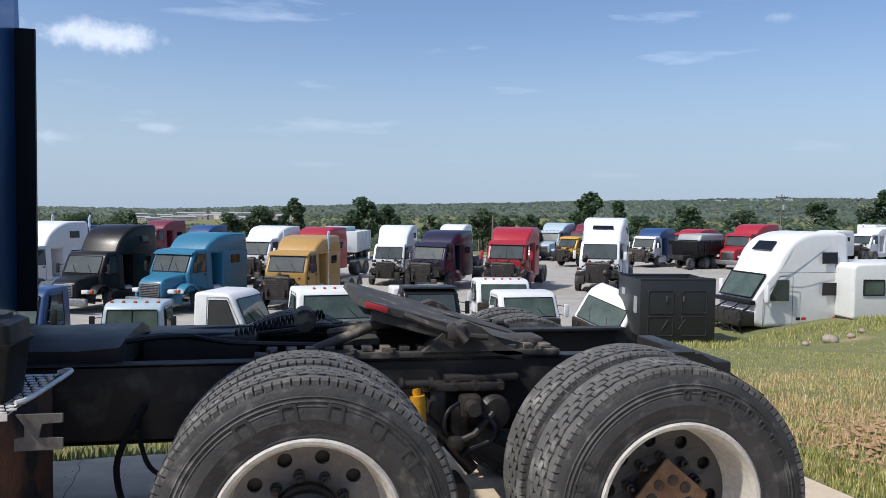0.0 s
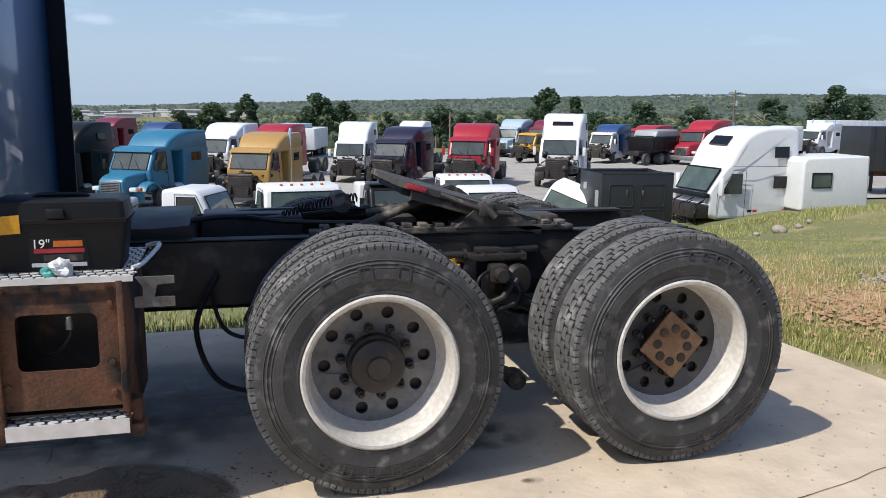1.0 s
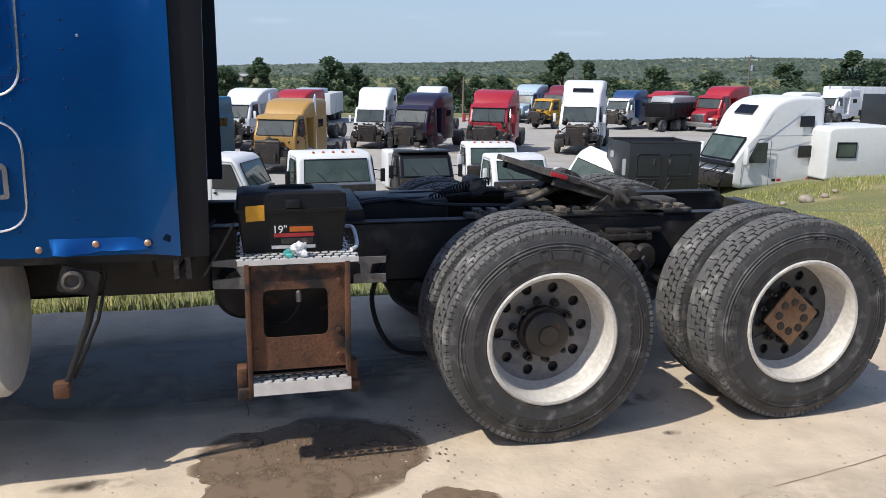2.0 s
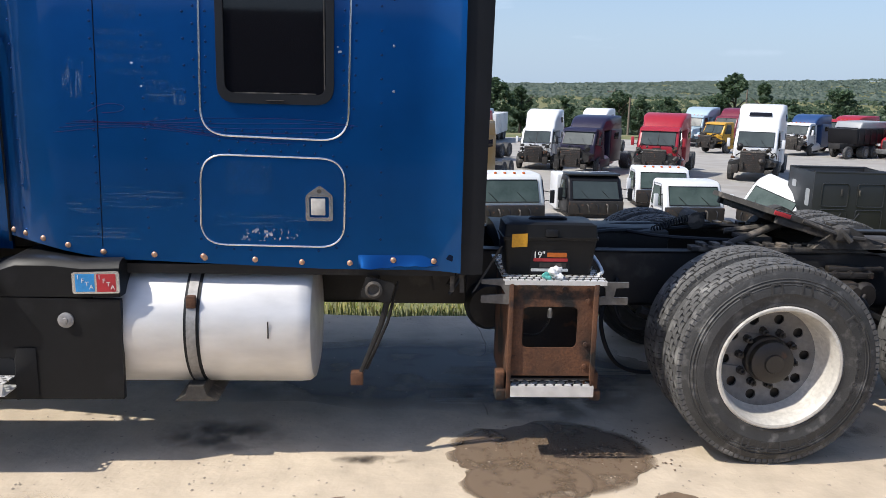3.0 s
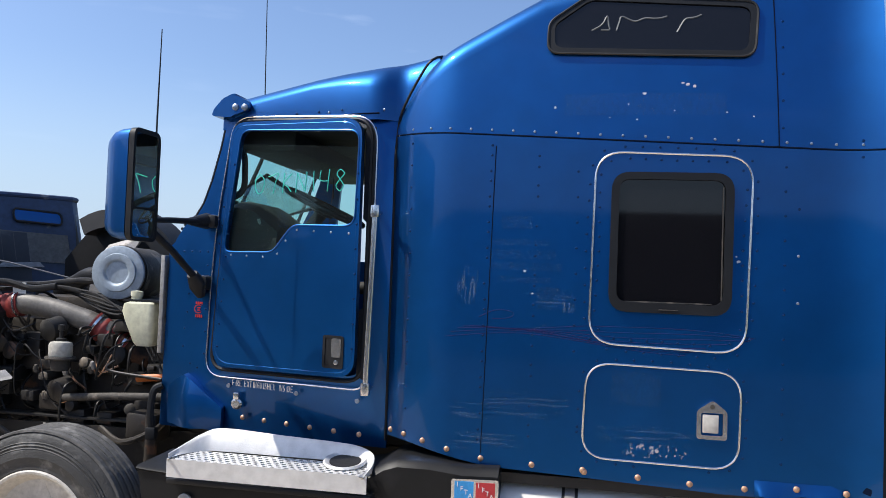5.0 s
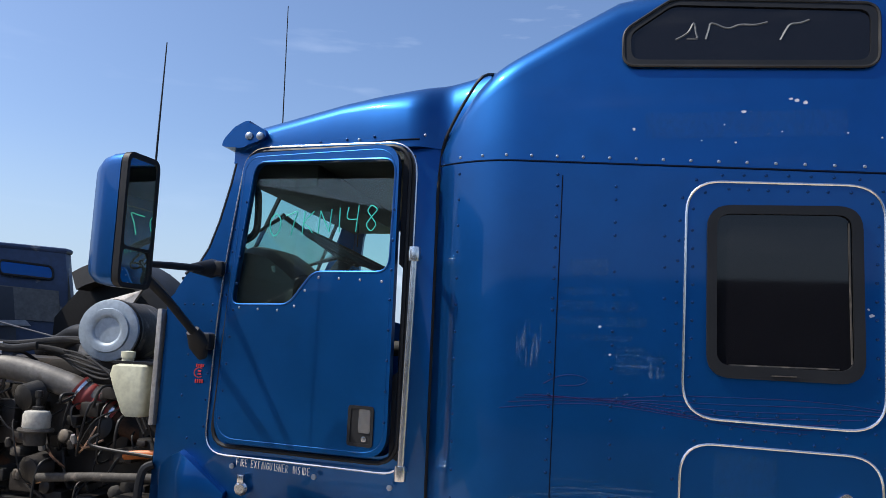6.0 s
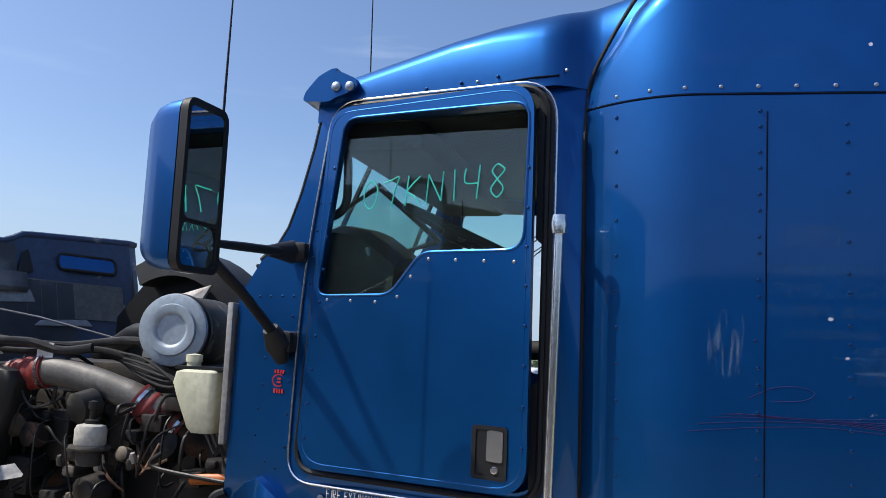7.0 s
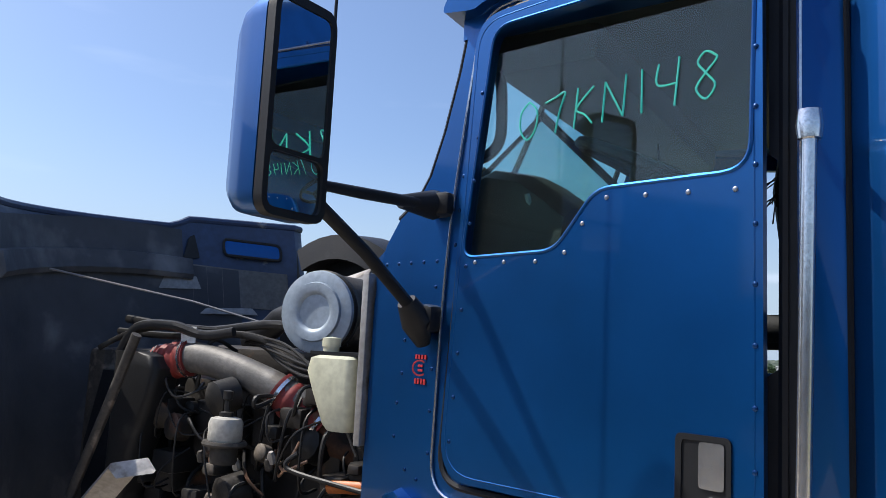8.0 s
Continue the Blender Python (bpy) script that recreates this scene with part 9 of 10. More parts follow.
def yard_truck(x, y, turn, paint_mat, label, roof="high", hood=True, seed=1, stack=False, sleeper_paint=None, lights=False, screen=M_SCREEN, length=8.0, wheels=True, sleeper=True, group="trucks parked in the yard", big_window=False, size=1.08):
    t = thing("semi_truck", label, "truck", group, at=pose(x, y, height(x, y) + 0.02, 0, 0, turn) @ pose(0, 1.2, 0) @ Matrix.Scale(size, 4))
    sp = sleeper_paint or paint_mat
    for s in (-1, 1):
        part("frame_rail", box(B(), s * 0.42 - 0.04, s * 0.42 + 0.04, -1.0, length - 1.2, 0.72, 0.98, 0.01), M_FRAME, t)
        yard_wheel(t, s * 1.19, 0.0)
        for yy in (5.1, 6.4):
            if wheels and yy < length - 1.3:
                yard_wheel(t, s * 1.22, yy, True)
        part("fuel_tank", lathe(B(), [(0, 1.7), (0.27, 1.7), (0.3, 1.74), (0.3, 3.0), (0.27, 3.04), (0, 3.04)], (s * 0.88, 0, 0.72), (0, 1, 0), 20), M_ALU, t)
    part("axle", rod(B(), [(-1.0, 0, 0.5), (1.0, 0, 0.5)], 0.07, 8), M_GREASE, t)
    if hood:
        tap = lambda u, v: (0.56 + 0.30 * smooth01((u + 1.15) / 1.7)) * (1.0 if v < 1.3 else 0.94)
        hprof = rounded([(-1.12, 0.70), (-1.17, 1.30), (-0.95, 1.46), (-0.2, 1.60), (0.78, 1.76), (0.78, 0.8)], [0.05, 0.12, 0.2, 0.2, 0.04, 0.04], 4)
        hd = part("hood", moulded(hprof, 1.12, tap, 0.16), paint_mat, t)
        for s in (-1, 1):
            bm, rings = B(), []
            for k in range(13):
                a = radians(-8 + 196 * k / 12)
                yy, zz = -0.62 * math.cos(a) - 0.02, 0.5 + 0.62 * math.sin(a)
                rings.append([(s * 0.62, yy, zz + 0.04), (s * 1.18, yy, zz), (s * 1.21, yy * 1.04, zz + 0.05), (s * 1.1, yy * 1.06, zz + 0.10), (s * 0.62, yy * 1.06, zz + 0.14)])
            loft(bm, rings)
            part("fender", bm, paint_mat, hd)
            hl = part("headlight", box(B(), s * 0.90 - 0.17, s * 0.90 + 0.17, -1.0, -0.72, 0.86, 1.04, 0.05), M_HEADLAMP, t)
            part("turn_signal", box(B(), s * 1.12 - 0.05, s * 1.12 + 0.05, -0.86, -0.68, 0.87, 1.02, 0.03), M_AMBER, hl)
        gr = part("grille", box(B(), -0.47, 0.47, -1.20, -1.12, 0.74, 1.30, 0.03), M_GRILLE, t)
        for k in range(7):
            part("slat", box(B(), -0.43, 0.43, -1.215, -1.195, 0.79 + 0.068 * k, 0.82 + 0.068 * k), M_TRIMBLACK, gr, smooth=False)
        part("bumper", box(B(), -1.18, 1.18, -1.28, -1.08, 0.36, 0.70, 0.06), M_GRILLE if seed % 2 else M_BLACK, t)
    else:
        bare_engine(t, seed)
    n0 = len(t.children)
    cab_module(t, paint_mat, 0.82, 1.1, 1.80, 1.62, 0.40, screen, lights or seed % 2 == 0, visor=seed % 3 != 0, split=seed % 4 == 1)
    for o in t.children[n0:]:
        o.location.y += 0.7
    if sleeper:
        top = {"high": 3.82, "mid": 3.3, "flat": 2.95}[roof]
        tap = lambda u, v: 1.0 if v < 2.5 else 1.0 - 0.06 * (v - 2.5)
        sl = part("sleeper", moulded(rounded([(2.2, 0.62), (2.2, 2.56), (4.1, 2.56), (4.1, 0.62)], 0.06, 3), 1.2, None, 0.10), sp, t)
        rprof = rounded([(1.10, 2.42), (1.16, 2.56), (1.5, 2.60 + 0.46 * (top - 2.6)), (1.95, 2.60 + 0.80 * (top - 2.6)), (2.5, 2.6 + 0.97 * (top - 2.6)), (3.1, top), (4.12, top - 0.03), (4.12, 2.44), (2.2, 2.40)], [0.04, 0.08, 0.3, 0.3, 0.3, 0.3, 0.12, 0.03, 0.03], 4)
        sides = part("roof_fairing", moulded(rprof, 1.2, lambda u, v: (0.84 + 0.16 * smooth01((u - 1.1) / 1.1)) * (1 - 0.06 * max(0, v - 2.5)), 0.2), sp, t)
        for s in (-1, 1):
            q = [(s * 1.205, 2.75, 1.95), (s * 1.205, 3.45, 1.95), (s * 1.205, 3.45, 2.32), (s * 1.205, 2.75, 2.32)]
            part("side_window", quad_slab(q if s > 0 else q[::-1], 0.014), M_TINT, sl, smooth=False)
            if roof == "high":
                q = [(s * 1.165, 2.7, 2.95), (s * 1.165, 3.35, 2.95), (s * 1.145, 3.35, 3.3), (s * 1.145, 2.7, 3.3)]
                part("side_window", quad_slab(q if s > 0 else q[::-1], 0.03), M_TINT, sides, smooth=False)
        if big_window:
            part("roof_window", quad_slab([(-0.55, 1.50, 3.21), (0.55, 1.50, 3.21), (0.52, 1.68, 3.37), (-0.52, 1.68, 3.37)], 0.03), M_TINT, sides, smooth=False)
    if stack:
        for s in (-1, 1):
            part("exhaust_pipe", rod(B(), [(s * 1.14, 2.42, 0.9), (s * 1.14, 2.42, 3.3), (s * 1.16, 2.5, 3.5)], [0.08, 0.07, 0.065], 12), M_CHROME, t, "bright exhaust stack")
    for s in (-1, 1):
        part("side_step", box(B(), s * 1.08 - 0.12, s * 1.08 + 0.12, 0.68, 2.25, 0.40, 0.86, 0.04), paint_mat if seed % 3 else M_BLACK, t)
    fw = part("fifth_wheel", box(B(), -0.4, 0.4, 5.0, 5.9, 1.08, 1.14, 0.02), M_IRON, t)
    return t


yard_truck(-8.55, 28.51, -24, P_BLACK, "black conventional sleeper truck with a bright slatted grille", "high", True, 3, size=0.9)
yard_truck(-5.30, 28.20, -31, P_SKY, "light blue conventional truck with a rounded hood", "mid", True, 5, size=0.95)
yard_truck(-0.56, 28.60, -24, P_GOLD, "gold sleeper truck with no hood and an exhaust stack", "mid", False, 7, True, size=0.92)
yard_truck(5.36, 39.88, -20, P_WHITE, "white sleeper truck with its hood missing", "high", False, 9, size=0.90)
yard_truck(6.84, 36.89, -34, P_PURPLE, "dark purple sleeper truck with a bare radiator", "mid", False, 11, size=0.97)
yard_truck(10.96, 35.28, -26, P_RED, "red sleeper truck with its hood missing", "mid", False, 13, size=1.03)
yard_truck(16.24, 35.40, -29, P_WHITE, "tall white sleeper truck with a stripped nose", "high", False, 15, big_window=True, size=1.06)
yard_truck(0.27, 43.05, -30, P_RED, "red sleeper truck behind the gold one", "mid", False, 17, size=0.98)
yard_truck(-2.41, 40.79, -25, P_WHITE, "white high-roof truck with no hood", "mid", False, 19, size=1.00)
yard_truck(-14.29, 44.20, -20, P_NAVY, "dark blue truck in the second row", "flat", True, 20, True)
yard_truck(-12.79, 33.44, -28, P_WHITE, "white sleeper truck at the row's end", "high", False, 22, size=0.92)
yard_truck(-12.39, 65.24, -28, P_MAROON, "maroon truck in the back row", "mid", True, 23, size=1.03)
yard_truck(-7.21, 49.86, -30, P_NAVY, "blue truck with a tall roof in the back row", "high", True, 24, size=0.84)
yard_truck(10.88, 51.57, -30, P_WHITE, "white truck in the back row", "high", False, 26, size=0.9)
yard_truck(3.11, 65.13, -24, P_ICE, "pale blue stripped truck in the back row", "flat", False, 27, size=1.03)
yard_truck(28.55, 56.51, -50, P_WHITE, "white truck with a blue sleeper and no hood", "mid", False, 28, sleeper_paint=P_NAVY, size=0.99)
yard_truck(35.43, 54.14, -62, P_RED, "red conventional truck with a sloped hood", "mid", True, 31, size=1.13)
yard_truck(23.86, 66.77, -40, P_ICE, "pale aerodynamic truck in the back row", "mid", True, 32)
yard_truck(26.78, 66.31, -45, P_MAROON, "dark red truck in the back row", "mid", True, 33)
yard_truck(21.29, 65.69, -30, P_BROWN, "brown stripped truck in the back row", "flat", False, 34, size=0.97)
yard_truck(57.29, 66.59, -70, P_WHITE, "white truck at the yard's far side", "mid", False, 35, True)
yard_truck(49.32, 63.51, -75, P_OFFWHITE, "chalky white truck at the yard's far side", "flat", False, 36)
yard_truck(34.40, 61.38, -60, P_RED, "red day cab behind the dump truck", "flat", True, 38)
yard_truck(42.04, 62.62, -60, P_GREY, "grey truck in the back row", "mid", False, 39)
yard_truck(-19.07, 39.76, -24, P_GREY, "grey truck behind the blue sleeper", "mid", True, 40)


def yard_cab(x, y, turn, paint_mat, label, tall=1.6, wide=1.04, deep=1.5, lean=0.35, screen=M_SCREEN_GREEN, lights=False, lift=0.25, roll=0, tip=0, open_door=False, roof_mat=None, mirrors=True, rear=None, split=False):
    """A cab taken off its truck, standing on blocks in the weeds."""
    t = thing("truck_cab", label, "cab", "loose cabs along the bank", at=pose(x, y, height(x, y) + lift, tip, roll, turn))
    cab_module(t, paint_mat, 0.0, wide, tall, deep, lean, screen, lights, mirrors, open_door, split=split)
    part("floor_pan", box(B(), -wide * 0.9, wide * 0.9, 0.05, deep, -0.14, 0.02, 0.02), M_GREASE, t)
    part("firewall", box(B(), -wide * 0.93, wide * 0.93, -0.10, 0.02, 0.02, tall * 0.37, 0.04), M_GREASE, t)
    for k in range(5):
        part("wiring_stub", rod(B(), smooth_line([(-0.7 + 0.35 * k, -0.05, tall * 0.3), (-0.66 + 0.35 * k, -0.2, tall * 0.25), (-0.6 + 0.33 * k, -0.22, 0.1)], 4), 0.025, 6), (M_TRIMBLACK, M_IRON)[k % 2], t)
    part("steering_column", rod(B(), [(0.4, -0.2, 0.1), (0.4, 0.05, 0.45)], 0.03, 8), M_GREASE, t)
    for s in (-1, 1):
        part("support_block", box(B(), s * 0.6 - 0.12, s * 0.6 + 0.12, 0.2, deep - 0.2, -lift - 0.06, -0.12, 0.02), M_POLE, t)
    if roof_mat:
        part("roof_cap", box(B(), -wide * 0.9, wide * 0.9, lean + 0.02, deep - 0.05, tall - 0.02, tall + 0.05, 0.03), roof_mat, t)
    if rear:
        part("sleeper", prism(B(), [(deep - 0.02, 0), (deep - 0.02, tall - 0.05), (deep + 1.1, tall - 0.05), (deep + 1.1, 0)], wide * 1.08, "x", None, 0.07), rear, t)
    return t


yard_cab(-7.61, 19.51, -12, P_NAVY, "dark blue cab with a white stripe on its roof", 1.72, 1.1, 1.6, 0.3, lift=0.06)
yard_cab(-4.45, 20.25, -4, P_ICE, "pale grey-blue square cab with five amber roof lights", 1.28, 0.95, 1.4, 0.08, M_SCREEN_GREEN, True, 0.03, split=True)
yard_cab(-0.86, 20.60, 68, P_WHITE, "white cab with an empty window opening", 1.58, 1.1, 1.6, 0.35, lift=0.06, screen= M_SCREEN_GREEN, open_door=True, mirrors=False)
yard_cab(1.56, 20.83, 8, P_OFFWHITE, "chalky white cab with a wide green windscreen and roof horns", 1.60, 1.38, 1.7, 0.22, M_SCREEN_GREEN, True, 0.03)
yard_cab(4.82, 22.05, 2, P_BLACK, "black cab with a white sleeper and worn roof", 1.36, 1.05, 1.3, 0.35, M_SCREEN, True, 0.15, rear=P_WHITE, roof_mat=P_DARKGREY)
yard_cab(8.21, 25.06, -4, P_WHITE, "white cab with a row of roof lights", 1.34, 1.15, 1.5, 0.30, M_SCREEN_GREEN, True, 0.2)
yard_cab(7.97, 21.06, 2, P_WHITE, "white cab with a green windscreen and bare firewall", 1.36, 1.12, 1.4, 0.32, M_SCREEN_GREEN, False, 0.1)
yard_cab(9.95, 20.3, -62, P_WHITE, "white cab leaning over with an empty side window", 1.32, 1.05, 1.35, 0.62, M_SCREEN_GREEN, False, 0.0, roll=14, tip=16, open_door=True, mirrors=False)

# tyres and scrap leaning by the cabs
for x, y, r in ((9.3, 19.4, 70), (11.2, 20.8, 75), (2.9, 20.0, 80)):
    t = thing("tyre", "worn black truck tyre lying by the old cabs", "tyre", "scrap tyres", at=pose(x, y, height(x, y) + 0.3, 0, r, 20))
    part("casing", lathe(B(), [(0.29, 0.02), (0.4, 0.0), (0.49, 0.03), (0.5, 0.14), (0.49, 0.25), (0.4, 0.28), (0.29, 0.26)], axis=(1, 0, 0), seg=24, closed=True), M_RUBBER, t)

# black sleeper shell with moulded panels and an open top
t = thing("sleeper_shell", "black plastic sleeper shell with moulded panels and no roof", "cab shell", at=pose(11.85, 19.2, height(11.85, 19.2) - 0.02, 0, 0, -4))
w, d, h = 1.22, 0.95, 2.08
for x0, x1, y0, y1 in ((-w, w, -d, -d + 0.06), (-w, w, d - 0.06, d), (-w, -w + 0.06, -d + 0.06, d - 0.06), (w - 0.06, w, -d + 0.06, d - 0.06)):
    part("wall_panel", box(B(), x0, x1, y0, y1, 0, h, 0.02), P_DARKGREY, t)
part("rim", rod(B(), [(-w + 0.03, -d + 0.03, h), (w - 0.03, -d + 0.03, h), (w - 0.03, d - 0.03, h), (-w + 0.03, d - 0.03, h)], 0.05, 8, True), P_DARKGREY, t)
for cx in (-0.56, 0.52):
    for z0, z1 in ((0.35, 0.95), (1.05, 1.75)):
        q = rounded([(cx - 0.4, z0), (cx + 0.4, z0), (cx + 0.4, z1), (cx - 0.4, z1)], 0.08, 4)
        part("raised_panel", rod(B(), [(u, -d - 0.005, v) for u, v in q], 0.02, 6, True), P_DARKGREY, t)
for cx in (-0.36, 0.18):
    part("handle", box(B(), cx - 0.03, cx + 0.03, -d - 0.03, -d, 1.38, 1.58, 0.01), M_IRON, t)
    part("bead", rod(B(), [(cx - 0.15, -d - 0.004, 0.55), (cx + 0.05, -d - 0.012, 0.85)], 0.02, 6), P_DARKGREY, t)
part("vent", sheet(B(), rounded([(-0.28, 1.02), (0.0, 1.02), (0.0, 1.55), (-0.28, 1.55)], 0.08, 4), [], lambda u, v, q: Vector((-w - 0.004 - q, u - 0.45, v)), 0.01), P_GREY, t)
part("vent", sheet(B(), rounded([(0.1, 1.5), (0.4, 1.5), (0.4, 1.72), (0.1, 1.72)], 0.06, 4), [], lambda u, v, q: Vector((-w - 0.004 - q, u + 0.2, v)), 0.01), P_GREY, t)

# white aerodynamic sleeper cab off its chassis
t = thing("sleeper_cab", "white aerodynamic sleeper cab set down in the weeds, nose stripped", "cab", at=pose(15.5, 21.1, height(15.5, 21.1) + 0.10, 0, 0, -88) @ Matrix.Scale(1.09, 4))
tapv = lambda u, v: (0.80 + 0.20 * smooth01((u + 0.1) / 1.2)) * (1 - 0.05 * max(0.0, v - 1.4))
prof = rounded([(0.0, 0.1), (0.02, 0.85), (0.52, 1.64), (0.66, 1.80), (0.92, 2.36), (1.25, 2.74), (1.75, 2.96), (2.4, 3.03), (3.15, 3.0), (3.32, 2.88), (3.32, 0.0), (0.35, 0.0)], [0.05, 0.06, 0.1, 0.1, 0.2, 0.2, 0.25, 0.25, 0.15, 0.1, 0.05, 0.05], 4)
shell = part("shell", moulded(prof, 1.2, tapv, 0.17), P_WHITE, t)
f = lambda s, u, v: Vector((s * 1.2 * tapv(u, v), u, v))
q = [f(-0.88, 0.04, 0.90), f(0.88, 0.04, 0.90), f(0.84, 0.50, 1.62), f(-0.84, 0.50, 1.62)]
q = [p + Vector((0, -0.03, 0.03)) for p in q]
ws = part("windscreen", quad_slab(q, 0.02), M_SCREEN_GREEN, shell, smooth=False)
part("windscreen_rubber", rod(B(), [p + Vector((0, -0.02, 0.01)) for p in q], 0.03, 6, True), M_TRIMBLACK, ws)
part("wiper_tray", box(B(), -0.98, 0.98, -0.14, 0.06, 0.72, 0.86, 0.03), M_TRIMBLACK, shell)
q = [f(-0.42, 0.93, 2.38), f(0.42, 0.93, 2.38), f(0.40, 1.17, 2.66), f(-0.40, 1.17, 2.66)]
part("roof_window", quad_slab([p + Vector((0, -0.01, 0.02)) for p in q], 0.03), M_TINT, shell, smooth=False)
for s in (-1, 1):
    for u0, u1, z0, z1, mm in ((0.42, 1.08, 0.86, 1.52, M_SCREEN), (2.28, 2.84, 2.02, 2.38, M_TINT), (2.28, 2.88, 1.02, 1.42, M_TINT)):
        q = [f(s, u0, z0), f(s, u1, z0), f(s, u1, z1), f(s, u0 + (0.30 if u0 < 1 else 0), z1)]
        q = [p + Vector((s * 0.012, 0, 0)) for p in q]
        part("side_window", quad_slab(q if s > 0 else q[::-1], 0.012), mm, shell, smooth=False)
    dq = [f(s, 0.30, 0.06), f(s, 1.22, 0.06), f(s, 1.22, 1.62), f(s, 0.78, 1.62), f(s, 0.30, 0.86)]
    part("door_gap", rod(B(), [p + Vector((s * 0.006, 0, 0)) for p in dq], 0.009, 4, True), M_TRIMBLACK, shell)
    part("seam", rod(B(), [f(s, u, 1.74) + Vector((s * 0.006, 0, 0)) for u in (0.75, 1.3, 2.2, 3.25)], 0.008, 4), M_IRON, shell)
    bm = box(B(), s * 1.22 - 0.1, s * 1.22 + 0.1, 0.24, 0.34, 0.82, 1.38, 0.03)
    mr = part("mirror", bm, P_WHITE, t)
    part("mirror_arm", rod(B(), [(s * 1.0, 0.4, 0.84), (s * 1.2, 0.3, 0.9)], 0.02, 6), M_TRIMBLACK, mr)
for u in (1.35, 1.55, 2.7):
    part("side_marker", box(B(), 1.20, 1.215, u, u + 0.16, 0.25, 0.34, 0.003), M_RED if u != 1.35 else M_TRIMBLACK, shell)
bm = B()
e = random.Random(5)
part("dash_frame", box(B(), -0.95, 0.95, -0.5, 0.1, 0.05, 0.5, 0.06), M_GREASE, t)
for k in range(12):
    xx, zz = e.uniform(-0.9, 0.9), e.uniform(0.1, 0.75)
    part("loose_wiring", rod(B(), smooth_line([(xx, -0.05, zz), (xx + 0.1, -0.35, zz - 0.1), (xx + e.uniform(-0.2, 0.3), -0.5, zz - 0.25), (xx + 0.1, -0.4, -0.15)], 4), 0.02, 5), M_TRIMBLACK, t)
for s in (-1, 1):
    part("support_block", box(B(), s * 0.8 - 0.15, s * 0.8 + 0.15, 0.5, 3.0, -0.32, 0.0, 0.02), M_POLE, t)

# white sleeper section beside it
t = thing("sleeper_shell", "white sleeper section with one side window", "cab shell", at=pose(17.6, 20.2, height(17.6, 20.2) + 0.05, 0, 0, -96))
sh = part("shell", moulded(rounded([(1.02, 0.1), (1.02, 1.84), (1.15, 1.95), (3.55, 2.02), (3.62, 0.1)], 0.08, 3), 1.15, None, 0.1), P_OFFWHITE, t)
for s in (-1, 1):
    q = [(s * 1.155, 1.38, 0.92), (s * 1.155, 2.1, 0.92), (s * 1.155, 2.1, 1.42), (s * 1.155, 1.38, 1.42)]
    sw = part("side_window", quad_slab(q if s > 0 else q[::-1], 0.015), M_SCREEN_GREEN, sh, smooth=False)
    part("window_rubber", rod(B(), [Vector(p) + Vector((s * 0.012, 0, 0)) for p in q], 0.03, 6, True), M_TRIMBLACK, sw)
part("floor_pan", box(B(), -1.1, 1.1, 1.02, 3.6, -0.05, 0.12, 0.02), M_GREASE, t)
for k, (xx, yy) in enumerate(((23.4, 18.6), (24.6, 18.9))):
    t = thing("pallet_scrap", "broken wooden pallet lying in the weeds", "pallet", "pallets", at=pose(xx, yy, height(xx, yy) + 0.05, 0, 0, 20 + 30 * k))
    for j in range(5):
        part("board", box(B(), -0.6, 0.6, -0.5 + 0.24 * j, -0.38 + 0.24 * j, 0.08, 0.1, 0.004), M_POLE, t)
    for j in range(3):
        part("bearer", box(B(), -0.55 + 0.5 * j, -0.47 + 0.5 * j, -0.5, 0.6, 0, 0.08, 0.004), M_POLE, t)

# dump truck body, box trailers, a yellow machine
t = thing("dump_truck", "black dump truck with a rusty steel bed", "truck", at=pose(32.1, 55.0, height(32.1, 55.0) + 0.02, 0, 0, -62))
bed = part("dump_bed", prism(B(), [(0, 1.15), (-0.2, 2.3), (4.4, 2.3), (4.4, 1.15)], 1.2, "x", None, 0.04), P_BLACK, t)
for k in range(6):
    for s in (-1, 1):
        part("rib", box(B(), s * 1.2 - 0.05, s * 1.2 + 0.05, 0.1 + 0.8 * k, 0.2 + 0.8 * k, 1.15, 2.32, 0.01), P_BLACK, bed)
part("tarp_bow", prism(B(), [(0.4, 2.3), (0.7, 2.85), (3.9, 2.9), (4.3, 2.3)], 1.1, "x", None, 0.12), P_GREY, t)
for s in (-1, 1):
    for yy in (0.8, 3.0, 4.2):
        yard_wheel(t, s * 1.2, yy, yy > 1)
part("chassis", box(B(), -0.5, 0.5, -1.0, 4.4, 0.75, 1.15, 0.03), M_FRAME, t)
n0 = len(t.children)
cab_module(t, P_BLACK, 0.95, 1.0, 1.5, 1.4, 0.3)
for o in t.children[n0:]:
    o.location.y -= 1.6


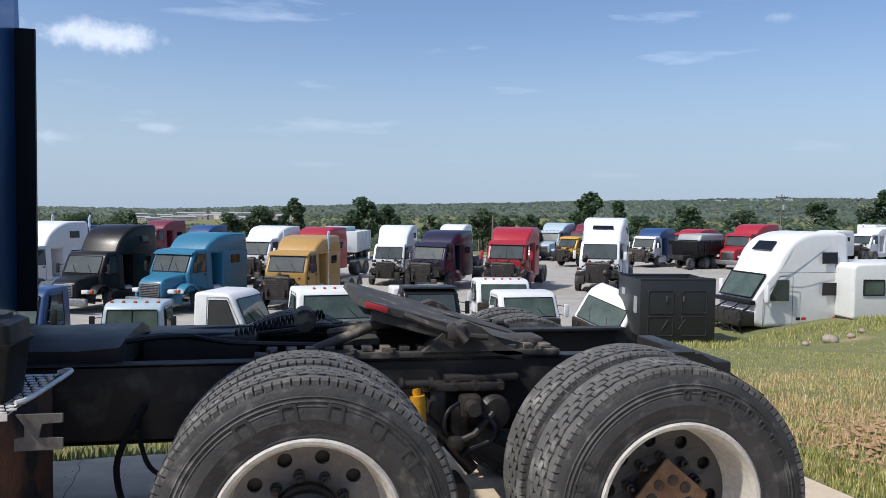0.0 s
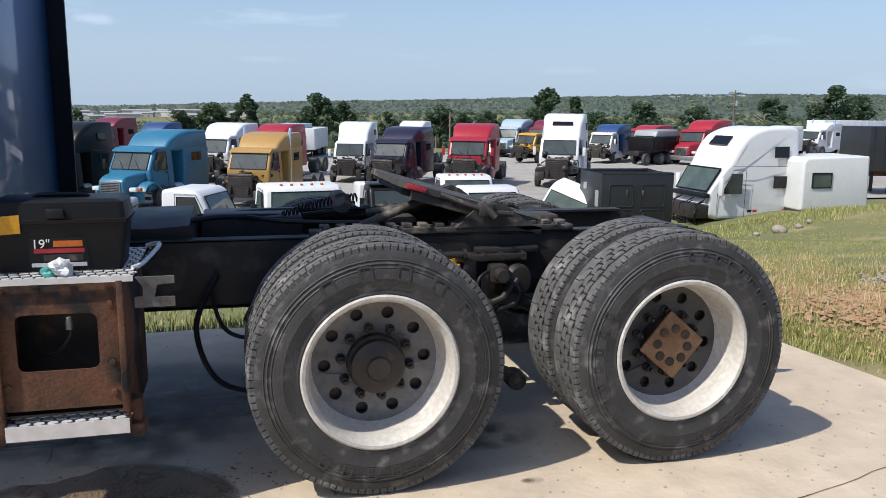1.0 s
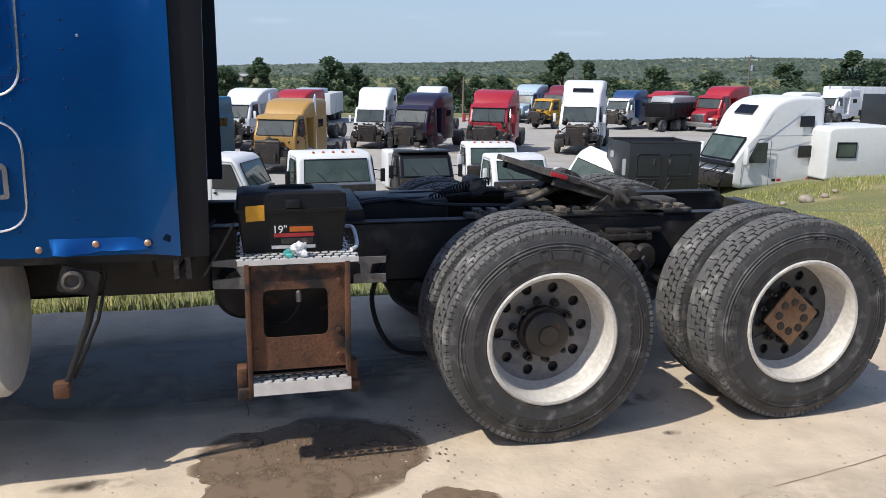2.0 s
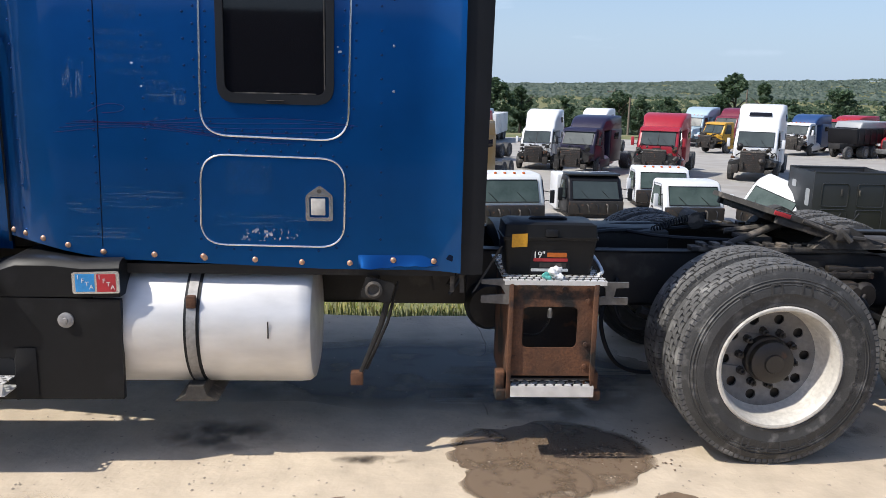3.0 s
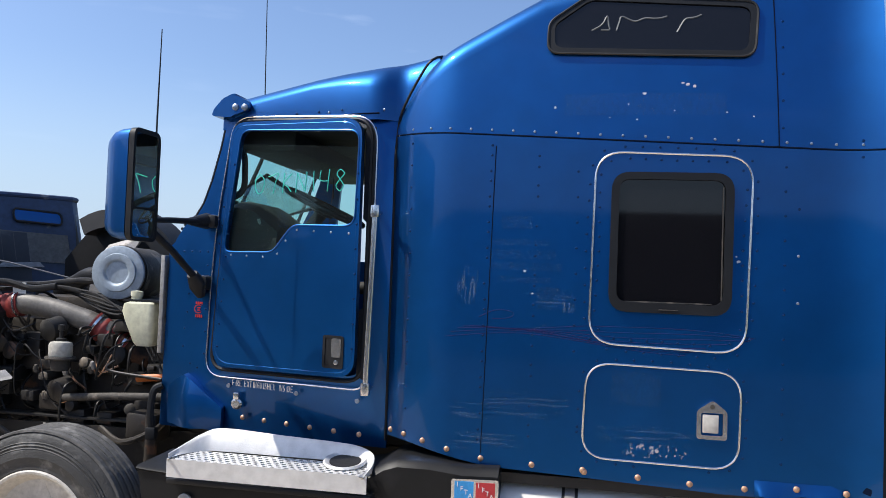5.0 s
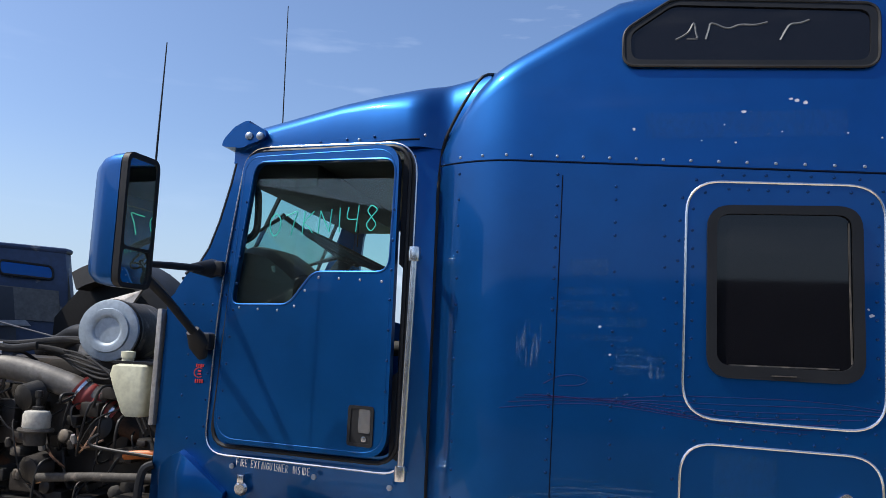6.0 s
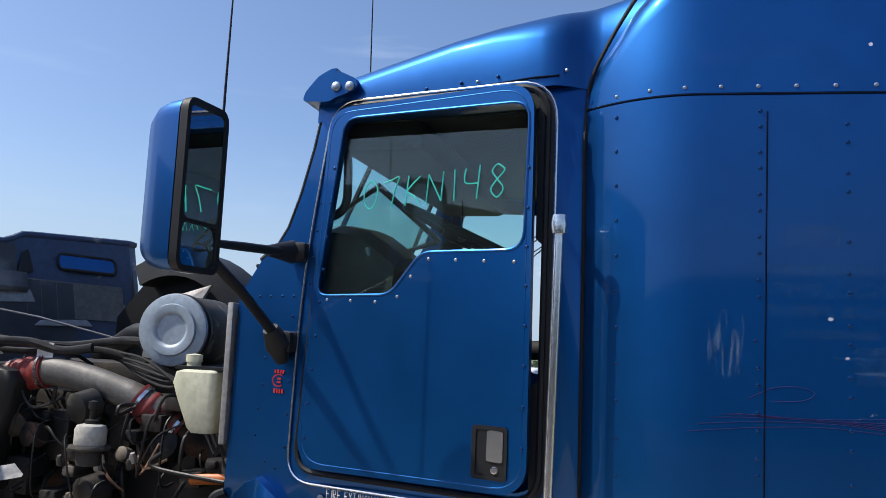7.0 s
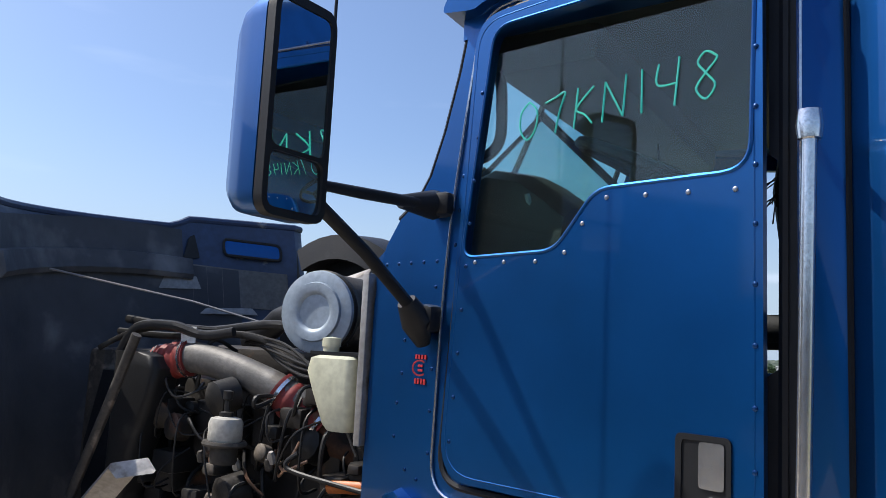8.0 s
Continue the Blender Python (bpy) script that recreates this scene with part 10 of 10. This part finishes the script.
def box_trailer(x, y, turn, paint_mat, label, length=9.0, top=3.9, floor=1.15, ribs=0):
    t = thing("box_trailer", label, "trailer", at=pose(x, y, height(x, y) + 0.02, 0, 0, turn))
    bx = part("body", box(B(), -1.25, 1.25, 0, length, floor, top, 0.04), paint_mat, t)
    n = ribs or 9
    for k in range(n):
        for s in (-1, 1):
            part("rib", box(B(), s * 1.25 - 0.03, s * 1.25 + 0.03, 0.2 + k * (length - 0.4) / n, 0.28 + k * (length - 0.4) / n, floor, top, 0.006), paint_mat, bx, smooth=False)
    part("chassis", box(B(), -0.5, 0.5, 0.3, length - 0.2, floor - 0.3, floor, 0.02), M_RUST, t)
    for s in (-1, 1):
        for yy in (length - 2.6, length - 1.3):
            yard_wheel(t, s * 1.2, yy, True)
        part("landing_leg", box(B(), s * 0.7 - 0.06, s * 0.7 + 0.06, 1.6, 1.75, 0, floor - 0.1, 0.01), M_IRON, t)
    return t


box_trailer(31.3, 30.8, -98, P_DARKGREY, "dark open-top dump trailer with ribbed sides", 8.0, 3.55, 1.25, 12)
box_trailer(5.0, 66.2, -14, P_OFFWHITE, "white box trailer at the back of the yard", 9, 2.6, 0.75)
box_trailer(65.4, 74.5, -80, P_WHITE, "long white box trailer behind the yard", 11, 3.8)
box_trailer(79.4, 77.6, -85, P_OFFWHITE, "chalky white box trailer behind the yard", 11, 3.8)
yard_truck(22.0, 57.6, -58, P_YELLOW, "yellow day cab truck stripped to its frame", "flat", False, 41, length=6.0, sleeper=False, size=0.95)

# a stack of brake drums on a stake beside the pad
t = thing("brake_drum_stack", "rusty black brake drums stacked on a post beside the pad", "brake drum", at=pose(4.12, 0.33, height(4.12, 0.33) - 0.02))
part("stake", rod(B(), [(0, 0, 0), (0, 0, 1.15)], 0.03, 8), M_RUST, t)
part("collar", lathe(B(), [(0.035, 0), (0.07, 0), (0.075, 0.05), (0.06, 0.24), (0.035, 0.26)], (0, 0, 0.78), (0, 0, 1), 16), M_RUST, t)
for k in range(4):
    z = 0.05 + 0.115 * k
    part("drum", lathe(B(), [(0.04, 0), (0.11, 0), (0.135, 0.015), (0.14, 0.035), (0.14, 0.07), (0.155, 0.074), (0.155, 0.098), (0.13, 0.105), (0.04, 0.105)], (0, 0, z), (0, 0, 1), 24), M_GREASE, t)
